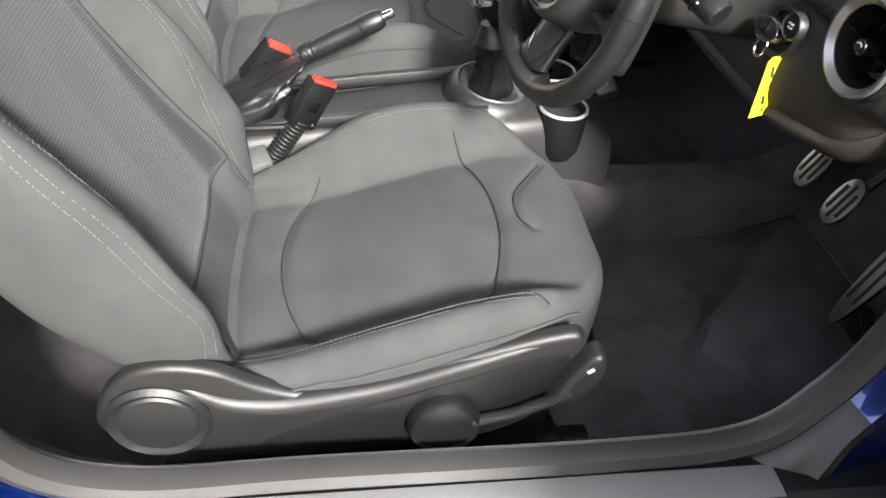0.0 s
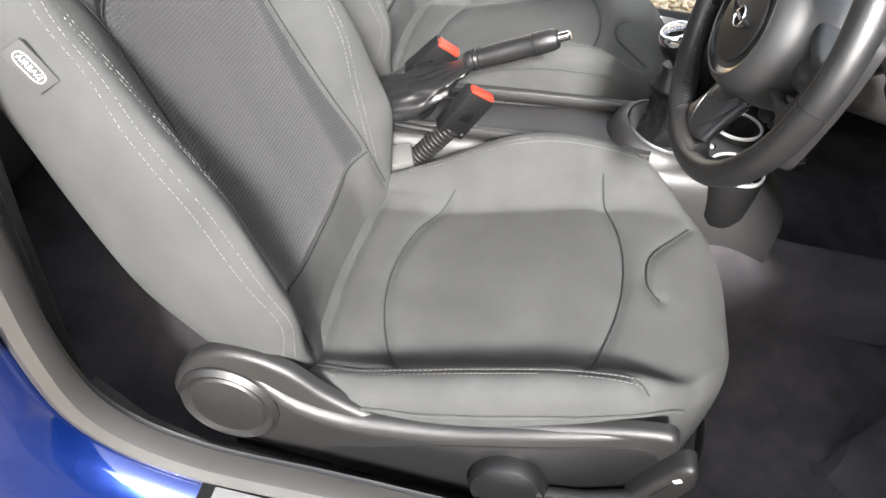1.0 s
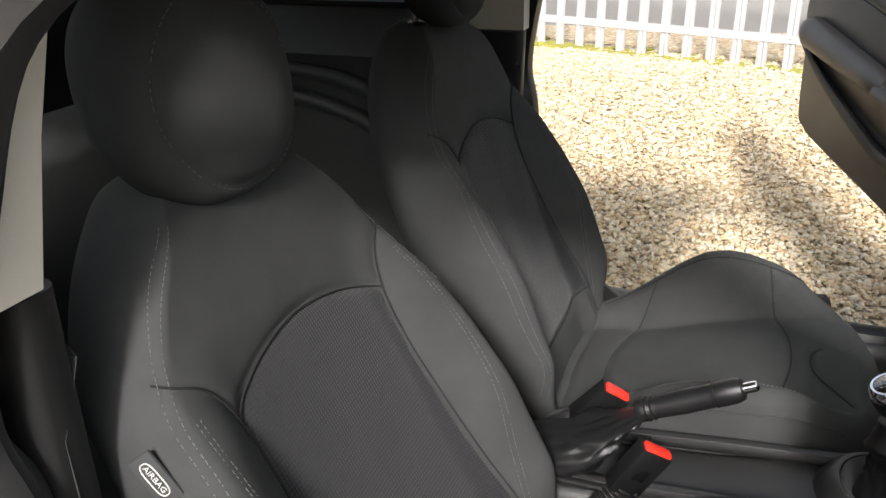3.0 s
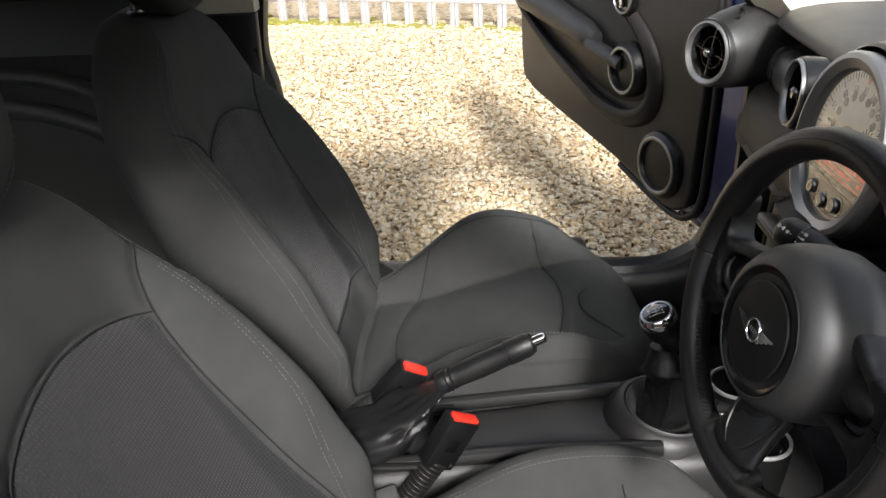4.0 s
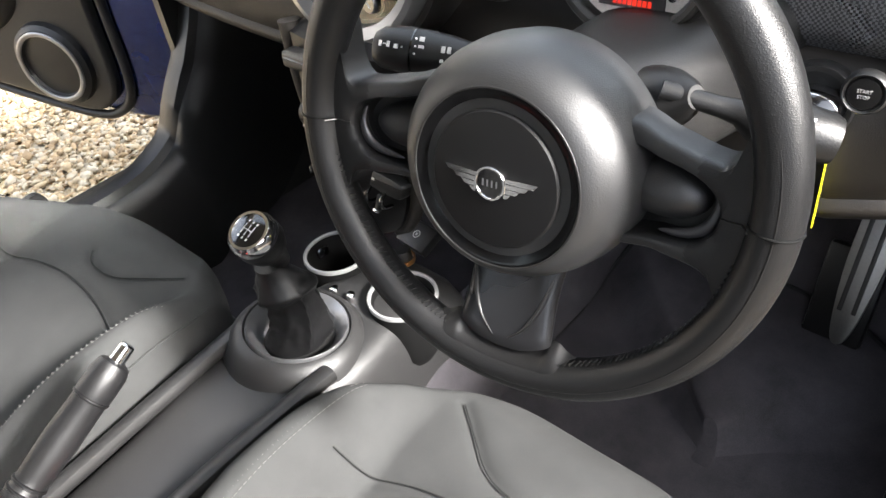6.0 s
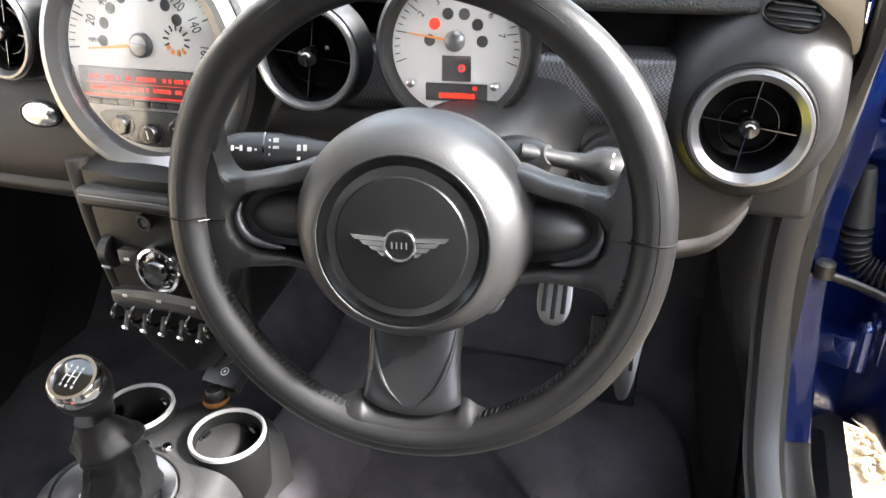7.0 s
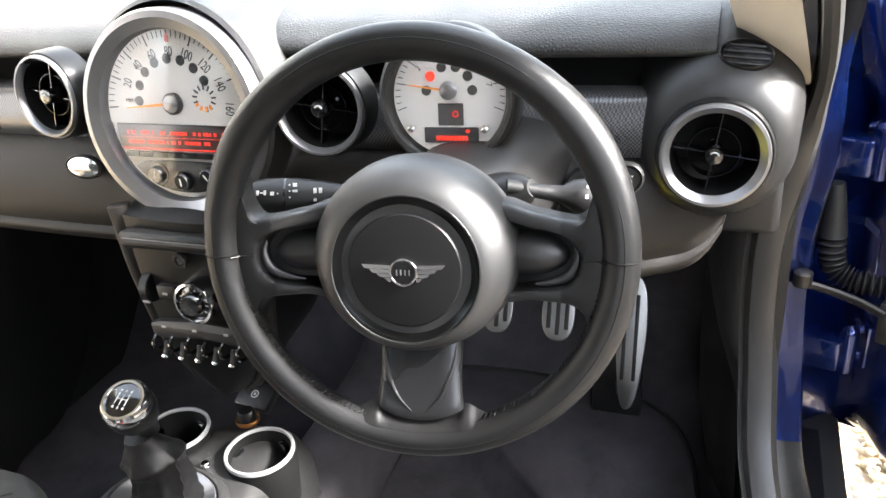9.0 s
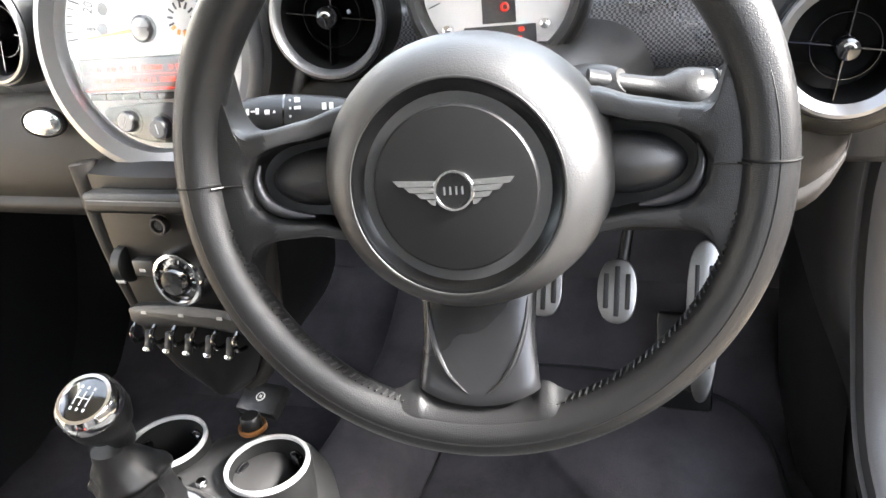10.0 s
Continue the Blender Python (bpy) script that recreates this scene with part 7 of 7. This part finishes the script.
for k in range(-26, 30):
    ob = new("paling", me0)
    under(ob, fence)
    p = FA + fd * (pitch * k) + Vector((0, 0, prng.uniform(-.012, .012)))
    ob.matrix_basis = Matrix.Translation(p) @ pose(0, 0, 0, prng.uniform(-.5, .5), prng.uniform(-.7, .7), 0)
for z in (.205, 1.75):
    bm = bmesh.new()
    a, b = FA + fd * (pitch * -27) + Vector((0, 0, z)), FA + fd * (pitch * 31) + Vector((0, 0, z))
    sec2 = [(-.004, -.025), (-.004, .025), (-.045, .025), (-.045, .019), (-.010, .019), (-.010, -.025)]
    loops(bm, [[q + fn * (x + .028) + Vector((0, 0, y)) for x, y in sec2] for q in (a, b)], True, True)
    part("rail", bm, GALV, fence)
bm = bmesh.new()
for k in range(-26, 30):
    p = FA + fd * (pitch * k) + fn * .026 + Vector((0, 0, .215))
    lathe(bm, [(.009, 0), (.009, .006), (.004, .009)], basis(p, fd, Vector((0, 0, 1)), fn), 8)
part("bolt_heads", bm, GALV, fence)

# moss along the foot of the fence
bm = bmesh.new()
mr = random.Random(8)
for k in range(900):
    t = mr.uniform(-3.0, 5.0)
    o = abs(mr.gauss(0, .12))
    p = FA + fd * t - fn * (o - .10)
    s = mr.uniform(.012, .045)
    r = bmesh.ops.create_icosphere(bm, subdivisions=1, radius=s)
    for v in r["verts"]:
        v.co = Vector((v.co.x * mr.uniform(.7, 1.4), v.co.y * mr.uniform(.7, 1.4), v.co.z * .5)) + p + Vector((0, 0, .005 + s * .1))
moss = solid("moss", bm, MOSS, "yellow green moss tufts along the fence foot", "moss", "", "stuff")

wall_ob = thing("boundary_wall", "pale rendered building wall behind the fence", "wall", (-10.8, 0, 0), "", "structure")
W0, W1 = Vector((-12.6, -14, 0)), Vector((-8.6, 10, 0))
wd = (W1 - W0).normalized()
wn_ = Vector((wd.y, -wd.x, 0))
bm = bmesh.new()
loops(bm, [[q + wn_ * x + Vector((0, 0, z)) for x, z in ((0, .15), (0, 7.0), (-.4, 7.0), (-.4, .15))] for q in (W0, W1)], True, True)
part("wall_face", bm, RENDERED, wall_ob, smooth=False)
bm = bmesh.new()
loops(bm, [[q + wn_ * x + Vector((0, 0, z)) for x, z in ((.0, .19), (.08, .19), (.08, .34), (.05, .36), (.0, .36))] for q in (W0, W1)], True, True)
part("plinth", bm, CONCRETE, wall_ob, smooth=False)

# unseen walls, added to darken the low daylight beside and behind the car
for nm, x0, x1, y0, y1, h in (("boundary_wall", 4.5, 4.8, -9, 8, 2.3), ("boundary_wall", -4.0, 4.8, -9.3, -9, 2.6)):
    bm = bmesh.new()
    box(bm, (x1 - x0, y1 - y0, h), pose((x0 + x1) / 2, (y0 + y1) / 2, h / 2 - .05))
    solid(nm, bm, LIGHT_BLOCK, "unseen dark wall added to hold back low daylight", "wall", "yard walls", "structure", False)
